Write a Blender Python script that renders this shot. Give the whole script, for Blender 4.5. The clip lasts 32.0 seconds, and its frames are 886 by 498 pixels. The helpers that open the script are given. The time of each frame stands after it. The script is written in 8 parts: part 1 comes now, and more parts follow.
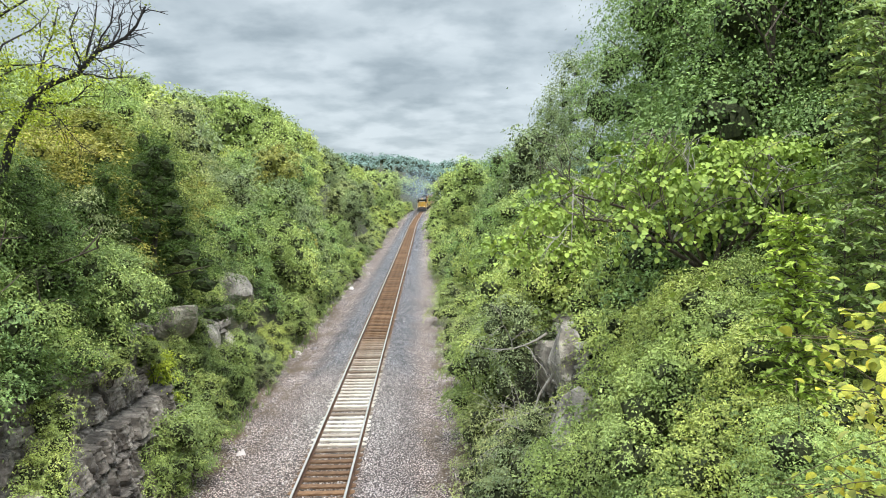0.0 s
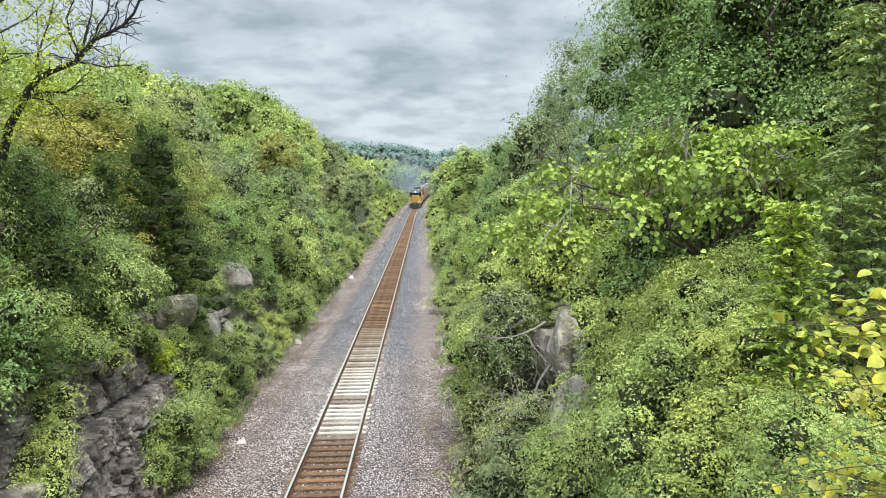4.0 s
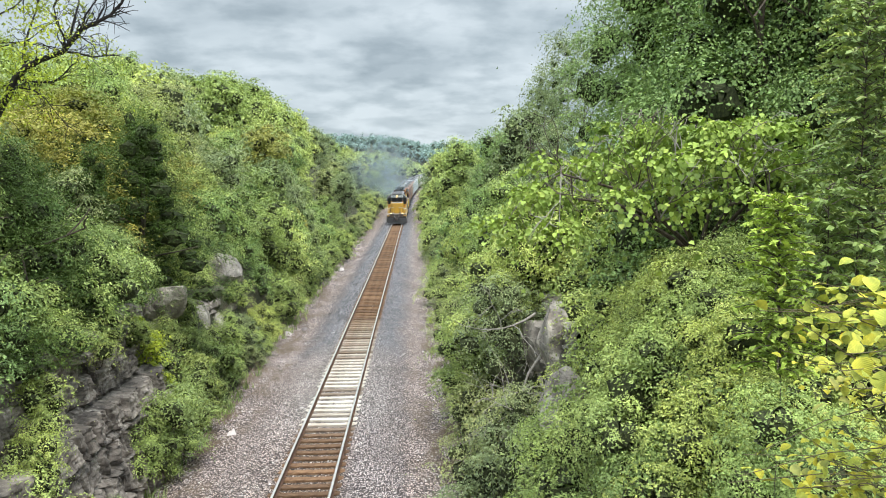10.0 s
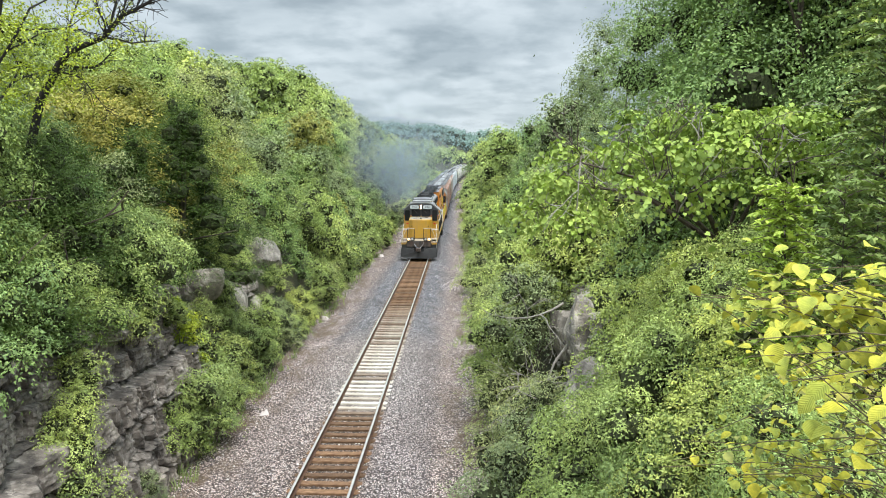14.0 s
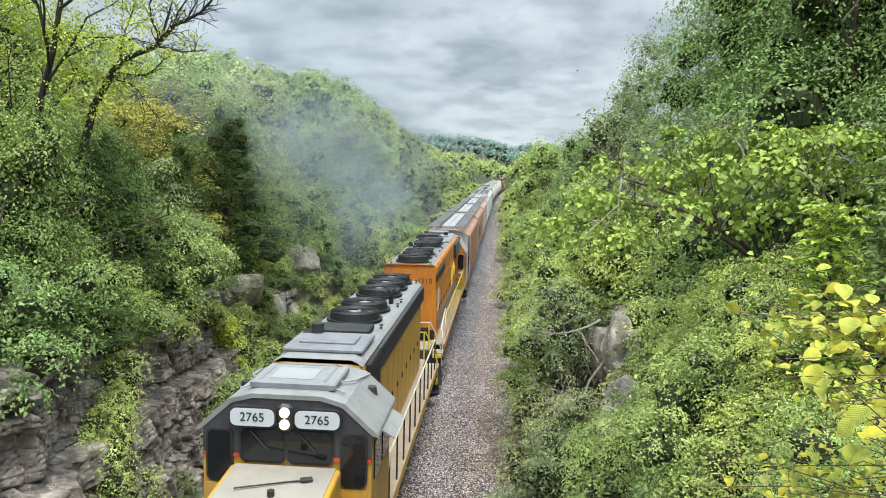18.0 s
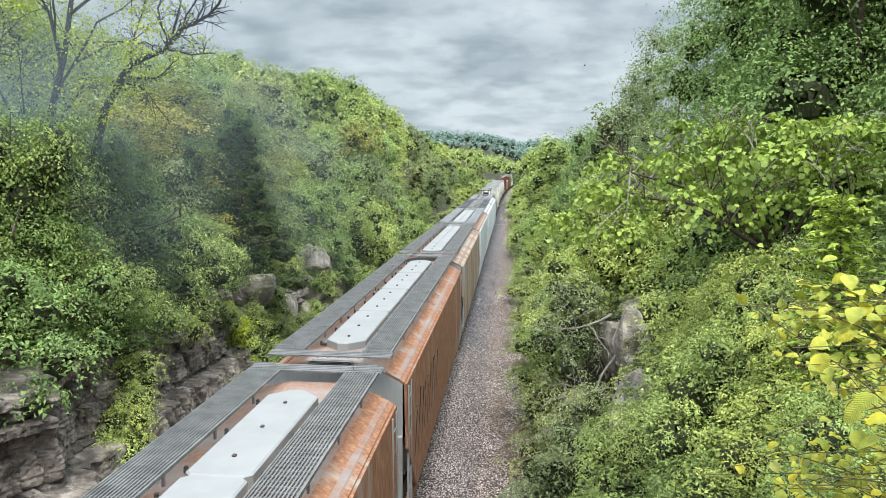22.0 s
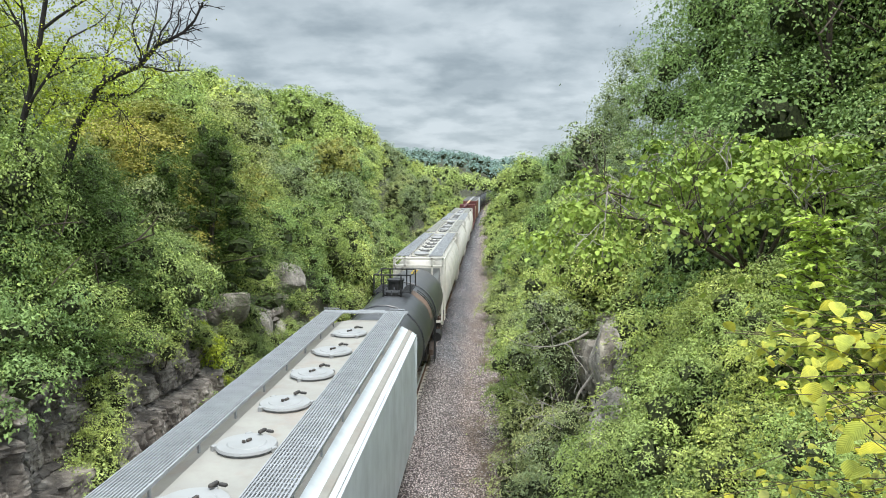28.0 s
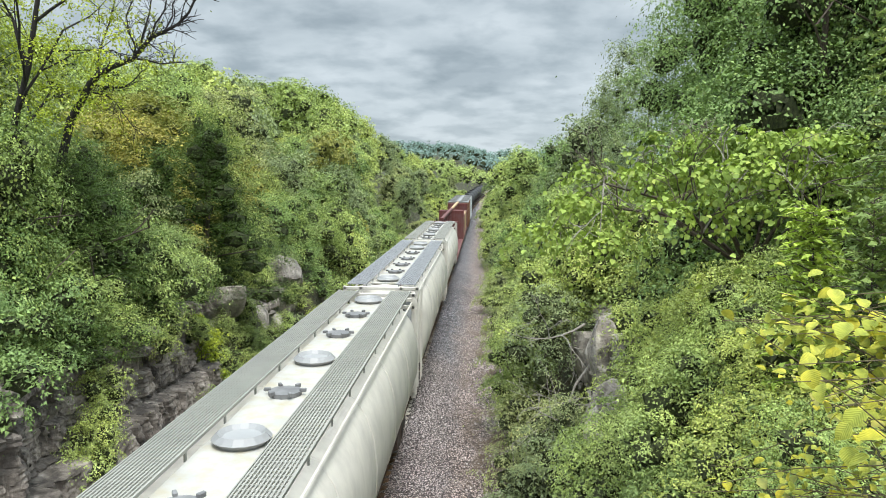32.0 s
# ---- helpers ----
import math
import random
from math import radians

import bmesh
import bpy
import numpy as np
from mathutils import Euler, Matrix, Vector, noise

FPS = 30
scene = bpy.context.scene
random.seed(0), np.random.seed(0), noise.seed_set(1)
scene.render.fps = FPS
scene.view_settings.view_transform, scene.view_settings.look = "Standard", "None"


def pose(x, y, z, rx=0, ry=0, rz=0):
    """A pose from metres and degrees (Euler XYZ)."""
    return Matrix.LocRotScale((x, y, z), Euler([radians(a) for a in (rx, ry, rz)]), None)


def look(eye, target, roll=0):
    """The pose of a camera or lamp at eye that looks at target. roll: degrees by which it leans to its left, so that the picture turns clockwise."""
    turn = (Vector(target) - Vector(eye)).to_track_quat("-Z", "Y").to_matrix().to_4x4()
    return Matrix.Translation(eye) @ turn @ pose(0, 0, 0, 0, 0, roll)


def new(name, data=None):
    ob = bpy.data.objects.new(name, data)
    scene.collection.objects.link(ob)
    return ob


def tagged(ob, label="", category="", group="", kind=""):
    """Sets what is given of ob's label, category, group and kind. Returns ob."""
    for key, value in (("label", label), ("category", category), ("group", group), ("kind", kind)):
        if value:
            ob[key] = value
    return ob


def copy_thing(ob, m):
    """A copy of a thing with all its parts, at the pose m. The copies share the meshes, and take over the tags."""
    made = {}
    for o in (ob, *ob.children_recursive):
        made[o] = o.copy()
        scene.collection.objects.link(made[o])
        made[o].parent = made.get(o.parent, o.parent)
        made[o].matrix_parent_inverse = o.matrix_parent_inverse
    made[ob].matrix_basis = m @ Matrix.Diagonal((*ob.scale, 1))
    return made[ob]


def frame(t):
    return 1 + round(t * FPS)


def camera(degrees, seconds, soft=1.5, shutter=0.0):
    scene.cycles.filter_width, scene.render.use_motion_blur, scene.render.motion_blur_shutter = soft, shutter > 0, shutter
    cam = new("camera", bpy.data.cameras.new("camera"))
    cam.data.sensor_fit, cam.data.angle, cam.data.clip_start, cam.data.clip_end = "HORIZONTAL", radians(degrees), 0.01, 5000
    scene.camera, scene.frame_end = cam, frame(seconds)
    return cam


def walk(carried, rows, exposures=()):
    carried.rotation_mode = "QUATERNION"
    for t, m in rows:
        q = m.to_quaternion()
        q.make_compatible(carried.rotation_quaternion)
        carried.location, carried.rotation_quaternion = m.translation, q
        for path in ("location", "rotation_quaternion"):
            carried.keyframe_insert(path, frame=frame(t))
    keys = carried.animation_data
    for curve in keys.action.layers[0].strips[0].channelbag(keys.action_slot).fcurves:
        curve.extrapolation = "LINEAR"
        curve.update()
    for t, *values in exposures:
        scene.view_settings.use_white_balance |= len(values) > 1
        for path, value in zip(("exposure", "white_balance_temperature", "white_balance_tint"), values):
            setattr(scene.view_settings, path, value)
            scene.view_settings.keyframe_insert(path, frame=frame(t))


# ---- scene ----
# ---- camera and its walk ----
cam = camera(62.41, 32.0, soft=1.0)


def aim(x, y, z, yaw, pitch, roll):
    """A camera pose from a place and its yaw to the right, pitch up and roll, in degrees."""
    return pose(x, y, z, 90 + pitch, 0, -yaw) @ pose(0, 0, 0, 0, 0, roll)


PATH = [
    (0, 3.138, 0.791, 8.536, 1.252, -4.853, -0.696),
    (0.5, 3.157, 0.805, 8.534, 1.263, -4.963, -0.718),
    (1, 3.154, 0.804, 8.532, 1.328, -5.079, -0.727),
    (1.5, 3.153, 0.788, 8.533, 1.366, -5.206, -0.747),
    (2, 3.160, 0.784, 8.527, 1.360, -5.337, -0.776),
    (2.5, 3.156, 0.785, 8.527, 1.333, -5.472, -0.767),
    (3, 3.161, 0.789, 8.530, 1.284, -5.584, -0.744),
    (3.5, 3.161, 0.784, 8.531, 1.264, -5.664, -0.729),
    (5.5, 3.158, 0.799, 8.527, 1.172, -6.041, -1.138),
    (6, 3.155, 0.814, 8.527, 1.011, -6.261, -1.128),
    (6.5, 3.172, 0.840, 8.522, 0.746, -6.455, -1.114),
    (7, 3.167, 0.852, 8.514, 0.608, -6.594, -0.980),
    (7.5, 3.174, 0.862, 8.511, 0.581, -6.658, -0.923),
    (8, 3.177, 0.865, 8.505, 0.703, -6.641, -0.865),
    (8.5, 3.181, 0.857, 8.513, 0.980, -6.588, -0.843),
    (9, 3.181, 0.855, 8.511, 1.370, -6.511, -0.788),
    (9.5, 3.175, 0.805, 8.514, 1.754, -6.408, -0.723),
    (10, 3.175, 0.768, 8.513, 1.969, -6.326, -0.634),
    (10.5, 3.202, 0.761, 8.500, 1.882, -6.344, -0.429),
    (11, 3.289, 0.743, 8.492, 1.460, -6.405, -0.116),
    (11.5, 3.364, 0.727, 8.489, 0.866, -6.548, 0.037),
    (12, 3.413, 0.731, 8.484, 0.290, -6.645, 0.021),
    (12.5, 3.428, 0.722, 8.488, -0.281, -6.730, -0.192),
    (13, 3.465, 0.727, 8.482, -0.778, -6.811, -0.243),
    (13.5, 3.518, 0.714, 8.488, -1.140, -6.960, -0.204),
    (14, 3.595, 0.712, 8.484, -1.510, -7.189, 0.075),
    (14.5, 3.624, 0.703, 8.482, -1.786, -7.269, 0.339),
    (16.5, 3.632, 0.680, 8.473, -3.371, -5.901, 1.159),
    (17, 3.625, 0.677, 8.476, -3.834, -5.847, 1.136),
    (17.5, 3.615, 0.698, 8.469, -4.175, -5.942, 1.345),
    (18, 3.607, 0.699, 8.473, -4.530, -6.254, 1.334),
    (18.5, 3.607, 0.679, 8.473, -4.842, -6.738, 1.405),
    (19, 3.612, 0.658, 8.478, -5.146, -7.283, 1.429),
    (19.5, 3.606, 0.658, 8.473, -5.418, -7.764, 1.347),
    (20, 3.603, 0.653, 8.473, -5.649, -7.985, 1.123),
    (20.5, 3.606, 0.639, 8.471, -5.765, -7.887, 0.875),
    (21, 3.599, 0.640, 8.483, -5.742, -7.527, 0.587),
    (21.5, 3.596, 0.628, 8.486, -5.571, -7.027, 0.404),
    (22, 3.595, 0.620, 8.484, -5.272, -6.498, 0.331),
    (22.5, 3.595, 0.638, 8.490, -4.862, -6.065, 0.313),
    (23, 3.583, 0.648, 8.496, -4.404, -5.735, 0.312),
    (23.5, 3.575, 0.655, 8.497, -4.019, -5.520, 0.300),
    (24, 3.571, 0.662, 8.499, -3.755, -5.386, 0.273),
    (24.5, 3.574, 0.673, 8.505, -3.639, -5.273, 0.216),
    (25, 3.570, 0.674, 8.507, -3.611, -5.165, 0.197),
    (25.5, 3.570, 0.675, 8.514, -3.604, -5.078, 0.202),
    (27.5, 3.555, 0.671, 8.515, -3.461, -5.092, 0.476),
    (28, 3.554, 0.677, 8.514, -3.367, -5.158, 0.485),
    (28.5, 3.552, 0.669, 8.506, -3.295, -5.254, 0.494),
    (29, 3.558, 0.677, 8.500, -3.289, -5.352, 0.490),
    (29.5, 3.552, 0.673, 8.503, -3.246, -5.450, 0.528),
    (30, 3.548, 0.676, 8.498, -3.200, -5.511, 0.554),
    (30.5, 3.542, 0.671, 8.497, -3.123, -5.561, 0.560),
    (31, 3.545, 0.672, 8.494, -3.093, -5.595, 0.467),
    (31.5, 3.544, 0.675, 8.496, -3.070, -5.655, 0.414),
    (32, 3.545, 0.683, 8.498, -3.053, -5.708, 0.362),
]
walk(cam, [(t, aim(*p)) for t, *p in PATH], [(0, 0.35), (20, 0.35), (24, 0.26), (32, 0.24)])

# ---- sky, sun and exposure ----
scene.view_settings.exposure = 0.28


def node(tree, kind, **values):
    n = tree.nodes.new(kind)
    for key, value in values.items():
        n.inputs[key.replace("_", " ")].default_value = value
    return n


def ramp(tree, source, stops):
    n = tree.nodes.new("ShaderNodeValToRGB")
    e = n.color_ramp.elements
    e[0].position, e[0].color = stops[0][0], (*stops[0][1], 1)
    e[1].position, e[1].color = stops[-1][0], (*stops[-1][1], 1)
    for p, c in stops[1:-1]:
        s = e.new(p)
        s.color = (*c, 1)
    tree.links.new(source, n.inputs[0])
    return n.outputs[0]


def mixed(tree, mode, fac, a, b):
    n = tree.nodes.new("ShaderNodeMix")
    n.data_type, n.blend_type = "RGBA", mode
    for socket, value in ((n.inputs[0], fac), (n.inputs[6], a), (n.inputs[7], b)):
        if isinstance(value, bpy.types.NodeSocket):
            tree.links.new(value, socket)
        elif isinstance(value, (int, float)):
            socket.default_value = value
        else:
            socket.default_value = (*value, 1)
    return n.outputs[2]


def overcast():
    """A grey layered overcast over a clear-sky base, brighter towards the zenith as a cloud deck is."""
    w = bpy.data.worlds.new("overcast_sky")
    scene.world = w
    w.use_nodes = True
    t = w.node_tree
    t.nodes.clear()
    sky = t.nodes.new("ShaderNodeTexSky")
    sky.sky_type, sky.sun_disc = "NISHITA", False
    sky.sun_elevation, sky.sun_rotation = radians(69), radians(160)
    coord = t.nodes.new("ShaderNodeTexCoord")
    split = t.nodes.new("ShaderNodeSeparateXYZ")
    t.links.new(coord.outputs["Generated"], split.inputs[0])
    # project the direction on a flat cloud deck
    up = t.nodes.new("ShaderNodeMath")
    up.operation = "MAXIMUM"
    up.inputs[1].default_value = 0.0
    t.links.new(split.outputs[2], up.inputs[0])
    lift = t.nodes.new("ShaderNodeMath")
    lift.operation = "ADD"
    lift.inputs[1].default_value = 0.22
    t.links.new(up.outputs[0], lift.inputs[0])
    deck = t.nodes.new("ShaderNodeVectorMath")
    deck.operation = "DIVIDE"
    join = t.nodes.new("ShaderNodeCombineXYZ")
    for k in range(3):
        t.links.new(lift.outputs[0], join.inputs[k])
    t.links.new(coord.outputs["Generated"], deck.inputs[0])
    t.links.new(join.outputs[0], deck.inputs[1])
    squash = t.nodes.new("ShaderNodeVectorMath")
    squash.operation = "MULTIPLY"
    squash.inputs[1].default_value = (1.0, 1.0, 0.0)
    t.links.new(deck.outputs[0], squash.inputs[0])
    big = node(t, "ShaderNodeTexNoise", Scale=2.0, Detail=6.0, Roughness=0.5, Distortion=0.3)
    small = node(t, "ShaderNodeTexNoise", Scale=5.5, Detail=5.0, Roughness=0.5)
    for n in (big, small):
        t.links.new(squash.outputs[0], n.inputs["Vector"])
    a = ramp(t, big.outputs["Fac"], [(0.34, (0.355, 0.42, 0.465)), (0.47, (0.46, 0.53, 0.575)), (0.60, (0.55, 0.62, 0.665))])
    b = ramp(t, small.outputs["Fac"], [(0.36, (0.80, 0.825, 0.84)), (0.56, (1.04, 1.04, 1.04))])
    clouds = mixed(t, "MULTIPLY", 1.0, a, b)
    rise = t.nodes.new("ShaderNodeMapRange")
    for k, v in enumerate((0.30, 1.0, 1.05, 4.3), 1):
        rise.inputs[k].default_value = v
    t.links.new(split.outputs[2], rise.inputs[0])
    blue = t.nodes.new("ShaderNodeVectorMath")
    blue.operation = "SCALE"
    blue.inputs[3].default_value = 0.06
    t.links.new(sky.outputs[0], blue.inputs[0])
    colour = mixed(t, "MIX", 0.9, blue.outputs[0], clouds)
    bg = t.nodes.new("ShaderNodeBackground")
    t.links.new(colour, bg.inputs[0])
    t.links.new(rise.outputs[0], bg.inputs[1])
    out = t.nodes.new("ShaderNodeOutputWorld")
    t.links.new(bg.outputs[0], out.inputs[0])


overcast()
sun = new("sun", bpy.data.lights.new("sun", "SUN"))
sun.data.energy, sun.data.angle, sun.data.color = 2.9, radians(24), (1.0, 0.97, 0.92)
sun.matrix_world = look((0, 0, 60), (-8, 22, 0))

# ---- materials ----
def surface(name, rough=0.8, metal=0.0):
    m = bpy.data.materials.new(name)
    m.use_nodes = True
    t = m.node_tree
    b = t.nodes["Principled BSDF"]
    b.inputs["Roughness"].default_value, b.inputs["Metallic"].default_value = rough, metal
    return m, t, b


def where(t, scale=(1, 1, 1)):
    """Object coordinates, stretched."""
    c = t.nodes.new("ShaderNodeTexCoord")
    v = t.nodes.new("ShaderNodeVectorMath")
    v.operation = "MULTIPLY"
    v.inputs[1].default_value = scale
    t.links.new(c.outputs["Object"], v.inputs[0])
    return v.outputs[0]


def noise_of(t, vec, scale, detail=4.0, rough=0.55, warp=0.0):
    n = node(t, "ShaderNodeTexNoise", Scale=scale, Detail=detail, Roughness=rough, Distortion=warp)
    t.links.new(vec, n.inputs["Vector"])
    return n.outputs["Fac"]


def bump(t, b, height, strength, distance):
    n = node(t, "ShaderNodeBump", Strength=strength, Distance=distance)
    t.links.new(height, n.inputs["Height"])
    t.links.new(n.outputs[0], b.inputs["Normal"])


def painted(name, colour, rust=0.0, rough=0.5, dirt=0.3, metal=0.0, streak=True, rust_at=0.5, dust=(0.20, 0.17, 0.14)):
    """Weathered paint: base colour, faded patches, dust, running streaks and rust where asked."""
    m, t, b = surface(name, rough, metal)
    v = where(t)
    base = mixed(t, "MIX", ramp(t, noise_of(t, v, 1.3, 5), [(0.4, (0, 0, 0)), (0.7, (1, 1, 1))]), colour, [c * 0.78 + 0.03 for c in colour])
    grime = noise_of(t, where(t, (2.2, 2.2, 0.22)) if streak else where(t, (1.5, 1.5, 1.5)), 2.2, 6, 0.65)
    g = t.nodes.new("ShaderNodeMath")
    g.operation = "MULTIPLY"
    g.inputs[1].default_value = dirt
    t.links.new(ramp(t, grime, [(0.45, (0, 0, 0)), (0.75, (1, 1, 1))]), g.inputs[0])
    base = mixed(t, "MIX", g.outputs[0], base, dust)
    if rust:
        r = noise_of(t, where(t, (1.0, 1.0, 0.30)), 1.1, 7, 0.62, 0.4)
        hue = ramp(t, noise_of(t, where(t, (3, 3, 0.8)), 4.0, 5), [(0.3, (0.19, 0.075, 0.038)), (0.52, (0.34, 0.145, 0.07)), (0.72, (0.48, 0.26, 0.145))])
        k = t.nodes.new("ShaderNodeMath")
        k.operation = "MULTIPLY"
        k.inputs[1].default_value = rust
        t.links.new(ramp(t, r, [(rust_at - 0.06, (0, 0, 0)), (rust_at + 0.1, (1, 1, 1))]), k.inputs[0])
        base = mixed(t, "MIX", k.outputs[0], base, hue)
    t.links.new(base, b.inputs["Base Color"])
    bump(t, b, noise_of(t, v, 60, 3), 0.08, 0.004)
    return m


def leafy(name, dark, light, tint=(0.30, 0.28, 0.03), yellow=0.06):
    """Leaves: each leaf and each plant takes its own shade; light passes through them."""
    m, t, b = surface(name, 0.5)
    geo = t.nodes.new("ShaderNodeNewGeometry")
    info = t.nodes.new("ShaderNodeObjectInfo")
    mid = [0.15 * a + 0.90 * b for a, b in zip(dark, light)]
    own = ramp(t, geo.outputs["Random Per Island"], [(0.0, [c * 0.58 for c in mid]), (0.45, mid), (1.0 - yellow, [min(1, c * 1.28) for c in mid]), (1.0, [0.5 * (a + b) for a, b in zip(tint, mid)])])
    clump = noise_of(t, where(t), 1.5, 3)
    own = mixed(t, "MULTIPLY", 1.0, own, ramp(t, clump, [(0.3, (0.60, 0.64, 0.68)), (0.7, (1.36, 1.28, 1.12))]))
    plant = ramp(t, info.outputs["Random"], [(0.0, (0.66, 0.72, 0.60)), (0.5, (0.97, 1, 0.97)), (1.0, (1.18, 1.10, 0.9))])
    own = mixed(t, "MULTIPLY", 1.0, own, plant)
    t.links.new(own, b.inputs["Base Color"])
    b.inputs["Specular IOR Level"].default_value = 0.12
    thin = t.nodes.new("ShaderNodeBsdfTranslucent")
    t.links.new(mixed(t, "MULTIPLY", 1.0, own, (1.1, 1.15, 0.7)), thin.inputs[0])
    mix = t.nodes.new("ShaderNodeMixShader")
    mix.inputs[0].default_value = 0.18
    t.links.new(b.outputs[0], mix.inputs[1])
    t.links.new(thin.outputs[0], mix.inputs[2])
    t.links.new(mix.outputs[0], t.nodes["Material Output"].inputs[0])
    return m


def veined(m):
    """Paler side veins that run out from the midrib of a large leaf."""
    t = m.node_tree
    b = t.nodes["Principled BSDF"]
    pos = t.nodes.new("ShaderNodeSeparateXYZ")
    t.links.new(where(t), pos.inputs[0])
    off = t.nodes.new("ShaderNodeMath")
    off.operation = "ABSOLUTE"
    t.links.new(pos.outputs[1], off.inputs[0])
    run = t.nodes.new("ShaderNodeMath")
    run.operation = "MULTIPLY_ADD"
    run.inputs[1].default_value = -0.9
    t.links.new(off.outputs[0], run.inputs[0])
    t.links.new(pos.outputs[0], run.inputs[2])
    band = t.nodes.new("ShaderNodeMath")
    band.operation = "PINGPONG"
    band.inputs[1].default_value = 0.05
    t.links.new(run.outputs[0], band.inputs[0])
    vein = ramp(t, band.outputs[0], [(0.0, (1.12, 1.1, 1.15)), (0.012, (1.0, 1.0, 1.0)), (0.05, (0.92, 0.95, 0.9))])
    old = b.inputs["Base Color"].links[0].from_socket
    t.links.new(mixed(t, "MULTIPLY", 1.0, old, vein), b.inputs["Base Color"])
    bump(t, b, band.outputs[0], 0.35, 0.15)
    return m


def stony(name, colours, scale=1.0, rough=0.9, height=0.05):
    m, t, b = surface(name, rough)
    v = where(t, (scale, scale, scale * 1.5))
    base = ramp(t, noise_of(t, v, 2.6, 8, 0.62, 0.3), [(0.3, colours[0]), (0.5, colours[1]), (0.68, colours[2])])
    info = t.nodes.new("ShaderNodeObjectInfo")
    base = mixed(t, "MULTIPLY", 1.0, base, ramp(t, info.outputs["Random"], [(0.0, (0.62, 0.62, 0.62)), (1.0, (1.2, 1.18, 1.15))]))
    wash = ramp(t, noise_of(t, where(t, (3.2, 3.2, 0.55)), 1.6, 6, 0.65), [(0.56, (0, 0, 0)), (0.70, (0.75, 0.75, 0.75))])
    base = mixed(t, "MIX", wash, base, [min(0.7, c * 1.25) for c in colours[2]])
    damp = ramp(t, noise_of(t, where(t, (1.2, 1.2, 0.5)), 1.3, 5, 0.6), [(0.38, (0.5, 0.48, 0.46)), (0.58, (1.15, 1.12, 1.08))])
    base = mixed(t, "MULTIPLY", 1.0, base, damp)
    lichen = ramp(t, noise_of(t, v, 5.0, 5), [(0.60, (0, 0, 0)), (0.70, (1, 1, 1))])
    base = mixed(t, "MIX", lichen, base, [c * 0.45 for c in colours[0]])
    t.links.new(base, b.inputs["Base Color"])
    bump(t, b, noise_of(t, v, 7, 8, 0.7), 0.9, height)
    return m


def bark(name, colour):
    m, t, b = surface(name, 0.9)
    f = noise_of(t, where(t, (9, 9, 1.4)), 3.0, 6, 0.7)
    t.links.new(ramp(t, f, [(0.3, [c * 0.45 for c in colour]), (0.7, [c * 1.3 for c in colour])]), b.inputs["Base Color"])
    bump(t, b, f, 0.8, 0.02)
    return m


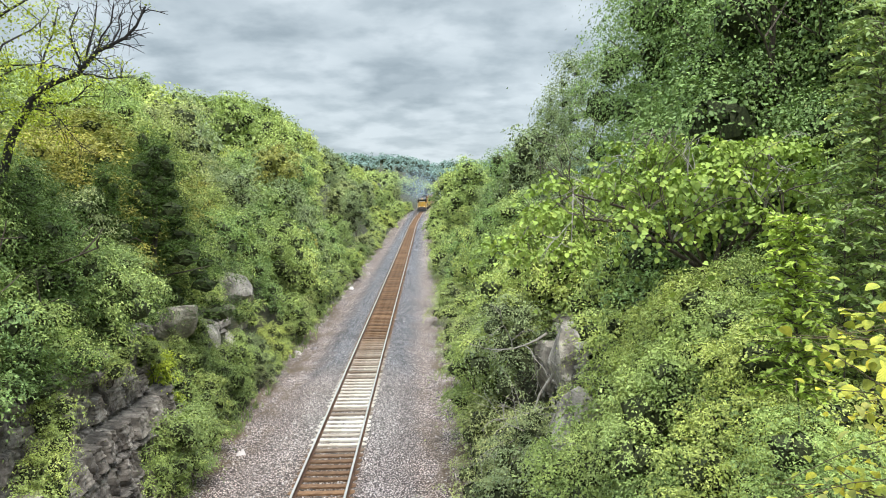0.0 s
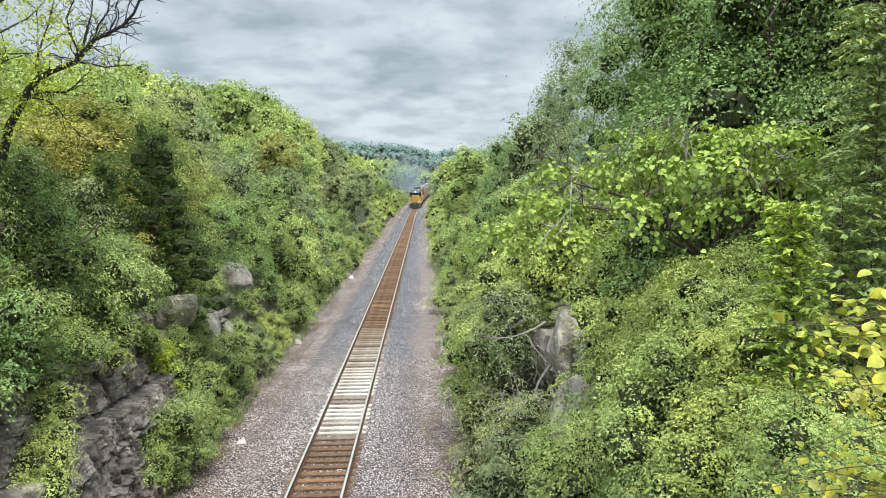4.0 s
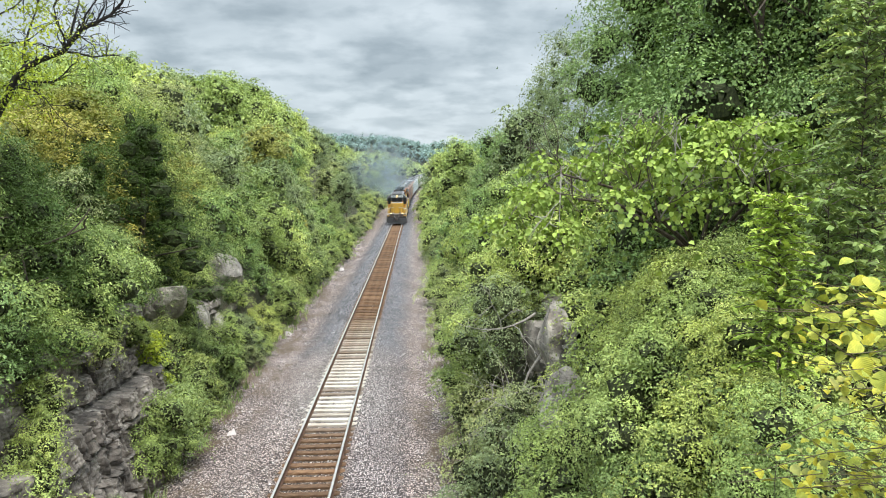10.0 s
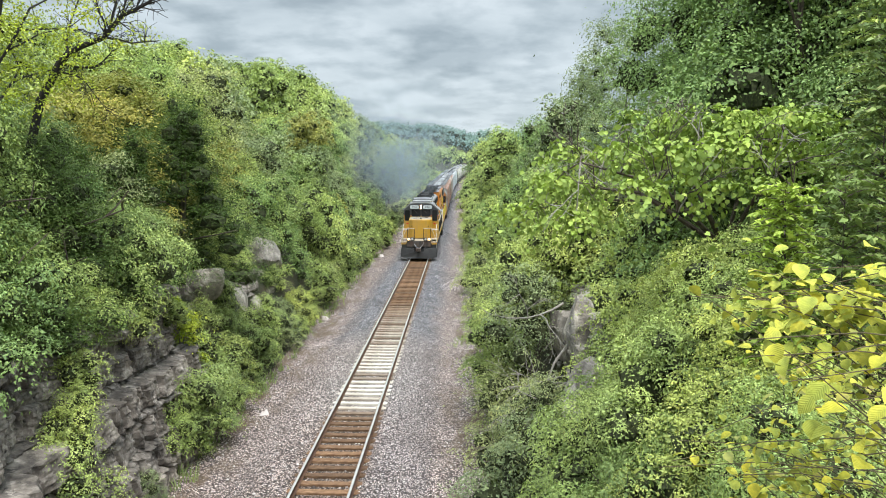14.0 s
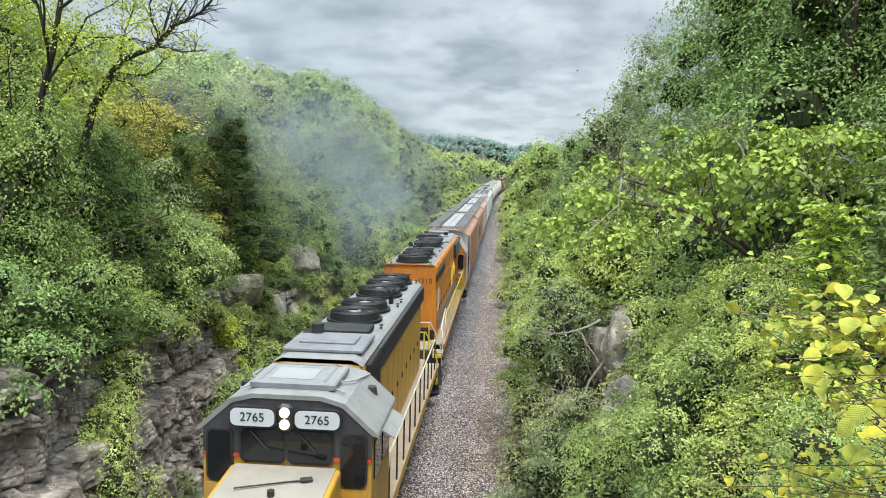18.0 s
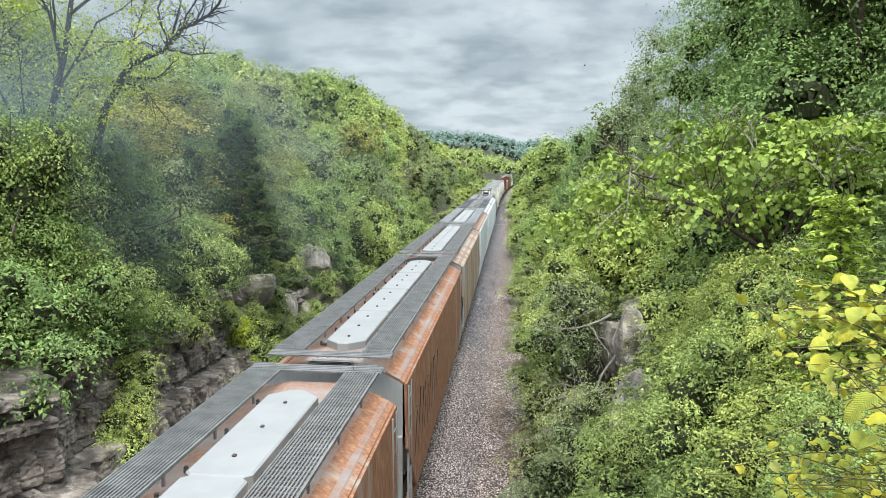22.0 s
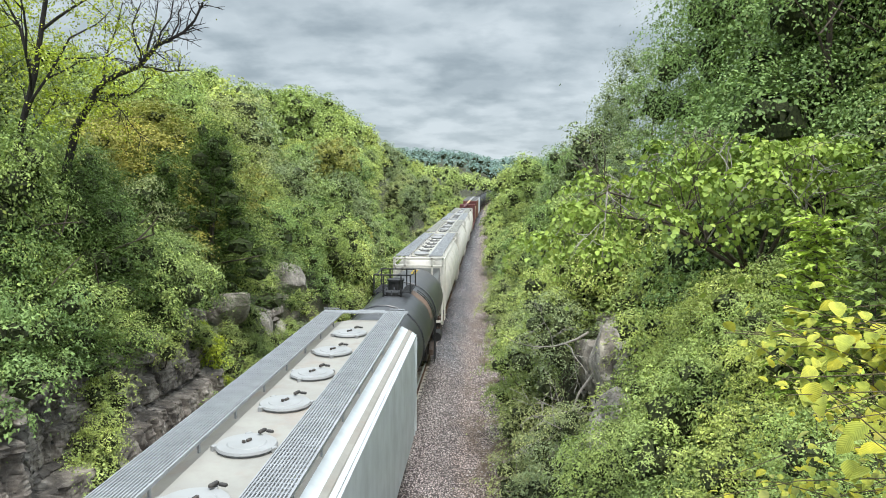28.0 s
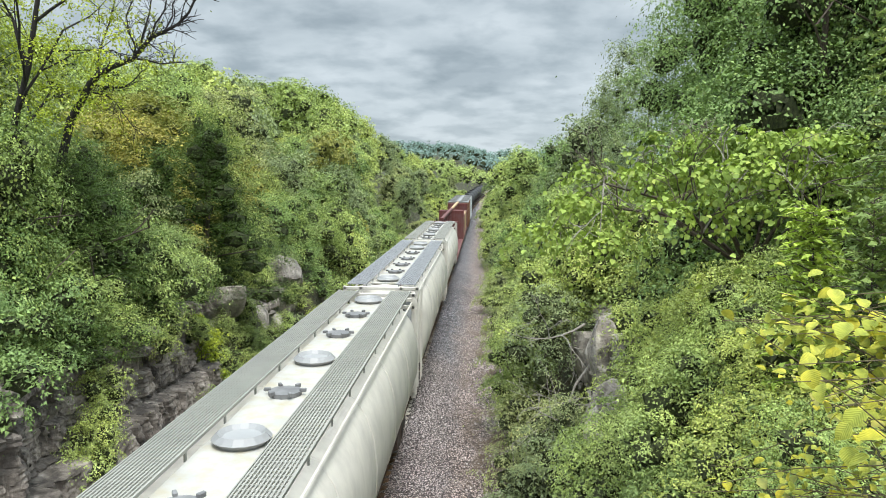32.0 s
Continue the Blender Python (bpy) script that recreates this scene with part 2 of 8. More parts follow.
def gravel_material():
    """Crushed pink and blue-grey stone; the older bluish ballast lies along the track, pinker stone on the shoulders."""
    m, t, b = surface("crushed_stone", 0.88)
    v = where(t)
    cell = node(t, "ShaderNodeTexVoronoi", Scale=20.0, Randomness=1.0)
    t.links.new(v, cell.inputs["Vector"])
    pick = t.nodes.new("ShaderNodeSeparateColor")
    t.links.new(cell.outputs["Color"], pick.inputs[0])
    pink = ramp(t, pick.outputs[0], [(0.0, (0.14, 0.11, 0.10)), (0.35, (0.47, 0.38, 0.345)), (0.7, (0.69, 0.575, 0.53)), (1.0, (0.83, 0.76, 0.72))])
    blue = ramp(t, pick.outputs[1], [(0.0, (0.05, 0.052, 0.06)), (0.4, (0.25, 0.255, 0.28)), (0.75, (0.40, 0.405, 0.44)), (1.0, (0.60, 0.60, 0.63))])
    pos = t.nodes.new("ShaderNodeSeparateXYZ")
    t.links.new(v, pos.inputs[0])
    away = t.nodes.new("ShaderNodeMath")
    away.operation = "ABSOLUTE"
    t.links.new(pos.outputs[0], away.inputs[0])
    edge = t.nodes.new("ShaderNodeMath")
    edge.operation = "MULTIPLY_ADD"
    t.links.new(noise_of(t, v, 0.7, 4), edge.inputs[0])
    edge.inputs[1].default_value = 1.6
    t.links.new(away.outputs[0], edge.inputs[2])
    reach = t.nodes.new("ShaderNodeMapRange")
    for k, x in enumerate((2.6, 3.7, 0.0, 1.0), 1):
        reach.inputs[k].default_value = x
    t.links.new(edge.outputs[0], reach.inputs[0])
    near = t.nodes.new("ShaderNodeMapRange")
    for k, x in enumerate((33.0, 37.0, 1.0, 0.0), 1):
        near.inputs[k].default_value = x
    t.links.new(pos.outputs[1], near.inputs[0])
    left = t.nodes.new("ShaderNodeMapRange")
    for k, x in enumerate((0.6, 1.3, 1.0, 0.62), 1):
        left.inputs[k].default_value = x
    t.links.new(pos.outputs[0], left.inputs[0])
    near_left = t.nodes.new("ShaderNodeMath")
    near_left.operation = "MULTIPLY"
    t.links.new(near.outputs[0], near_left.inputs[0])
    t.links.new(left.outputs[0], near_left.inputs[1])
    most = t.nodes.new("ShaderNodeMath")
    most.operation = "MAXIMUM"
    t.links.new(reach.outputs[0], most.inputs[0])
    t.links.new(near_left.outputs[0], most.inputs[1])
    base = mixed(t, "MIX", most.outputs[0], blue, pink)
    joint = ramp(t, cell.outputs["Distance"], [(0.27, (1.36, 1.36, 1.36)), (0.55, (0.13, 0.12, 0.12))])
    base = mixed(t, "MULTIPLY", 1.0, base, joint)
    patch = ramp(t, noise_of(t, v, 0.55, 5), [(0.35, (0.80, 0.78, 0.76)), (0.65, (1.12, 1.1, 1.1))])
    base = mixed(t, "MULTIPLY", 1.0, base, patch)
    soil = ramp(t, noise_of(t, where(t, (1.2, 0.5, 1)), 1.1, 6, 0.6), [(0.44, (0, 0, 0)), (0.62, (1, 1, 1))])
    out = t.nodes.new("ShaderNodeMapRange")
    for k, x in enumerate((3.4, 4.6, 0.0, 1.0), 1):
        out.inputs[k].default_value = x
    t.links.new(edge.outputs[0], out.inputs[0])
    amount = t.nodes.new("ShaderNodeMath")
    amount.operation = "MULTIPLY"
    t.links.new(soil, amount.inputs[0])
    t.links.new(out.outputs[0], amount.inputs[1])
    base = mixed(t, "MIX", amount.outputs[0], base, (0.13, 0.09, 0.055))
    # between the rails the stone is browned by rust and oil; a run of it is dusted pale
    crib = t.nodes.new("ShaderNodeMapRange")
    for k, x in enumerate((0.72, 1.15, 0.75, 0.0), 1):
        crib.inputs[k].default_value = x
    t.links.new(away.outputs[0], crib.inputs[0])
    base = mixed(t, "MIX", crib.outputs[0], base, mixed(t, "MULTIPLY", 1.0, joint, (0.17, 0.115, 0.075)))
    rise = t.nodes.new("ShaderNodeMapRange")
    for k, x in enumerate((23.0, 26.5, 0.0, 1.0), 1):
        rise.inputs[k].default_value = x
    t.links.new(pos.outputs[1], rise.inputs[0])
    sink = t.nodes.new("ShaderNodeMapRange")
    for k, x in enumerate((29.0, 44.0, 1.0, 0.0), 1):
        sink.inputs[k].default_value = x
    t.links.new(pos.outputs[1], sink.inputs[0])
    near_track = t.nodes.new("ShaderNodeMapRange")
    for k, x in enumerate((1.0, 3.2, 0.75, 0.0), 1):
        near_track.inputs[k].default_value = x
    t.links.new(edge.outputs[0], near_track.inputs[0])
    powder = rise.outputs[0]
    for factor in (sink.outputs[0], near_track.outputs[0]):
        times = t.nodes.new("ShaderNodeMath")
        times.operation = "MULTIPLY"
        t.links.new(powder, times.inputs[0])
        t.links.new(factor, times.inputs[1])
        powder = times.outputs[0]
    base = mixed(t, "MIX", powder, base, mixed(t, "MULTIPLY", 1.0, joint, (0.52, 0.49, 0.46)))
    t.links.new(base, b.inputs["Base Color"])
    bump(t, b, cell.outputs["Distance"], 1.0, 0.05)
    return m


def soil_material():
    m, t, b = surface("leaf_litter_soil", 0.95)
    v = where(t)
    base = ramp(t, noise_of(t, v, 0.8, 8, 0.65), [(0.3, (0.025, 0.028, 0.014)), (0.5, (0.05, 0.055, 0.024)), (0.7, (0.10, 0.08, 0.05))])
    t.links.new(base, b.inputs["Base Color"])
    bump(t, b, noise_of(t, v, 9, 8, 0.7), 1.0, 0.2)
    return m


def tie_material():
    """Creosoted timber, brown; a run of ties by the middle of the cut is bleached with pale dust."""
    m, t, b = surface("weathered_tie_timber", 0.85)
    c = t.nodes.new("ShaderNodeTexCoord")
    geo = t.nodes.new("ShaderNodeNewGeometry")
    info = t.nodes.new("ShaderNodeObjectInfo")
    v = where(t, (1.0, 6.0, 6.0))
    grain = noise_of(t, v, 5.0, 6, 0.65)
    wood = ramp(t, grain, [(0.3, (0.07, 0.036, 0.018)), (0.55, (0.20, 0.115, 0.06)), (0.75, (0.36, 0.24, 0.145))])
    wood = mixed(t, "MULTIPLY", 1.0, wood, ramp(t, info.outputs["Random"], [(0.0, (0.62, 0.6, 0.58)), (1.0, (1.3, 1.25, 1.2))]))
    pos = t.nodes.new("ShaderNodeSeparateXYZ")
    t.links.new(geo.outputs["Position"], pos.inputs[0])
    span = t.nodes.new("ShaderNodeMapRange")
    span.interpolation_type = "SMOOTHSTEP"
    for k, x in enumerate((23.9, 25.9, 0.0, 1.0), 1):
        span.inputs[k].default_value = x
    t.links.new(pos.outputs[1], span.inputs[0])
    fade = t.nodes.new("ShaderNodeMapRange")
    for k, x in enumerate((27.0, 44.0, 1.0, 0.0), 1):
        fade.inputs[k].default_value = x
    t.links.new(pos.outputs[1], fade.inputs[0])
    pale = t.nodes.new("ShaderNodeMath")
    pale.operation = "MULTIPLY"
    t.links.new(span.outputs[0], pale.inputs[0])
    t.links.new(fade.outputs[0], pale.inputs[1])
    dust = t.nodes.new("ShaderNodeMath")
    dust.operation = "MULTIPLY"
    t.links.new(pale.outputs[0], dust.inputs[0])
    own = ramp(t, info.outputs["Random"], [(0.15, (0.25, 0.25, 0.25)), (0.45, (1, 1, 1))])
    t.links.new(mixed(t, "MULTIPLY", 1.0, own, ramp(t, noise_of(t, where(t, (1.5, 3, 3)), 2.0, 5), [(0.30, (0.35, 0.35, 0.35)), (0.55, (1, 1, 1))])), dust.inputs[1])
    base = mixed(t, "MIX", dust.outputs[0], wood, (0.72, 0.68, 0.60))
    t.links.new(base, b.inputs["Base Color"])
    bump(t, b, grain, 0.6, 0.012)
    return m


def plain(name, colour, rough=0.6, metal=0.0, vary=0.25):
    m, t, b = surface(name, rough, metal)
    f = noise_of(t, where(t), 3.0, 5)
    t.links.new(ramp(t, f, [(0.3, [c * (1 - vary) for c in colour]), (0.7, [min(1, c * (1 + vary)) for c in colour])]), b.inputs["Base Color"])
    return m


def glowing(name, colour, power):
    m, t, b = surface(name, 0.2)
    b.inputs["Base Color"].default_value = (*colour, 1)
    b.inputs["Emission Color"].default_value = (*colour, 1)
    b.inputs["Emission Strength"].default_value = power
    return m


def glass_material():
    m, t, b = surface("dark_cab_glass", 0.06)
    b.inputs["Base Color"].default_value = (0.012, 0.014, 0.016, 1)
    return m


GRAVEL, SOIL, TIE = gravel_material(), soil_material(), tie_material()
RAIL_TOP = plain("worn_bright_steel", (0.60, 0.585, 0.56), 0.42, 0.55, 0.1)
RAIL_SIDE = plain("rusty_rail_steel", (0.13, 0.07, 0.045), 0.85, 0.0, 0.35)
ROCK = stony("grey_limestone", [(0.077, 0.069, 0.063), (0.219, 0.196, 0.176), (0.419, 0.385, 0.352)])
ROCK_PALE = stony("pale_limestone", [(0.180, 0.166, 0.150), (0.360, 0.331, 0.301), (0.539, 0.509, 0.462)])
BARK = bark("grey_bark", (0.11, 0.085, 0.065))
BARK_TWIG = bark("olive_twig", (0.16, 0.13, 0.07))
BARK_PALE = bark("bleached_twig", (0.34, 0.31, 0.27))
DRY = bark("dry_stem", (0.22, 0.16, 0.10))
BARK_DARK = bark("dark_dead_wood", (0.032, 0.027, 0.025))
LEAF_MID = leafy("mid_green_leaves", (0.130, 0.194, 0.096), (0.465, 0.560, 0.210))
LEAF_DEEP = leafy("deep_green_leaves", (0.101, 0.159, 0.081), (0.301, 0.421, 0.169), (0.438, 0.392, 0.187), 0.04)
LEAF_FRESH = leafy("fresh_yellow_green_leaves", (0.104, 0.164, 0.076), (0.315, 0.401, 0.160), (0.472, 0.421, 0.189), 0.08)
LEAF_CEDAR = leafy("dark_cedar_needles", (0.037, 0.070, 0.027), (0.111, 0.174, 0.047), (0.170, 0.195, 0.065), 0.03)
LEAF_GOLD = leafy("yellowing_leaves", (0.136, 0.167, 0.068), (0.354, 0.350, 0.108), (0.449, 0.369, 0.108), 0.2)
LEAF_GREY = leafy("grey_green_leaves", (0.104, 0.156, 0.091), (0.329, 0.391, 0.217), (0.473, 0.418, 0.228), 0.05)
LEAF_BUD = leafy("pale_green_heart_leaves", (0.064, 0.117, 0.035), (0.267, 0.388, 0.114), (0.383, 0.431, 0.130), 0.1)
LEAF_YELLOW = veined(leafy("yellow_lime_leaves", (0.278, 0.269, 0.033), (0.505, 0.463, 0.067), (0.409, 0.210, 0.101), 0.12))
LEAF_SAPLING = leafy("bright_sapling_leaves", (0.207, 0.321, 0.065), (0.454, 0.565, 0.130), (0.515, 0.518, 0.151), 0.1)
LEAF_LIME = veined(leafy("lime_bough_leaves", (0.187, 0.241, 0.050), (0.468, 0.479, 0.101), (0.585, 0.313, 0.133), 0.1))
# distance haze is mixed into the ridge's leaf colour
LEAF_RIDGE_HAZED = leafy("haze_tinted_ridge_leaves", (0.270, 0.392, 0.399), (0.261, 0.372, 0.378), (0.270, 0.372, 0.347), 0.05)
LEAF_OPEN = leafy("thin_yellow_green_leaves", (0.154, 0.230, 0.033), (0.396, 0.483, 0.066), (0.528, 0.483, 0.066), 0.1)



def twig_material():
    """Shade inside a crown, put into the dark brown-green colour of a twiggy hull."""
    m, t, b = surface("crown_shade", 0.95)
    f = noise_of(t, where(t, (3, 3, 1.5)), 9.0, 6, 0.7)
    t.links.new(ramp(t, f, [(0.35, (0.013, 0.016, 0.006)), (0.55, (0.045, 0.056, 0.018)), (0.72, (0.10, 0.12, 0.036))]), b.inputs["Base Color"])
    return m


CROWN_SHADE = twig_material()


def stone_material():
    """Single ballast stones, each with its own shade of pink or blue-grey."""
    m, t, b = surface("ballast_stone", 0.85)
    geo = t.nodes.new("ShaderNodeNewGeometry")
    t.links.new(ramp(t, geo.outputs["Random Per Island"], [(0.0, (0.07, 0.06, 0.06)), (0.3, (0.22, 0.19, 0.185)), (0.55, (0.36, 0.30, 0.28)), (0.8, (0.46, 0.40, 0.38)), (1.0, (0.66, 0.62, 0.60))]), b.inputs["Base Color"])
    return m


STONE = stone_material()

# ---- small tools for meshes ----
def part(name, bm, material, parent, label="", smooth=False):
    """Links a bmesh as one mesh object under a thing or a part."""
    me = bpy.data.meshes.new(name)
    bm.to_mesh(me)
    bm.free()
    return set_part(name, me, material, parent, label, smooth)


def set_part(name, me, material, parent, label="", smooth=False):
    for m in material if isinstance(material, (list, tuple)) else (material,):
        if m.name not in me.materials:
            me.materials.append(m)
    if smooth:
        me.shade_smooth()
    ob = new(name, me)
    ob.parent = parent
    return tagged(ob, label=label) if label else ob


def root(name, label, category, group="", kind="", at=None):
    ob = new(name)
    ob.empty_display_size = 0.3
    if at is not None:
        ob.matrix_world = at
    return tagged(ob, label, category, group, kind)


def from_arrays(name, verts, quads):
    """A mesh from arrays of corners and of quads (or triangles)."""
    verts, quads = np.asarray(verts, "f4"), np.asarray(quads, "i4")
    n, k = quads.shape
    me = bpy.data.meshes.new(name)
    me.vertices.add(len(verts))
    me.vertices.foreach_set("co", verts.ravel())
    me.loops.add(n * k)
    me.loops.foreach_set("vertex_index", quads.ravel())
    me.polygons.add(n)
    me.polygons.foreach_set("loop_start", np.arange(n, dtype="i4") * k)
    me.update(calc_edges=True)
    me.validate()
    return me


def box(bm, c, s, bevel=0.0, turn=None):
    """A box round c with sides s, its edges rounded off by bevel."""
    m = Matrix.Translation(c) @ (turn or Matrix()) @ Matrix.Diagonal((*s, 1))
    made = bmesh.ops.create_cube(bm, size=1, matrix=m)["verts"]
    if bevel:
        bmesh.ops.bevel(bm, geom=list({e for v in made for e in v.link_edges}), offset=bevel, segments=1, affect="EDGES", profile=0.5)
    return made


def rod(bm, a, b, r, n=8, r2=None):
    """A round rod from a to b."""
    a, b = Vector(a), Vector(b)
    d = b - a
    m = Matrix.Translation((a + b) / 2) @ d.to_track_quat("Z", "Y").to_matrix().to_4x4()
    return bmesh.ops.create_cone(bm, cap_ends=True, segments=n, radius1=r, radius2=r if r2 is None else r2, depth=d.length, matrix=m)["verts"]


def tube(bm, points, r, n=6, taper=None):
    """A bent tube along points; taper: the radius at its end."""
    rings, p = [], [Vector(q) for q in points]
    for k, q in enumerate(p):
        d = (p[min(k + 1, len(p) - 1)] - p[max(k - 1, 0)]).normalized()
        m = d.to_track_quat("Z", "Y").to_matrix()
        rk = r if taper is None else r + (taper - r) * k / (len(p) - 1)
        rings.append([bm.verts.new(q + m @ Vector((rk * math.cos(2 * math.pi * j / n), rk * math.sin(2 * math.pi * j / n), 0))) for j in range(n)])
    for u, w in zip(rings, rings[1:]):
        for j in range(n):
            bm.faces.new((u[j], u[(j + 1) % n], w[(j + 1) % n], w[j]))
    bm.faces.new(rings[0][::-1])
    bm.faces.new(rings[-1])


def prism(bm, outline, y0, y1):
    """A solid with the given (x, z) outline, drawn out along y."""
    a = [bm.verts.new((x, y0, z)) for x, z in outline]
    b = [bm.verts.new((x, y1, z)) for x, z in outline]
    n = len(a)
    for k in range(n):
        bm.faces.new((a[k], b[k], b[(k + 1) % n], a[(k + 1) % n]))
    bm.faces.new(a)
    bm.faces.new(b[::-1])


def plate(bm, corners, thick):
    """A flat plate from its corners, thickened against its normal."""
    p = [Vector(c) for c in corners]
    n = (p[1] - p[0]).cross(p[2] - p[0]).normalized() * thick
    a, b = [bm.verts.new(q) for q in p], [bm.verts.new(q - n) for q in p]
    k = len(p)
    for j in range(k):
        bm.faces.new((a[j], b[j], b[(j + 1) % k], a[(j + 1) % k]))
    bm.faces.new(a)
    bm.faces.new(b[::-1])


def rounded(bm, x, y, z, w, h, r, d, thick):
    """An upright pane with rounded corners, proud of y by thick towards d."""
    ring = []
    for cx, cz, a in ((1, 1, 0), (-1, 1, 90), (-1, -1, 180), (1, -1, 270)):
        for k in range(5):
            q = math.radians(a + 22.5 * k)
            ring.append((x + cx * (w / 2 - r) + r * math.cos(q), y + d * thick, z + cz * (h / 2 - r) + r * math.sin(q)))
    plate(bm, ring if d < 0 else ring[::-1], thick)


def words(name, text, size, at, material, parent, label=""):
    """Lettering, as a thin solid in the built-in font, at the pose at."""
    c = bpy.data.curves.new(name, "FONT")
    c.body, c.size, c.extrude, c.align_x, c.align_y = text, size, 0.004, "CENTER", "CENTER"
    tmp = bpy.data.objects.new(name, c)
    me = bpy.data.meshes.new_from_object(tmp)
    bpy.data.objects.remove(tmp)
    me.materials.clear()
    ob = set_part(name, me, material, parent, label)
    ob.matrix_local = at
    return ob


# ---- the line of the track and the shape of the land ----
def track_x(y):
    return max(0.0, y - 150) ** 2 / 5200


def track_z(y):
    return max(0.0, min(y, 420) - 90) ** 2 * 2.2e-5


def step(a, b, v):
    v = max(0.0, min(1.0, (v - a) / (b - a)))
    return v * v * (3 - 2 * v)


def land(x, y):
    """The height of the ground."""
    u, base = x - track_x(min(y, 420)), track_z(y)
    a = abs(u)
    bed = -0.245 + 0.10 * step(0.78, 1.1, a) - 0.495 * step(1.6, 3.0, a)
    if a < 4.0:
        z = bed
    elif u < 0:
        near = 1 - step(42, 56, y)
        steep = 4.1 * step(4.6, 6.6, a)
        mild = 3.2 * step(4.2, 12.0, a)
        z = -0.64 + near * steep + (1 - near) * mild
        hill = (9.5 + 4.5 * step(40, 120, y)) * (1 - 0.55 * step(140, 260, y)) - 6.5 * (1 - step(-5, 45, y))
        z += hill * step(7, 40, a)
    else:
        near = 1 - step(40, 60, y)
        steep = 4.6 * step(4.9, 7.4, a)
        mild = 2.6 * step(4.2, 11.0, a)
        z = -0.64 + near * steep + (1 - near) * mild
        z += (4.0 - 2.6 * step(50, 110, y)) * step(7, 22, a)
    if a > 4.4:
        z += 0.35 * noise.noise((x * 0.35, y * 0.35, 3.0)) * min(1, (a - 4.4) / 2)
    z += base
    far = step(480, 920, y) * (26 + 5 * noise.noise((x * 0.004, 5, 1)) - 0.010 * x)
    return z + far


def build_ground():
    ys = [*np.arange(-60, 70, 1.0), *np.arange(70, 420, 5.0), *np.arange(420, 1500, 36.0), *np.arange(1500, 4200, 300.0)]
    side = [*np.arange(0, 3.2, 0.2), *np.arange(3.2, 9, 0.35), *np.arange(9, 30, 1.5), *np.arange(30, 90, 8.0), *np.arange(90, 1300, 110.0)]
    us = [-u for u in side[:0:-1]] + list(side)
    verts = [(u + track_x(min(y, 420)), y, land(u + track_x(min(y, 420)), y)) for y in ys for u in us]
    n = len(us)
    quads = [(r * n + c, r * n + c + 1, (r + 1) * n + c + 1, (r + 1) * n + c) for r in range(len(ys) - 1) for c in range(n - 1)]
    me = from_arrays("ground", verts, quads)
    ob = set_part("ground", me, [SOIL, GRAVEL], None, smooth=True)
    mids = np.zeros(len(me.polygons) * 3)
    me.polygons.foreach_get("center", mids)
    mids = mids.reshape(-1, 3)
    bend = np.array([track_x(min(y, 420)) for y in mids[:, 1]])
    me.polygons.foreach_set("material_index", (np.abs(mids[:, 0] - bend) < 4.5).astype("i4"))
    tagged(ob, "pinkish crushed-stone ballast bed between green overgrown banks", "ground", kind="structure")
    return ob


def build_track():
    track = root("railway_track", "single railway track with brown timber ties on crushed stone", "railway track", kind="structure")
    ys = [*np.arange(-60, 150, 30.0), *np.arange(150, 420, 6.0)]
    for side in (-1, 1):
        x0 = side * 0.7525
        head = [(-0.036, -0.012), (-0.034, 0.0), (0.034, 0.0), (0.036, -0.012), (0.036, -0.04), (0.010, -0.055), (0.010, -0.15), (0.07, -0.165), (0.07, -0.178), (-0.07, -0.178), (-0.07, -0.165), (-0.010, -0.15), (-0.010, -0.055), (-0.036, -0.04)]
        k = len(head)
        verts = [(x0 + track_x(y) + hx, y, track_z(y) + hz) for y in ys for hx, hz in head]
        quads = [(r * k + c, r * k + (c + 1) % k, (r + 1) * k + (c + 1) % k, (r + 1) * k + c) for r in range(len(ys) - 1) for c in range(k)]
        me = from_arrays("rail", verts, quads)
        ob = set_part("rail", me, [RAIL_SIDE, RAIL_TOP], track, "steel rail with a bright worn running surface")
        me.polygons.foreach_set("material_index", np.array([1 if c in (0, 1, 2) else 0 for r in range(len(ys) - 1) for c in range(k)], "i4"))
    return track


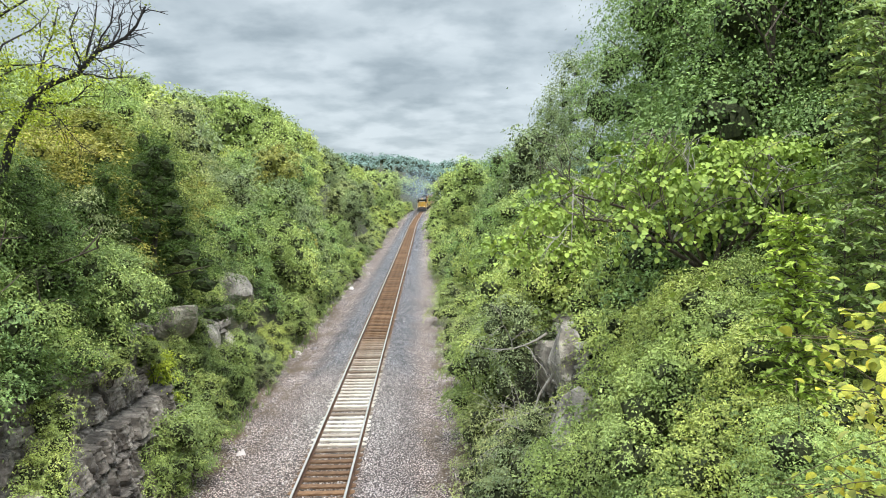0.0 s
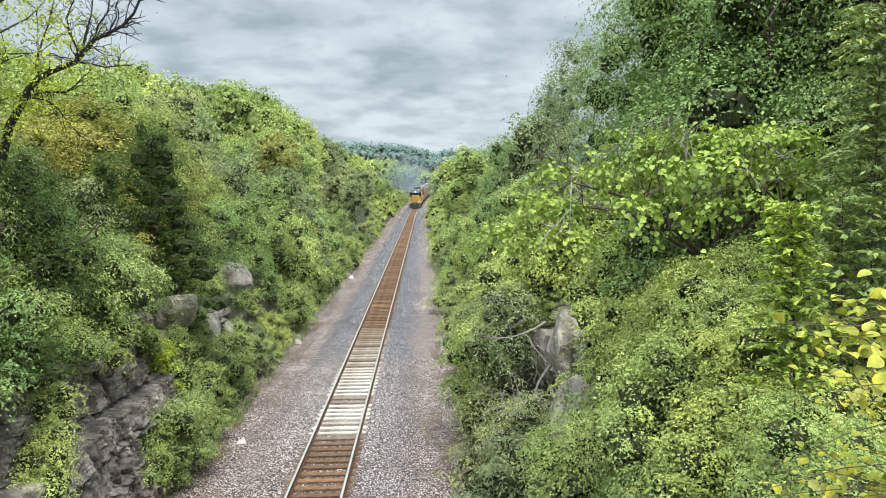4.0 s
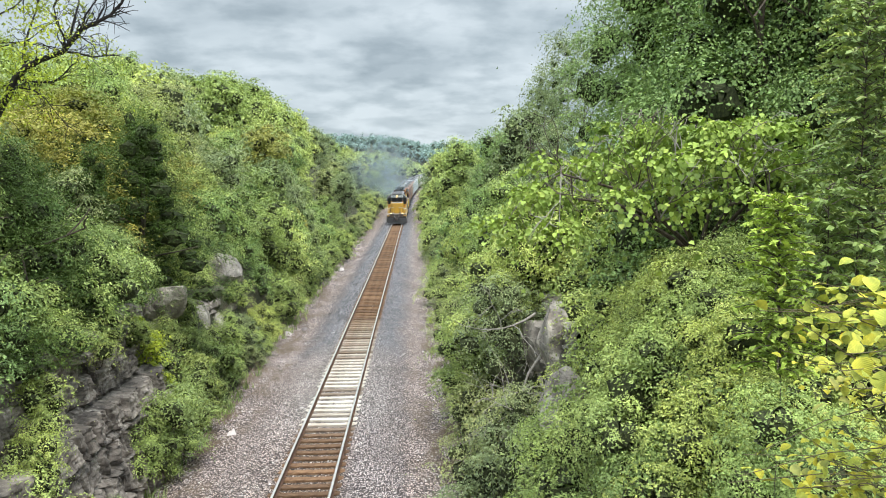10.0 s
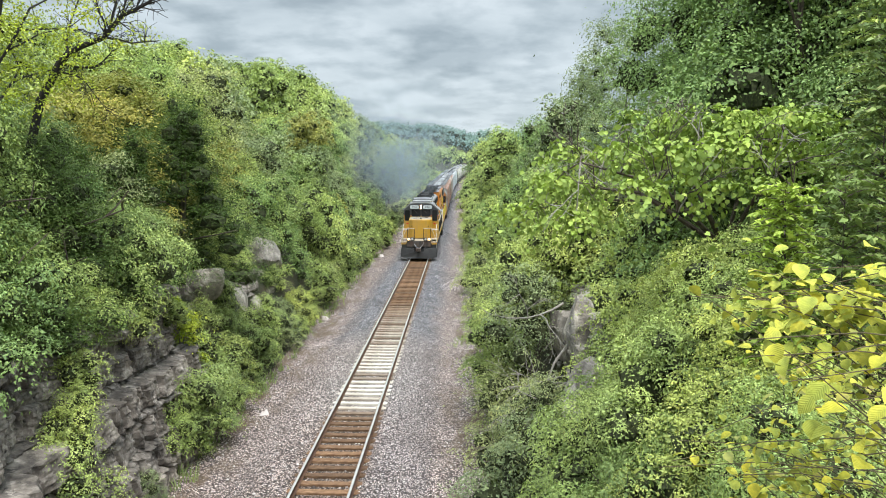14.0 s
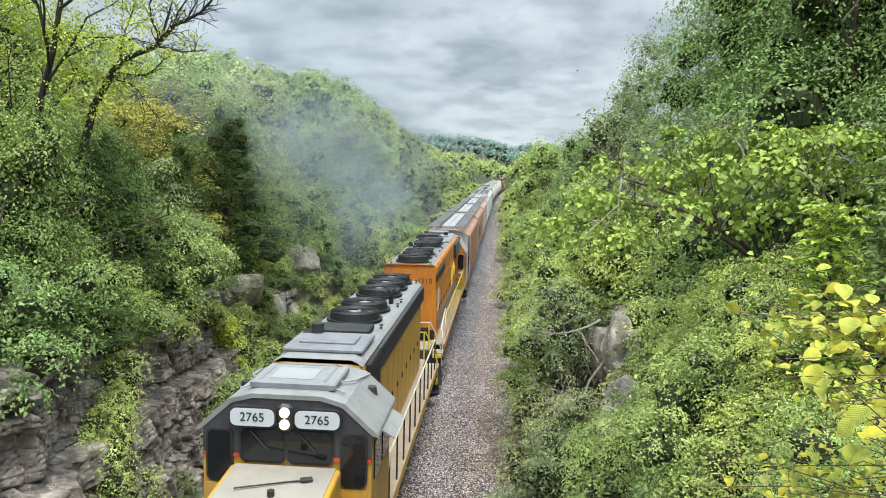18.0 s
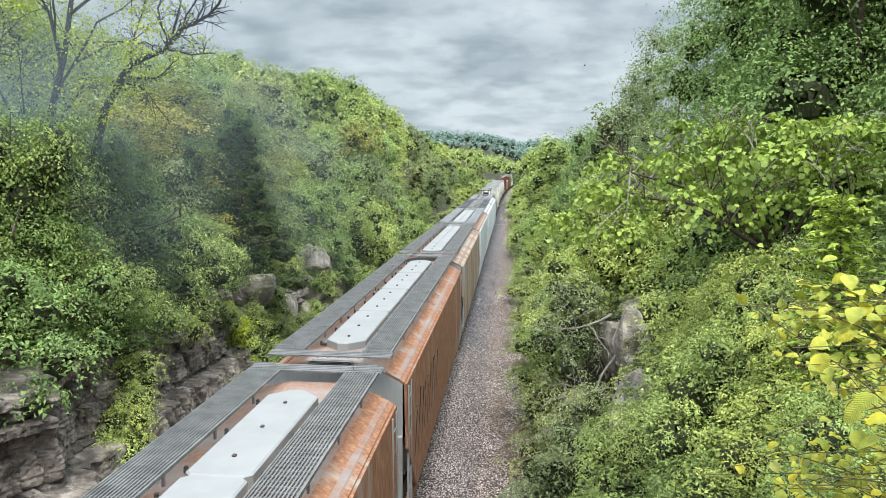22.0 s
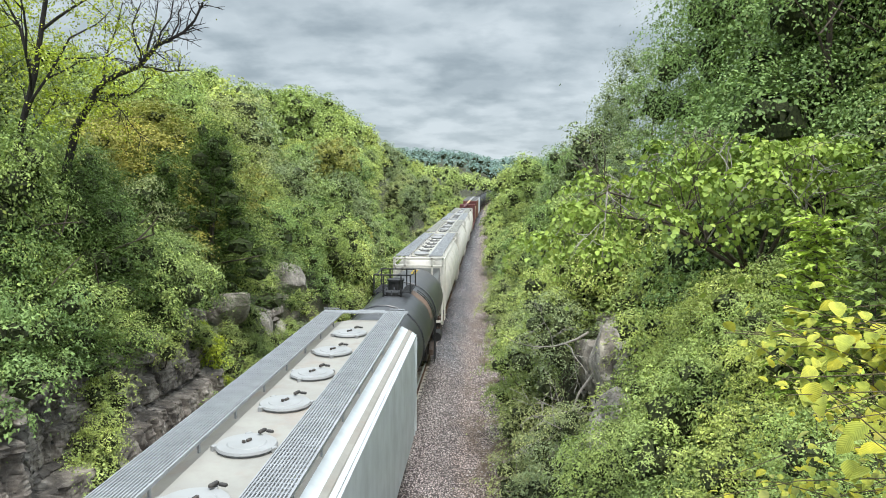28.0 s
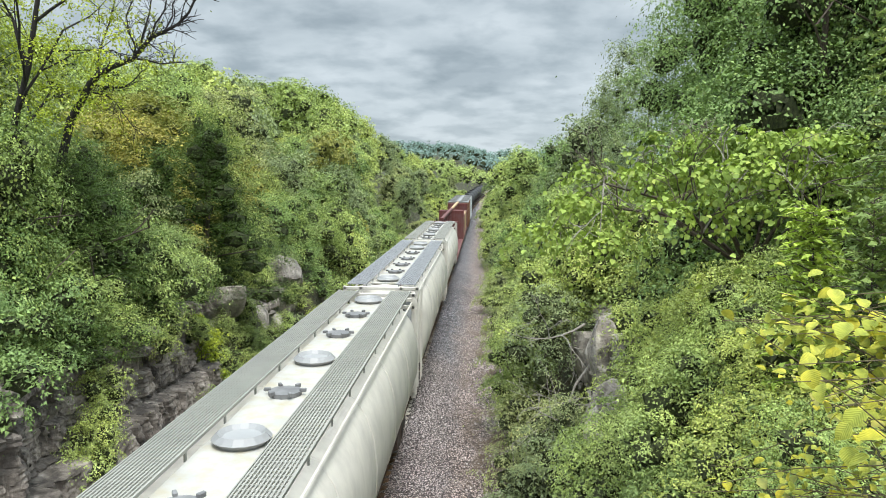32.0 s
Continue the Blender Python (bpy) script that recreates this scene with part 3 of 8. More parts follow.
def build_ties(track):
    """Timber ties with steel plates; the nearest ones are pieces of their own."""
    rnd = random.Random(5)
    shapes = []
    for _ in range(6):
        bm = bmesh.new()
        box(bm, (0, 0, 0), (2.59, 0.225, 0.18), 0.012)
        for v in bm.verts:
            v.co += Vector((rnd.uniform(-0.02, 0.02), rnd.uniform(-0.006, 0.006), rnd.uniform(-0.006, 0.006)))
        for s in (-1, 1):
            box(bm, (s * 0.7525, 0, 0.088), (0.34, 0.19, 0.016))
            for d in (-1, 1):
                box(bm, (s * 0.7525 + d * 0.10, 0.05 * d, 0.105), (0.03, 0.03, 0.03))
        me = bpy.data.meshes.new("tie")
        bm.to_mesh(me)
        bm.free()
        me.materials.append(TIE)
        shapes.append(me)
    y, n, rest = 8.0, 0, [Matrix.Translation((0, 7.5 - 0.5 * k, -0.27)) for k in range(130)]
    while y < 400:
        m = Matrix.Translation((track_x(y) + rnd.uniform(-0.03, 0.03), y, track_z(y) - 0.27 + rnd.uniform(-0.008, 0.008))) @ Matrix.Rotation(rnd.uniform(-0.015, 0.015) - 2 * max(0, y - 150) / 5200, 4, "Z")
        if n < 300:
            ob = new("tie", shapes[n % 6])
            ob.parent, ob.matrix_local = track, m
        else:
            rest.append(m)
        n += 1
        y += 0.495 + rnd.uniform(-0.02, 0.02)
    bm = bmesh.new()
    for m in rest:
        bmesh.ops.create_cube(bm, size=1, matrix=m @ Matrix.Diagonal((2.59, 0.225, 0.18, 1)))
    tagged(part("distant_ties", bm, TIE, track), kind="stuff")

# ---- plants ----
def unit(v):
    return v / np.maximum(np.linalg.norm(v, axis=-1, keepdims=True), 1e-6)


def leaf_arrays(centres, size, rng, up=0.5, slim=0.6, hang=0.0, normal=None, along=None, shape="leaf"):
    """Corners and faces of one leaf at each centre: a folded leaf, a round-shouldered broad one, or a small plain blade."""
    n = len(centres)
    if normal is None:
        normal = rng.normal(size=(n, 3))
        normal[:, 2] = np.abs(normal[:, 2]) + up
        along = rng.normal(size=(n, 3))
        along[:, 2] -= hang
    normal = unit(normal)
    along = unit(along - normal * (along * normal).sum(1)[:, None])
    across = np.cross(normal, along)
    length = np.broadcast_to(size, (n,))[:, None] * rng.uniform(0.65, 1.3, n)[:, None]
    width = length * slim * 0.5
    fold = normal * length * 0.12
    if shape == "broad":
        tip = centres + along * length / 2 - normal * length * 0.22
        verts = np.stack([centres - along * length * 0.42, centres - along * length * 0.36 + across * width * 0.8 + fold, centres + along * length * 0.10 + across * width + fold, tip, centres + along * length * 0.10 - across * width + fold, centres - along * length * 0.36 - across * width * 0.8 + fold], 1)
        k = np.arange(n)[:, None] * 6
        return verts.reshape(-1, 3), np.vstack([k + (0, 1, 2, 3), k + (0, 3, 4, 5)])
    if shape == "blade":
        verts = np.stack([centres - along * length * 0.4 + across * width, centres - along * length * 0.4 - across * width, centres + along * length * 0.6], 1)
        return verts.reshape(-1, 3), np.arange(3 * n).reshape(-1, 3)
    verts = np.stack([centres - along * length / 2, centres + across * width + fold, centres + along * length / 2, centres - across * width + fold], 1)
    return verts.reshape(-1, 3), np.arange(4 * n).reshape(-1, 4)


def crown_mesh(name, blobs, clumps, per, reach, size, seed, material, heart=0.55, up=0.5, slim=0.6, hang=0.0, low=-0.35, lift=0.0, shape="leaf", flat=0.45, ragged=0.26):
    """Leaf clumps over uneven lobes: each clump is a tilted dome of leaves with stray shoots at its rim, round a heart of inner leaves."""
    rng = np.random.default_rng(seed)
    blobs = np.asarray(blobs, float)
    share = np.prod(blobs[:, 3:], 1) ** (2 / 3)
    pick = rng.choice(len(blobs), clumps, p=share / share.sum())
    d = unit(rng.normal(size=(clumps, 3)))
    d[:, 2] = np.where(d[:, 2] < low, -d[:, 2], d[:, 2])
    core = blobs[pick, :3] + d * blobs[pick, 3:] * (rng.uniform(0.78, 1.0, clumps) + rng.exponential(0.07, clumps))[:, None]
    axis = unit(d * 0.75 + rng.normal(size=(clumps, 3)) * 0.32 + (0, 0, 0.55 + lift))
    fore = d + rng.normal(size=(clumps, 3)) * 0.35 + (0, 0, lift)
    fore = unit(fore - axis * (fore * axis).sum(1)[:, None])
    wing = np.cross(axis, fore)
    wide = reach * np.exp(rng.normal(0, 0.32, clumps))
    m = clumps * per
    axis, fore, wing, core = (np.repeat(v, per, 0) for v in (axis, fore, wing, core))
    wide = np.repeat(wide, per)[:, None]
    e = unit(rng.normal(size=(m, 3)))
    e[:, 2] = np.where(e[:, 2] < -0.15, -e[:, 2], e[:, 2])
    rim = (1 - np.abs(e[:, 2:3])) * rng.exponential(ragged, m)[:, None]
    far = rng.uniform(0.72, 1.05, m)[:, None] + rim * 1.6
    side = fore * e[:, 0:1] * 1.45 + wing * e[:, 1:2] * 0.8
    c = core + (side + axis * e[:, 2:3] * flat) * wide * far
    c[:, 2] -= (hang * 0.35 + 0.12) * wide[:, 0] * (far[:, 0] * np.hypot(e[:, 0], e[:, 1])) ** 2
    normal = side * 0.65 + axis * (e[:, 2:3] * 0.6 + 0.35) + (0, 0, up * 0.5) + rng.normal(size=(m, 3)) * 0.44
    along = side + rng.normal(size=(m, 3)) * 0.5 - (0, 0, hang * 0.8 - lift)
    verts, quads = leaf_arrays(c, size, rng, up, slim, hang, normal, along, shape)
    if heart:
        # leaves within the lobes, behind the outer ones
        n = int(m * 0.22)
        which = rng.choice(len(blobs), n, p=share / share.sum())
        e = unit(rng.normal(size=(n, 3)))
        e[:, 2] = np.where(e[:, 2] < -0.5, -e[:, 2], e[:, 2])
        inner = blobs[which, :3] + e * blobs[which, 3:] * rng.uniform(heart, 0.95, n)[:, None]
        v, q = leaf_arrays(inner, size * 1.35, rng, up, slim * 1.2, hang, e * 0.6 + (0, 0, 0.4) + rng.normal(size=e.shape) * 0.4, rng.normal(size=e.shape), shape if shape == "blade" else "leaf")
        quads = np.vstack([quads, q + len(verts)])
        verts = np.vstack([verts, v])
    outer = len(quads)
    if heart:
        # a hull coloured as shade inside each lobe, broken into ragged facets
        base, tri = SHADE_HULL
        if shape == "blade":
            base, tri = SHADE_HULL_COARSE
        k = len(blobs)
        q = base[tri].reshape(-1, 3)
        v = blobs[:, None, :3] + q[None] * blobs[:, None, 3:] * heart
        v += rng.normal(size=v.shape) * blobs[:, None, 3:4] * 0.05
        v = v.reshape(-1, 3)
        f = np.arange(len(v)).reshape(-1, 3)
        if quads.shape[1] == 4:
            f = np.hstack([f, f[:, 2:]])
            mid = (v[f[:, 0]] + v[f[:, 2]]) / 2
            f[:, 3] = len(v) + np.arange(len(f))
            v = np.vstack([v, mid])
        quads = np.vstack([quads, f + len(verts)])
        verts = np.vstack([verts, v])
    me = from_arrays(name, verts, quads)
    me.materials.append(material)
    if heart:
        me.materials.append(CROWN_SHADE)
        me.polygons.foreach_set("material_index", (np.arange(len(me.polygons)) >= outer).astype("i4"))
    return me


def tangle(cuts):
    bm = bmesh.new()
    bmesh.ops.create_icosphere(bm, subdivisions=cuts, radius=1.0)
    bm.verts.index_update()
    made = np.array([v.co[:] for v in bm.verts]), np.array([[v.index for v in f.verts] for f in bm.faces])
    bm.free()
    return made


SHADE_HULL, SHADE_HULL_COARSE = tangle(2), tangle(1)


def limbs(bm, rnd, start, direction, length, radius, depth, splits=3, bend=0.35, droop=0.0, least=0.006, segs=4):
    """A tapering limb that forks again and again. Returns the tips."""
    p, d, pts, tips = Vector(start), Vector(direction).normalized(), [Vector(start)], []
    for _ in range(segs):
        d = (d + Vector((rnd.gauss(0, 1), rnd.gauss(0, 1), rnd.gauss(0, 1) - droop)) * bend * 0.45).normalized()
        p = p + d * length / segs
        pts.append(p.copy())
    end = max(least, radius * 0.55)
    tube(bm, pts, radius, 6 if radius > 0.03 else 4, end)
    if depth == 0:
        return [p]
    for k in range(splits):
        q = pts[-1] if k == 0 else pts[rnd.randint(max(1, segs - 2), segs)]
        nd = (d + Vector((rnd.gauss(0, 1), rnd.gauss(0, 1), rnd.gauss(0, 0.8) + 0.15 - droop)) * 0.75).normalized()
        tips += limbs(bm, rnd, q, nd, length * rnd.uniform(0.55, 0.85), end, depth - 1, splits, bend, droop, least, segs)
    return tips


def lobes(rnd, n, r, h0, h1, size, squash=0.8):
    """n lobes round a stem, from height h0 to h1, within the radius r."""
    out = []
    for k in range(n):
        f = (k + 0.5) / n
        a, d = k * 2.4 + rnd.uniform(-0.5, 0.5), r * math.sqrt(rnd.random()) * (1 - 0.55 * f)
        s = size * rnd.uniform(0.62, 1.35)
        out.append((d * math.cos(a), d * math.sin(a), h0 + (h1 - h0) * f, s, s, s * squash))
    return out


PROTO = {}
KINDS = {
    # label, leaves, height, radius, lobes, lobe size, clumps, leaves on a clump, clump size, leaf size, hang, slimness
    "shrub": ("dense green shrub at the foot of the bank", LEAF_MID, 2.6, 1.25, 9, 0.62, 130, 50, 0.19, 0.06, 0.3, 0.55),
    "fine_shrub": ("fine-leaved grey-green shrub beside the ballast", LEAF_GREY, 2.6, 1.2, 11, 0.58, 150, 50, 0.16, 0.048, 0.3, 0.5),
    "fresh_shrub": ("bright yellow-green leafy shrub on the bank", LEAF_FRESH, 2.4, 1.2, 9, 0.58, 110, 48, 0.21, 0.07, 0.5, 0.5),
    "thicket": ("leafy thicket on the rocky bank", LEAF_MID, 3.6, 1.8, 13, 0.80, 165, 52, 0.26, 0.076, 0.5, 0.55),
    "deep_thicket": ("dark green thicket on the wooded bank", LEAF_DEEP, 3.8, 1.9, 13, 0.80, 155, 50, 0.27, 0.08, 0.4, 0.55),
    "broadleaf_tree": ("full green broadleaf tree on the hillside", LEAF_MID, 9.0, 2.9, 20, 1.25, 290, 64, 0.46, 0.112, 0.3, 0.6),
    "dark_tree": ("tall dark green tree above the cutting", LEAF_DEEP, 10.0, 2.9, 22, 1.20, 400, 68, 0.48, 0.088, 0.35, 0.6),
    "grey_tree": ("grey-green tree on the hillside", LEAF_GREY, 8.0, 2.5, 20, 1.05, 270, 60, 0.36, 0.105, 0.3, 0.5),
    "golden_tree": ("yellowing slender tree on the bank", LEAF_GOLD, 6.0, 1.7, 18, 0.66, 190, 54, 0.24, 0.085, 0.3, 0.6),
    "lime_tree": ("bright lime-green young tree on the bank", LEAF_FRESH, 6.0, 1.8, 17, 0.74, 240, 56, 0.27, 0.08, 0.4, 0.55),
    "cedar": ("dark conical cedar on the bank", LEAF_CEDAR, 6.5, 1.5, 30, 0.50, 260, 60, 0.24, 0.085, -0.3, 0.22),
    "vine": ("yellow-green vine hanging down the rock face", LEAF_OPEN, 2.4, 0.35, 9, 0.28, 60, 44, 0.15, 0.07, 0.7, 0.6),
    "lacy_tree": ("slender tree with a lacy open crown", LEAF_GREY, 9.0, 1.7, 26, 0.62, 240, 52, 0.26, 0.085, 0.2, 0.5),
}


def build_plant(kind, seed=0, lod=0, big=1.0):
    """One plant; a plant that is to be enlarged big times has leaves so much smaller."""
    label, mat, h, r, n, size, clumps, per, spread, leaf, hang, slim = KINDS[kind]
    rnd = random.Random(kind + str(seed))
    tree = h > 4.5
    kind_name = "tree" if tree else "vine" if kind == "vine" else "shrub"
    thing = root(kind_name, label, kind_name)
    bm = bmesh.new()
    for k in range(1 if tree else 3):
        d = (rnd.uniform(-0.12, 0.12), rnd.uniform(-0.12, 0.12), 1) if tree else (rnd.uniform(-0.6, 0.6), rnd.uniform(-0.6, 0.6), 1)
        if tree:
            limbs(bm, rnd, (0, 0, -0.3), d, h * (0.7 if kind == "lacy_tree" else 0.85), 0.007 * h if kind == "lacy_tree" else 0.011 * h, 0, 3, 0.06, segs=5)
            for j in range(6 if lod < 2 else 3):
                a = j * 2.4 + seed
                limbs(bm, rnd, (d[0] * h * 0.1 * (2 + j), d[1] * h * 0.1 * (2 + j), h * (0.25 + 0.08 * j)), (math.cos(a), math.sin(a), 0.8), r * 0.75, 0.005 * h, 1 if lod == 0 else 0, 2, 0.2, segs=3)
        else:
            limbs(bm, rnd, (0, 0, -0.3), d, h * 0.40, 0.02, 2 if lod == 0 else 1, 3, 0.2, segs=3)
    part("trunk" if tree else "stem", bm, BARK, thing)
    low = {"cedar": 0.08, "lacy_tree": 0.2}.get(kind, 0.24 if tree else 0.14)
    fewer, more = ((1.0, 1.0), (0.95, 1.12), (0.42, 1.65), (0.20, 2.4))[lod]
    shape = lobes(rnd, n, r, h * low, h * 0.90, size)
    if kind == "cedar":
        shape = [(x * (1.15 - z / h), y * (1.15 - z / h), z, s * (1.2 - 0.8 * z / h), s * (1.2 - 0.8 * z / h), s * 1.1) for x, y, z, s, _, _ in shape]
    reach = h / max(z + c for x, y, z, a, b, c in shape)
    shape = [(x, y, z * reach, a, b, c) for x, y, z, a, b, c in shape]
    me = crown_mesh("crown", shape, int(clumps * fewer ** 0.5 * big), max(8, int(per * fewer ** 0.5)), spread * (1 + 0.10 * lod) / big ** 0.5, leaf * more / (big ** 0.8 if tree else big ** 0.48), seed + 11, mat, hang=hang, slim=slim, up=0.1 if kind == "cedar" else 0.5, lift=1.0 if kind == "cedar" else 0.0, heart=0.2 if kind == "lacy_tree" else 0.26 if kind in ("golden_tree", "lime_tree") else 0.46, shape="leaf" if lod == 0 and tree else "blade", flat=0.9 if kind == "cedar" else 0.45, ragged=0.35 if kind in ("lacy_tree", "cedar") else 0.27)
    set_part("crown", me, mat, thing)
    return thing


def plant(kind, x, y, z=None, scale=1.0, tall=1.0, variant=0, lod=None):
    """A plant of that kind on the ground at (x, y)."""
    if lod is None:
        away = math.hypot(x - 3.5, y)
        lod = 0 if away < (22 if KINDS[kind][2] > 4.5 else 14) else 1 if away < 50 else 2 if away < 110 else 3
    big = max(1.0, round(scale * 3) / 3) if KINDS[kind][2] > 4.5 and lod < 2 else 2.3 if lod == 0 else 1.0
    key = (kind, variant, lod, big)
    rnd = random.Random(f"{kind}{x:.2f}{y:.2f}")
    if key not in PROTO:
        ob = PROTO[key] = build_plant(kind, variant, lod, big)
    else:
        ob = copy_thing(PROTO[key], Matrix())
    ob.location = (x, y, land(x, y) - 0.05 if z is None else z)
    ob.rotation_euler = (rnd.uniform(-0.08, 0.08), rnd.uniform(-0.08, 0.08), rnd.uniform(0, 6.28))
    ob.scale = (scale, scale, scale * tall)
    return ob


def plant_to(kind, x, y, top, wide=1.0, variant=0):
    """A tree that reaches up to the height top."""
    h = KINDS[kind][2] * 0.94
    s = (top - land(x, y)) / h
    return plant(kind, x, y, scale=s * wide, tall=1 / wide, variant=variant)


def key_plants():
    # the wooded hillside on the near left, tree by tree
    for kind, x, y, top, wide in (
        ("cedar", -7.7, 30.0, 10.8, 1.35), ("cedar", -7.2, 28.4, 10.2, 1.9), ("cedar", -7.1, 19.0, 8.8, 1.8), ("cedar", -6.9, 16.0, 8.4, 1.7), ("cedar", -7.7, 21.0, 9.3, 1.8), ("cedar", -7.9, 25.6, 9.2, 1.6), ("cedar", -7.5, 17.4, 8.8, 1.3), ("cedar", -7.4, 22.5, 8.9, 1.3), ("cedar", -8.7, 27.0, 9.6, 1.1), ("cedar", -10.6, 39.0, 11.0, 0.9),
        ("golden_tree", -10.4, 30.5, 11.4, 1.4), ("golden_tree", -11.4, 33.5, 11.6, 1.3), ("golden_tree", -9.3, 27.4, 10.4, 1.3), ("lime_tree", -8.9, 34.0, 11.6, 0.9), ("golden_tree", -9.4, 60.0, 11.6, 0.9),
        ("grey_tree", -12.0, 44.0, 13.4, 1.0), ("grey_tree", -9.2, 46.0, 9.6, 1.0), ("lime_tree", -8.0, 52.0, 8.4, 1.0), ("grey_tree", -10.5, 66.0, 11.5, 1.0),
        ("broadleaf_tree", -23.0, 60.0, 16.4, 1.0), ("broadleaf_tree", -19.0, 52.0, 14.8, 1.0), ("broadleaf_tree", -26.5, 72.0, 18.5, 1.0), ("broadleaf_tree", -30.6, 90.0, 22.0, 0.9),
        ("broadleaf_tree", -31.4, 106.0, 22.0, 0.9), ("broadleaf_tree", -29.0, 116.0, 22.8, 0.9), ("broadleaf_tree", -27.4, 126.0, 23.6, 0.85), ("broadleaf_tree", -25.0, 140.0, 22.9, 0.85),
        ("broadleaf_tree", -23.0, 158.0, 20.3, 0.9), ("grey_tree", -21.6, 180.0, 18.0, 0.9), ("broadleaf_tree", -19.8, 205.0, 15.8, 0.9), ("broadleaf_tree", -18.0, 232.0, 15.2, 0.9),
        ("broadleaf_tree", -14.5, 27.0, 13.8, 1.0), ("grey_tree", -12.6, 22.5, 12.6, 1.0), ("grey_tree", -17.5, 33.0, 14.6, 1.1), ("broadleaf_tree", -19.5, 41.0, 15.2, 1.1), ("broadleaf_tree", -15.5, 38.0, 13.6, 1.0), ("grey_tree", -22.0, 47.0, 16.2, 1.1),
        ("broadleaf_tree", -28.0, 98.0, 20.6, 1.0), ("broadleaf_tree", -30.4, 111.0, 22.4, 1.0), ("broadleaf_tree", -28.2, 121.0, 23.2, 1.0), ("broadleaf_tree", -26.2, 133.0, 23.4, 1.0), ("broadleaf_tree", -24.0, 149.0, 22.0, 1.0), ("broadleaf_tree", -22.4, 168.0, 19.0, 1.0), ("grey_tree", -20.6, 192.0, 17.2, 1.0), ("broadleaf_tree", -21.0, 47.0, 15.2, 1.1), ("broadleaf_tree", -17.5, 47.5, 15.2, 1.0), ("broadleaf_tree", -16.5, 56.0, 15.4, 1.0), ("grey_tree", -19.5, 68.0, 17.0, 1.0), ("broadleaf_tree", -20.5, 90.0, 18.8, 1.0), ("broadleaf_tree", -18.0, 104.0, 18.0, 1.0),
        ("lime_tree", -11.2, 20.0, 11.8, 1.2), ("lime_tree", -13.4, 18.4, 13.4, 1.2), ("broadleaf_tree", -7.5, 15.8, 9.4, 0.8), ("lime_tree", -9.4, 20.8, 10.2, 1.0), ("broadleaf_tree", -9.8, 16.4, 10.4, 0.9), ("golden_tree", -10.4, 24.6, 10.2, 1.0), ("lime_tree", -14.6, 21.0, 14.0, 1.2), ("broadleaf_tree", -16.0, 24.0, 14.5, 1.1), ("grey_tree", -14.0, 50.0, 13.0, 1.0), ("broadleaf_tree", -24.0, 82.0, 18.6, 1.0), ("broadleaf_tree", -35.0, 98.0, 23.0, 1.0), ("broadleaf_tree", -34.0, 80.0, 20.6, 1.0), ("broadleaf_tree", -29.0, 62.0, 18.0, 1.0),
        ("lime_tree", -8.6, 42.0, 8.6, 1.0), ("lime_tree", -10.4, 54.0, 10.2, 1.0), ("golden_tree", -8.4, 37.5, 9.0, 1.0), ("lime_tree", -12.0, 73.0, 12.0, 1.0), ("grey_tree", -8.6, 24.6, 8.4, 1.0),
        # and on the right
        ("dark_tree", 13.4, 35.0, 18.5, 0.9), ("dark_tree", 14.4, 29.0, 18.8, 1.0), ("dark_tree", 12.6, 24.0, 16.0, 1.0), ("dark_tree", 15.0, 23.0, 17.5, 1.0), ("lacy_tree", 12.2, 42.0, 15.3, 0.95),
        ("lacy_tree", 12.4, 47.0, 14.6, 0.9), ("lacy_tree", 11.4, 51.0, 13.6, 0.9), ("grey_tree", 10.6, 57.0, 13.0, 0.9), ("dark_tree", 9.7, 63.0, 11.2, 0.9), ("dark_tree", 11.0, 70.0, 11.5, 0.9),
        ("broadleaf_tree", 10.2, 106.0, 12.2, 1.0), ("broadleaf_tree", 9.2, 122.0, 12.0, 1.0), ("broadleaf_tree", 8.6, 142.0, 11.4, 1.0), ("lime_tree", 7.8, 162.0, 11.0, 1.2),
        ("lime_tree", 12.2, 14.4, 13.4, 0.62), ("dark_tree", 12.4, 16.0, 13.4, 0.8), ("dark_tree", 10.6, 17.5, 13.6, 1.0), ("dark_tree", 13.0, 17.0, 15.0, 1.0),
    ):
        plant_to(kind, x, y, top, wide, int(x * 7) % 2)
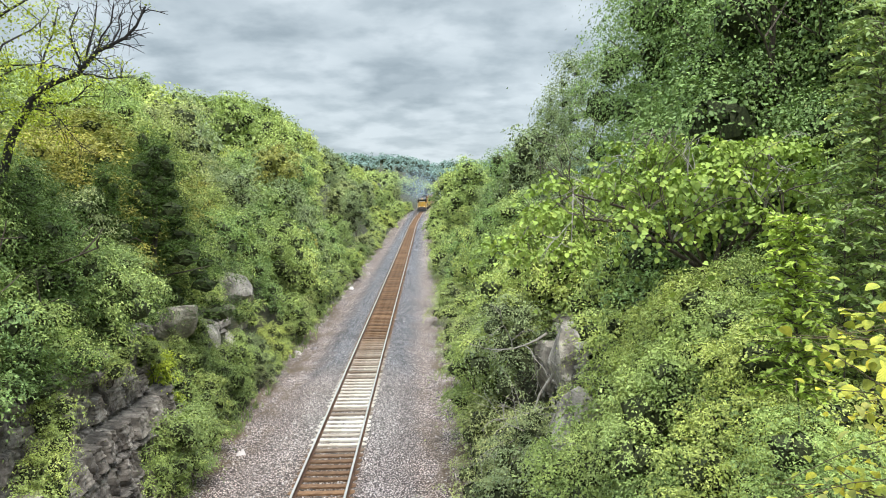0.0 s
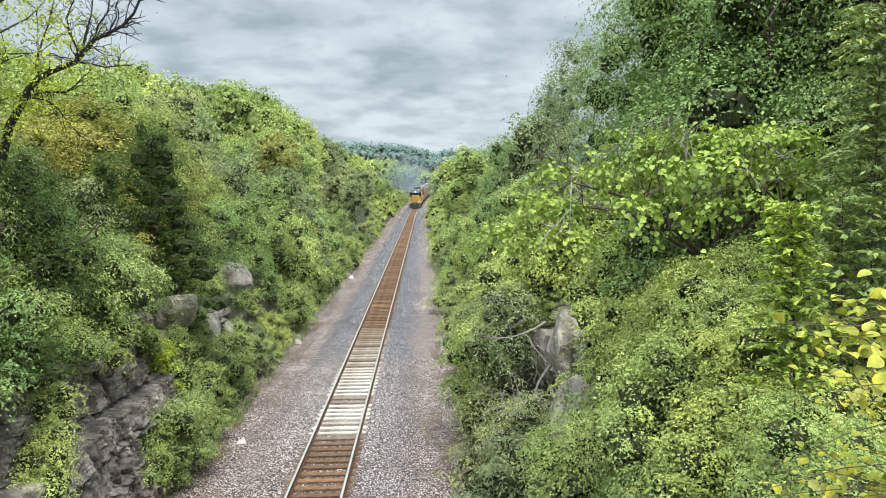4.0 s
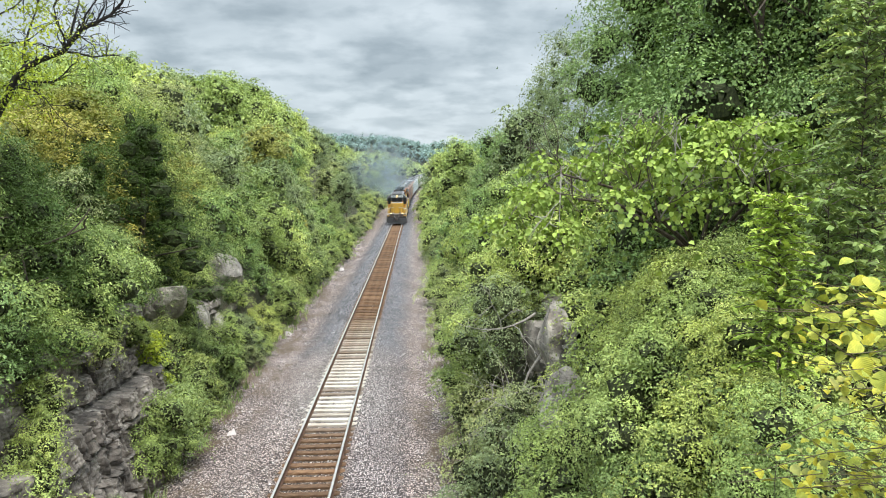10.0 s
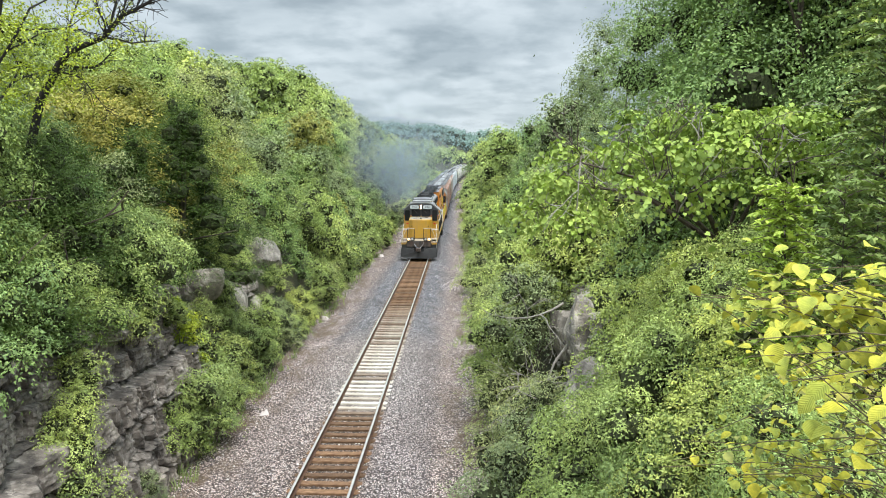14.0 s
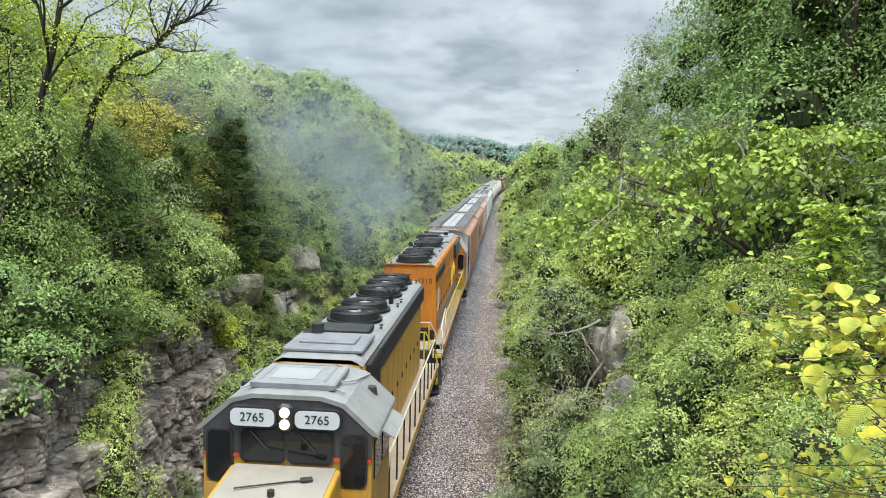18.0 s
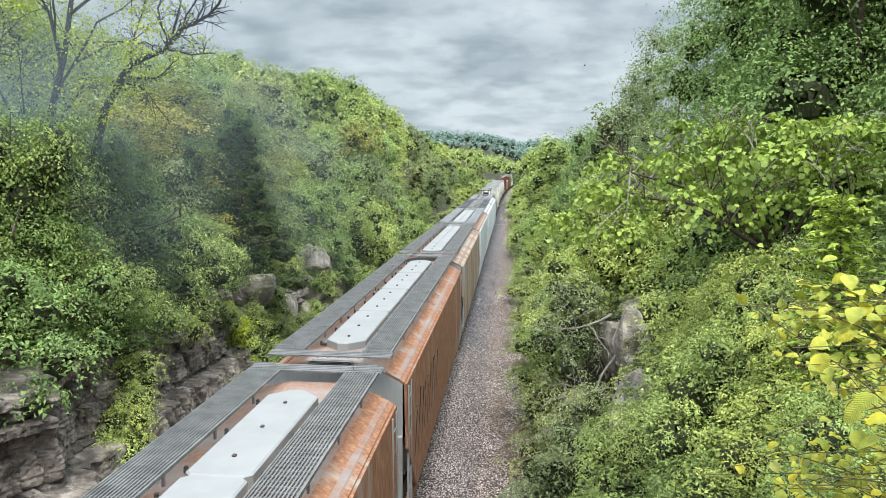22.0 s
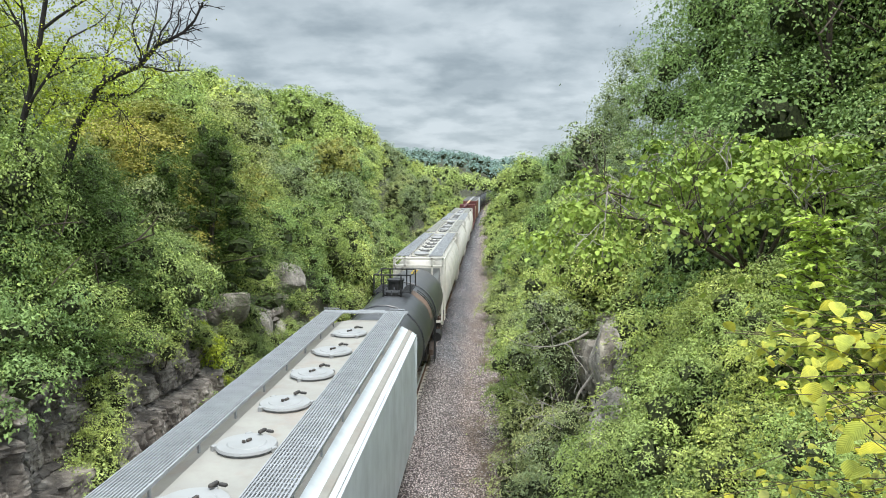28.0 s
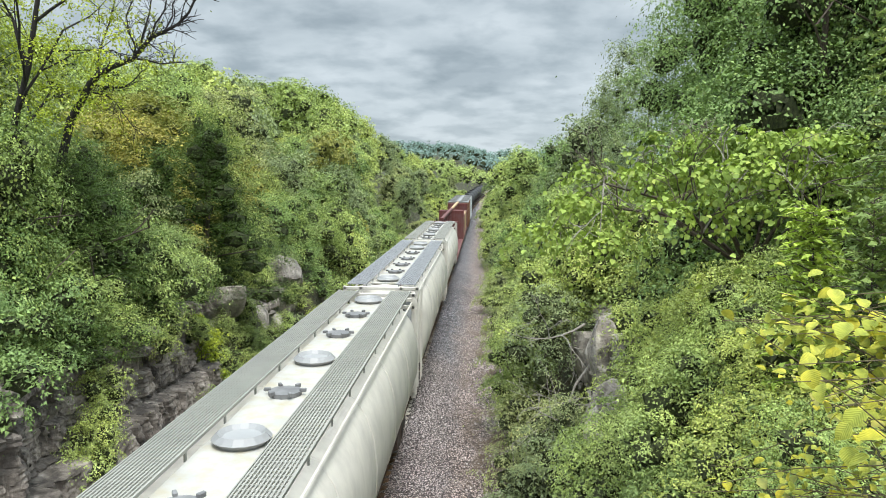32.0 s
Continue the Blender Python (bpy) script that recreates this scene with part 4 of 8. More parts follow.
    # bushes that hang over and stand before the rock face
    for kind, x, y, z, s in (
        ("thicket", -6.5, 21.5, 3.7, 0.95), ("thicket", -6.4, 17.0, 3.6, 0.9), ("deep_thicket", -6.9, 24.8, 3.8, 0.8), ("deep_thicket", -7.3, 19.2, 4.0, 0.85), ("deep_thicket", -7.4, 15.0, 3.8, 0.95), ("deep_thicket", -6.3, 13.6, 3.4, 0.85),
        ("shrub", -4.9, 20.8, -0.55, 0.72), ("fresh_shrub", -4.8, 22.6, -0.55, 0.5), ("shrub", -5.0, 16.6, -0.5, 0.75), ("fresh_shrub", -5.0, 18.0, -0.55, 0.45), ("vine", -5.3, 24.0, 1.2, 1.0), ("vine", -5.5, 23.5, 2.4, 0.7), ("fresh_shrub", -5.3, 22.9, 3.1, 0.42),
        ("deep_thicket", -5.3, 14.8, 0.2, 0.55), ("shrub", -5.3, 17.0, 2.6, 0.6), ("thicket", -6.1, 18.8, 3.6, 0.62), ("deep_thicket", -5.9, 15.6, 3.7, 0.68), ("shrub", -5.0, 16.0, 1.6, 0.62), ("shrub", -4.9, 15.4, 0.6, 0.8), ("shrub", -5.6, 20.8, 3.3, 0.6),
        ("fresh_shrub", -6.3, 20.6, 5.0, 1.0), ("fresh_shrub", -6.1, 22.4, 4.8, 0.95), ("fresh_shrub", -6.3, 24.4, 4.6, 0.9),
        ("fresh_shrub", -4.6, 21.8, -0.4, 1.05), ("fresh_shrub", -4.7, 23.4, -0.4, 0.9), ("shrub", -4.9, 22.8, -0.4, 0.9), ("fresh_shrub", -4.9, 25.6, -0.4, 0.85),
        ("shrub", -6.0, 35.6, 1.9, 0.6), ("fresh_shrub", -6.2, 28.7, 2.2, 0.65), ("fresh_shrub", -5.7, 26.4, 2.2, 0.5),
        ("fresh_shrub", -6.3, 29.6, 1.6, 0.8), ("shrub", -6.6, 33.4, 2.9, 0.6), ("fresh_shrub", -5.8, 30.6, 0.5, 0.7), ("thicket", -7.2, 30.6, 3.2, 0.6), ("fresh_shrub", -5.9, 28.4, 1.0, 0.75), ("shrub", -5.6, 33.6, 0.3, 0.75), ("fresh_shrub", -6.3, 35.4, 1.9, 0.6), ("shrub", -6.0, 37.4, 1.4, 0.8), ("thicket", -7.0, 37.4, 2.8, 0.7), ("fresh_shrub", -5.0, 24.6, -0.5, 0.5), ("shrub", -4.7, 26.2, -0.55, 0.42), ("fresh_shrub", -4.6, 28.6, -0.55, 0.4), ("shrub", -4.7, 31.4, -0.55, 0.45), ("fine_shrub", -4.6, 34.0, -0.55, 0.42), ("shrub", -4.6, 36.6, -0.55, 0.45), ("shrub", -4.55, 21.8, -0.55, 0.36), ("fine_shrub", -4.5, 18.4, -0.5, 0.4),
        ("thicket", -5.7, 25.4, 0.2, 0.72), ("fresh_shrub", -5.3, 27.6, -0.4, 0.95), ("fresh_shrub", -5.1, 30.2, -0.5, 0.9), ("shrub", -5.4, 32.6, -0.4, 0.95), ("fine_shrub", -5.2, 35.0, -0.5, 0.9), ("shrub", -4.9, 38.0, -0.5, 0.85),
        ("fresh_shrub", -4.8, 41.0, -0.5, 0.7), ("shrub", -5.4, 43.5, -0.4, 1.1), ("fine_shrub", -4.9, 46.5, -0.5, 0.9), ("deep_thicket", -6.6, 40.5, 1.0, 1.0), ("deep_thicket", -6.9, 44.0, 1.0, 1.0), ("thicket", -7.4, 33.5, 3.5, 0.7),
        ("fine_shrub", 5.3, 17.2, -0.5, 1.15), ("fine_shrub", 5.6, 19.4, -0.5, 1.3), ("fine_shrub", 5.2, 21.6, -0.5, 1.1), ("fresh_shrub", 4.75, 24.6, 0.3, 0.62), ("shrub", 5.3, 26.0, -0.4, 1.15), ("fresh_shrub", 4.9, 29.5, -0.4, 0.9),
        ("shrub", 5.2, 32.5, -0.4, 1.1), ("fine_shrub", 5.1, 36.0, -0.5, 1.1), ("shrub", 5.3, 40.0, -0.4, 1.2), ("fine_shrub", 5.2, 44.5, -0.4, 1.2), ("shrub", 5.0, 49.0, -0.4, 1.1), ("shrub", 6.4, 15.0, 0.8, 1.2), ("shrub", 6.0, 12.6, 1.4, 1.1),
        ("shrub", 7.2, 13.0, 3.0, 0.9), ("fresh_shrub", 6.3, 10.6, 3.4, 0.95), ("shrub", 7.2, 11.0, 4.0, 0.95), ("fresh_shrub", 5.9, 9.0, 3.0, 1.0), ("shrub", 6.6, 8.6, 3.8, 0.9), ("thicket", 7.9, 12.8, 4.2, 0.75), 
        ("thicket", 7.2, 23.6, 3.0, 1.0), ("thicket", 8.2, 22.4, 4.2, 1.0), ("thicket", 7.0, 27.5, 2.2, 1.05), ("thicket", 7.8, 31.5, 3.2, 1.1), ("deep_thicket", 7.0, 36.0, 2.2, 1.15), ("thicket", 8.0, 41.0, 3.4, 1.2),
        ("deep_thicket", 5.4, 7.6, 2.4, 0.58), ("deep_thicket", 6.1, 6.9, 3.2, 0.58), ("shrub", 7.2, 7.6, 4.4, 0.8), ("thicket", 8.4, 9.6, 4.6, 0.8), ("deep_thicket", 9.0, 14.8, 5.0, 0.95), ("deep_thicket", 9.4, 19.0, 5.0, 1.0),
        ("thicket", 7.6, 15.2, 3.6, 0.7), ("fresh_shrub", 7.1, 13.6, 3.4, 0.8), ("shrub", 7.6, 14.2, 4.4, 0.8), ("deep_thicket", 6.7, 6.6, 4.6, 0.52), ("deep_thicket", 6.4, 7.0, 4.4, 0.48), ("shrub", 6.9, 9.2, 4.9, 0.8),
        ("deep_thicket", -7.0, 16.4, 5.0, 0.7), ("deep_thicket", -7.6, 18.0, 5.6, 0.8), ("deep_thicket", -8.4, 16.6, 6.4, 0.85), ("deep_thicket", -7.0, 19.8, 5.2, 0.75), ("deep_thicket", -9.0, 18.6, 6.6, 0.9),
        ("thicket", 7.0, 11.3, 4.4, 0.7), ("thicket", 7.3, 11.3, 4.8, 0.7), ("thicket", 8.1, 11.2, 4.9, 0.7), ("shrub", 7.1, 12.4, 5.0, 0.8), ("shrub", 7.7, 9.9, 5.1, 0.8), ("shrub", 6.9, 10.6, 5.3, 0.7), ("shrub", 8.5, 10.4, 5.4, 0.75), ("shrub", 5.5, 23.0, 3.2, 1.05), ("thicket", 6.6, 24.4, 3.6, 0.9), ("thicket", 8.4, 19.6, 3.8, 0.9), ("shrub", 7.5, 17.4, 3.0, 1.0), ("fine_shrub", 5.6, 18.2, 1.4, 0.7), ("shrub", 4.9, 25.4, 1.6, 0.9), ("shrub", 6.3, 22.6, 4.4, 0.9), ("thicket", 7.5, 10.6, 4.6, 0.75), ("shrub", 6.5, 10.2, 4.3, 0.95), ("shrub", 7.9, 11.6, 5.0, 0.95), ("fresh_shrub", 7.2, 9.6, 4.6, 0.9), ("fine_shrub", 5.6, 21.5, 2.6, 1.1),
        ("deep_thicket", 9.8, 12.0, 5.2, 1.0), ("thicket", 9.6, 24.0, 5.0, 1.0), ("deep_thicket", 10.0, 29.0, 5.0, 1.1),
    ):
        plant(kind, x, y, z, s, variant=int(abs(x) * 10 + y) % 2)


def scatter():
    rnd = random.Random(21)

    def some(kinds, count, xs, ys, scales, tall=(0.9, 1.2)):
        for k in range(count):
            y = ys[0] + (ys[1] - ys[0]) * (k + rnd.random()) / count
            x = rnd.uniform(*xs) + track_x(y)
            plant(rnd.choice(kinds), x, y, scale=rnd.uniform(*scales), tall=rnd.uniform(*tall), variant=rnd.randint(0, 1))

    # left bank
    some(["shrub", "fine_shrub", "fresh_shrub"], 34, (-5.4, -4.8), (48, 130), (0.7, 1.1))
    some(["shrub", "thicket"], 20, (-6.2, -5.2), (130, 260), (1.0, 1.4))
    some(["thicket", "shrub", "deep_thicket", "fine_shrub"], 26, (-8.2, -6.2), (34, 80), (0.9, 1.3))
    some(["thicket", "deep_thicket", "grey_tree", "lime_tree", "grey_tree"], 28, (-12.5, -6.8), (50, 180), (0.75, 1.0))
    some(["broadleaf_tree", "grey_tree", "lime_tree", "dark_tree", "grey_tree"], 18, (-16, -10), (34, 90), (0.7, 0.9))
    some(["broadleaf_tree", "grey_tree", "broadleaf_tree"], 14, (-27, -14), (60, 150), (0.75, 0.95))
    some(["broadleaf_tree", "grey_tree"], 12, (-26, -12), (120, 180), (0.8, 1.0))
    some(["broadleaf_tree", "grey_tree", "lime_tree"], 20, (-24, -8), (180, 330), (0.5, 0.75))
    # right bank
    some(["shrub", "fine_shrub", "fresh_shrub", "thicket"], 34, (4.8, 5.8), (50, 140), (0.8, 1.2))
    some(["shrub", "thicket"], 18, (5.0, 6.0), (140, 270), (1.0, 1.4))
    some(["thicket", "deep_thicket"], 14, (6.4, 9.0), (40, 62), (0.9, 1.2))
    some(["thicket", "lime_tree", "grey_tree", "thicket"], 34, (6.2, 10.5), (60, 210), (0.7, 0.95))
    some(["broadleaf_tree", "grey_tree"], 24, (8.5, 24), (90, 340), (0.6, 0.85))


def build_far_woods():
    """The woods on the valley floor, and the wooded ridge beyond with haze in its leaf colour."""
    rng = np.random.default_rng(3)
    for name, label, mat, y0, y1, count, s0, s1, clumps, leaf in (("far_woods", "pale green woods on the valley floor", LEAF_MID, 335, 560, 420, 2.2, 4.2, 3600, 1.0), ("ridge_woods", "woods along the ridge, tinted blue-green with painted haze", LEAF_RIDGE_HAZED, 640, 980, 700, 4.0, 6.5, 4200, 1.7)):
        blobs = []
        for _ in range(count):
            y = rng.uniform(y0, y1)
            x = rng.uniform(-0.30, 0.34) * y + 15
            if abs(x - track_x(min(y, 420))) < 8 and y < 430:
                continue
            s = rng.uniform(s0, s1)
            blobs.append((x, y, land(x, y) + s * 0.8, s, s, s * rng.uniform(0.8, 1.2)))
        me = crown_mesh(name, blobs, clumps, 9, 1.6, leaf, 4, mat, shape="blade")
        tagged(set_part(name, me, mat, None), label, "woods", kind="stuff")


def dead_tree():
    """The bare dark tree that leans out over the cutting."""
    thing = root("dead_tree", "bare dark dead tree leaning over the cutting", "tree")
    rnd = random.Random(8)
    bm = bmesh.new()
    tube(bm, [(-8.6, 19.2, 3.6), (-8.0, 19.1, 6.4), (-6.94, 19.00, 9.85), (-6.58, 19.00, 10.44), (-6.39, 19.00, 10.77), (-6.14, 19.00, 11.01)], 0.12, 9, 0.08)
    part("trunk", bm, BARK_DARK, thing)
    for pts, r in (
        ([(-6.14, 19.00, 11.01), (-5.83, 19.00, 11.17), (-5.24, 19.00, 11.38), (-4.99, 19.00, 11.66), (-4.77, 19.00, 11.90), (-4.43, 19.00, 12.05), (-4.08, 19.00, 12.22), (-3.80, 19.00, 12.50), (-3.57, 19.00, 12.95)], 0.075),
        ([(-5.24, 19.00, 11.39), (-5.15, 18.92, 11.69), (-5.27, 18.84, 12.00), (-5.28, 18.76, 12.38), (-5.00, 18.68, 12.88)], 0.035),
        ([(-5.10, 19.00, 11.57), (-5.01, 19.10, 12.05), (-4.89, 19.20, 12.54), (-4.84, 19.30, 13.16)], 0.035),
        ([(-4.77, 19.00, 11.90), (-4.62, 18.90, 12.21), (-4.32, 18.80, 12.51), (-4.19, 18.70, 12.95)], 0.028),
        ([(-4.43, 19.00, 12.05), (-4.24, 19.08, 12.44), (-4.28, 19.16, 12.73), (-4.13, 19.24, 13.08)], 0.022),
        ([(-5.18, 19.00, 11.38), (-4.83, 18.90, 11.32), (-4.46, 18.80, 11.22), (-4.15, 18.70, 11.23), (-3.75, 18.60, 11.23)], 0.03),
        ([(-6.29, 19.00, 10.73), (-5.97, 19.08, 10.68), (-5.60, 19.16, 10.69), (-5.39, 19.24, 10.86), (-5.17, 19.32, 11.14)], 0.03),
        ([(-6.33, 19.00, 10.54), (-5.98, 18.94, 10.48), (-5.69, 18.88, 10.28), (-5.48, 18.82, 10.01), (-5.14, 18.76, 9.59)], 0.022),
        ([(-6.19, 19.00, 10.95), (-6.24, 19.12, 11.39), (-6.15, 19.24, 11.88), (-6.00, 19.36, 12.38), (-5.87, 19.48, 13.08)], 0.038),
    ):
        bm = bmesh.new()
        tube(bm, pts, r, 7, r * 0.35)
        for k in range(1, len(pts)):
            for _ in range(4):
                f = rnd.random()
                q = Vector(pts[k - 1]).lerp(Vector(pts[k]), f)
                d = (Vector(pts[k]) - Vector(pts[k - 1])).normalized() + Vector((rnd.gauss(0, 0.8), rnd.gauss(0, 0.5), rnd.gauss(0.25, 0.7)))
                limbs(bm, rnd, q, d, rnd.uniform(0.2, 0.5), max(0.008, r * 0.25), 1, 3, 0.4, 0, 0.005, 3)
        part("branch", bm, BARK_DARK, thing)


def open_tree():
    """The tall, thinly leaved tree at the left."""
    thing = root("tree", "tall tree with dark forking trunk and thin yellow-green leaves", "tree")
    rnd = random.Random(14)
    bm = bmesh.new()
    tube(bm, [(-8.6, 17.6, 3.6), (-8.2, 17.6, 6.5), (-7.6, 17.6, 9.4), (-7.1, 17.6, 11.0), (-6.75, 17.6, 12.8), (-6.6, 17.6, 15.0)], 0.105, 8, 0.04)
    part("trunk", bm, BARK_DARK, thing)
    tips = []
    for a, d, n in (((-7.9, 17.6, 8.2), (-0.5, 0.1, 1), 2.6), ((-7.4, 17.6, 10.0), (0.8, 0.1, 0.9), 2.2), ((-7.1, 17.6, 11.0), (-0.6, 0.2, 1), 2.4), ((-6.9, 17.6, 12.0), (0.9, -0.2, 0.7), 2.0), ((-7.7, 17.5, 9.0), (0.3, 0.6, 0.8), 2.2), ((-6.7, 17.6, 13.4), (0.3, 0.2, 1), 2.0), ((-7.2, 17.6, 10.6), (0.5, -0.5, 0.6), 2.0)):
        bm = bmesh.new()
        tips += limbs(bm, rnd, a, d, n, 0.04, 2, 3, 0.3)
        part("limb", bm, BARK_DARK, thing)
    blobs = [(t.x, t.y, t.z, 0.6, 0.6, 0.5) for t in tips if t.z < 13.6]
    blobs += [(rnd.uniform(-8.6, -5.0), rnd.uniform(17.0, 19.2), rnd.uniform(9.4, 13.2), 0.55, 0.5, 0.4) for _ in range(46)]
    me = crown_mesh("crown", blobs, 420, 30, 0.24, 0.075, 77, LEAF_OPEN, heart=0.0, slim=0.55, ragged=0.4)
    set_part("crown", me, LEAF_OPEN, thing)


def redbud():
    """A spreading tree with layered boughs of large drooping round leaves."""
    thing = root("tree", "spreading tree with layered boughs of large pale-green heart-shaped leaves", "tree")
    rnd = random.Random(31)
    bm = bmesh.new()
    tube(bm, [(8.9, 14.2, 3.9), (8.7, 14.0, 5.8), (8.2, 13.6, 7.0)], 0.10, 8, 0.07)
    part("trunk", bm, BARK, thing)
    mains = []
    for k in range(9):
        a = k * 0.698 + 0.2
        end = Vector((7.45 + 2.4 * math.cos(a), 13.0 + 1.8 * math.sin(a), 7.7 + 0.35 * (k % 3)))
        mid = Vector((8.2, 13.6, 7.0)).lerp(end, 0.5) + Vector((0, 0, 0.35))
        bm = bmesh.new()
        tube(bm, [(8.2, 13.6, 6.9), mid, end], 0.05, 6, 0.015)
        part("limb", bm, BARK, thing)
        mains += [Vector((8.2, 13.6, 6.9)).lerp(mid, 0.7), mid, mid.lerp(end, 0.5), end]
    blobs = []
    for k in range(58):
        a = k * 2.399
        f = math.sqrt((k + 0.5) / 58)
        dx, dy = 2.9 * f * math.cos(a), 2.2 * f * math.sin(a)
        level = 9.2 - 1.2 * f * f - 0.20 * max(0, -dx)
        z = 0.5 * round(level / 0.5) + rnd.uniform(-0.10, 0.12)
        tip = Vector((7.35 + dx, 13.0 + dy, z))
        blobs.append((*tip, 0.60, 0.55, 0.10))
        start = min(mains, key=lambda q: (q - tip).length)
        bm = bmesh.new()
        mid = start.lerp(tip, 0.5) + Vector((0, 0, 0.06))
        tube(bm, [start, mid, tip], 0.013, 5, 0.006)
        limbs(bm, rnd, mid, tip - mid + Vector((rnd.gauss(0, 0.3), rnd.gauss(0, 0.3), 0.1)), 0.5, 0.012, 2, 3, 0.28, 0, 0.005, 3)
        part("bough", bm, BARK_PALE if k % 3 == 0 else BARK, thing)
    me = crown_mesh("crown", blobs, 260, 44, 0.25, 0.082, 5, LEAF_BUD, heart=0.0, up=0.5, slim=0.9, hang=0.8, low=-0.2, shape="broad", flat=0.25)
    set_part("crown", me, LEAF_BUD, thing)


def fern_tree(x, y, top, lean, label, n, mat, seed, low=0.02, long=0.95, leaflet=0.17):
    """A young tree with long compound leaves, each a rib with rows of leaflets."""
    thing = root("tree", label, "tree")
    rnd, rng = random.Random(seed), np.random.default_rng(seed)
    base = land(x, y)
    bm = bmesh.new()
    tube(bm, [(x, y, base - 0.1), (x + lean * 0.4, y, (base + top) / 2), (x + lean, y, top - 0.3)], 0.012, 6, 0.006)
    part("trunk", bm, BARK, thing)
    ribs, centres = bmesh.new(), []
    for k in range(n):
        f = low + (1 - low) * (k + 0.5) / n
        p = Vector((x + lean * f, y, base + (top - 0.3 - base) * f))
        a = k * 2.4
        d = Vector((math.cos(a), math.sin(a), 0.7 - 0.3 * (1 - f)))
        reach = rnd.uniform(0.58, 1.0) * long * (1.25 - 0.5 * (f - low) / (1 - low))
        pts = [p + d * reach * s + Vector((0, 0, -0.55 * reach * s * s)) for s in (0, 0.33, 0.66, 1.0)]
        tube(ribs, pts, 0.008, 4, 0.003)
        for j in range(15):
            s = 0.15 + 0.85 * j / 14
            c = p + d * reach * s + Vector((0, 0, -0.55 * reach * s * s))
            side = Vector((-d.y, d.x, 0)).normalized()
            for q in (-1, 1):
                centres.append(c + side * q * leaflet * 0.5 + Vector((0, 0, -0.02)))
    part("rib", ribs, BARK, thing)
    verts, quads = leaf_arrays(np.array([tuple(c) for c in centres]), leaflet, rng, 0.9, 0.40, 0.6)
    me = from_arrays("crown", verts, quads)
    set_part("crown", me, mat, thing)


def brush_pile():
    """Bleached fallen branches in front of the right-flank rock."""
    thing = root("fallen_branch", "bleached fallen branches lying over the bank", "branch")
    rnd = random.Random(4)
    for a, d, n, r in (((6.6, 19.6, 3.9), (-0.7, -0.5, -0.75), 1.5, 0.045), ((6.9, 19.2, 2.9), (-0.9, -0.3, -0.3), 1.4, 0.04), ((6.3, 20.0, 4.6), (-0.6, -0.5, -0.5), 1.1, 0.035), ((6.4, 18.8, 3.1), (-0.3, -0.6, -0.7), 1.3, 0.03), ((6.0, 18.9, 3.0), (-0.8, -0.1, -0.6), 1.2, 0.025)):
        bm = bmesh.new()
        limbs(bm, rnd, a, d, n, r, 3, 3, 0.35, 0.1, 0.005, 3)
        part("branch", bm, BARK_PALE, thing)


def big_leaf():
    """A broad, toothed, cupped leaf, 1 long, lying along +x."""
    half = [(k / 16, 0.36 * math.sin(math.pi * min(1.0, 0.04 + (k / 16) ** 0.75)) ** 0.8 if k < 16 else 0.0) for k in range(17)]
    mid = [(x, 0.0, 0.10 * math.sin(x * 2.6) - 0.12 * x * x) for x, _ in half]
    verts = list(mid)
    for s in (1, -1):
        verts += [(x + 0.10 * w, s * w * (1 + 0.10 * (k % 2)), mid[k][2] + 0.16 * w + 0.028 * (k % 2)) for k, (x, w) in enumerate(half)]
    n = len(half)
    quads = [(k, k + 1, n + k + 1, n + k) for k in range(n - 1)] + [(k + 1, k, 2 * n + k, 2 * n + k + 1) for k in range(n - 1)]
    me = from_arrays("leaf", verts, quads)
    return me


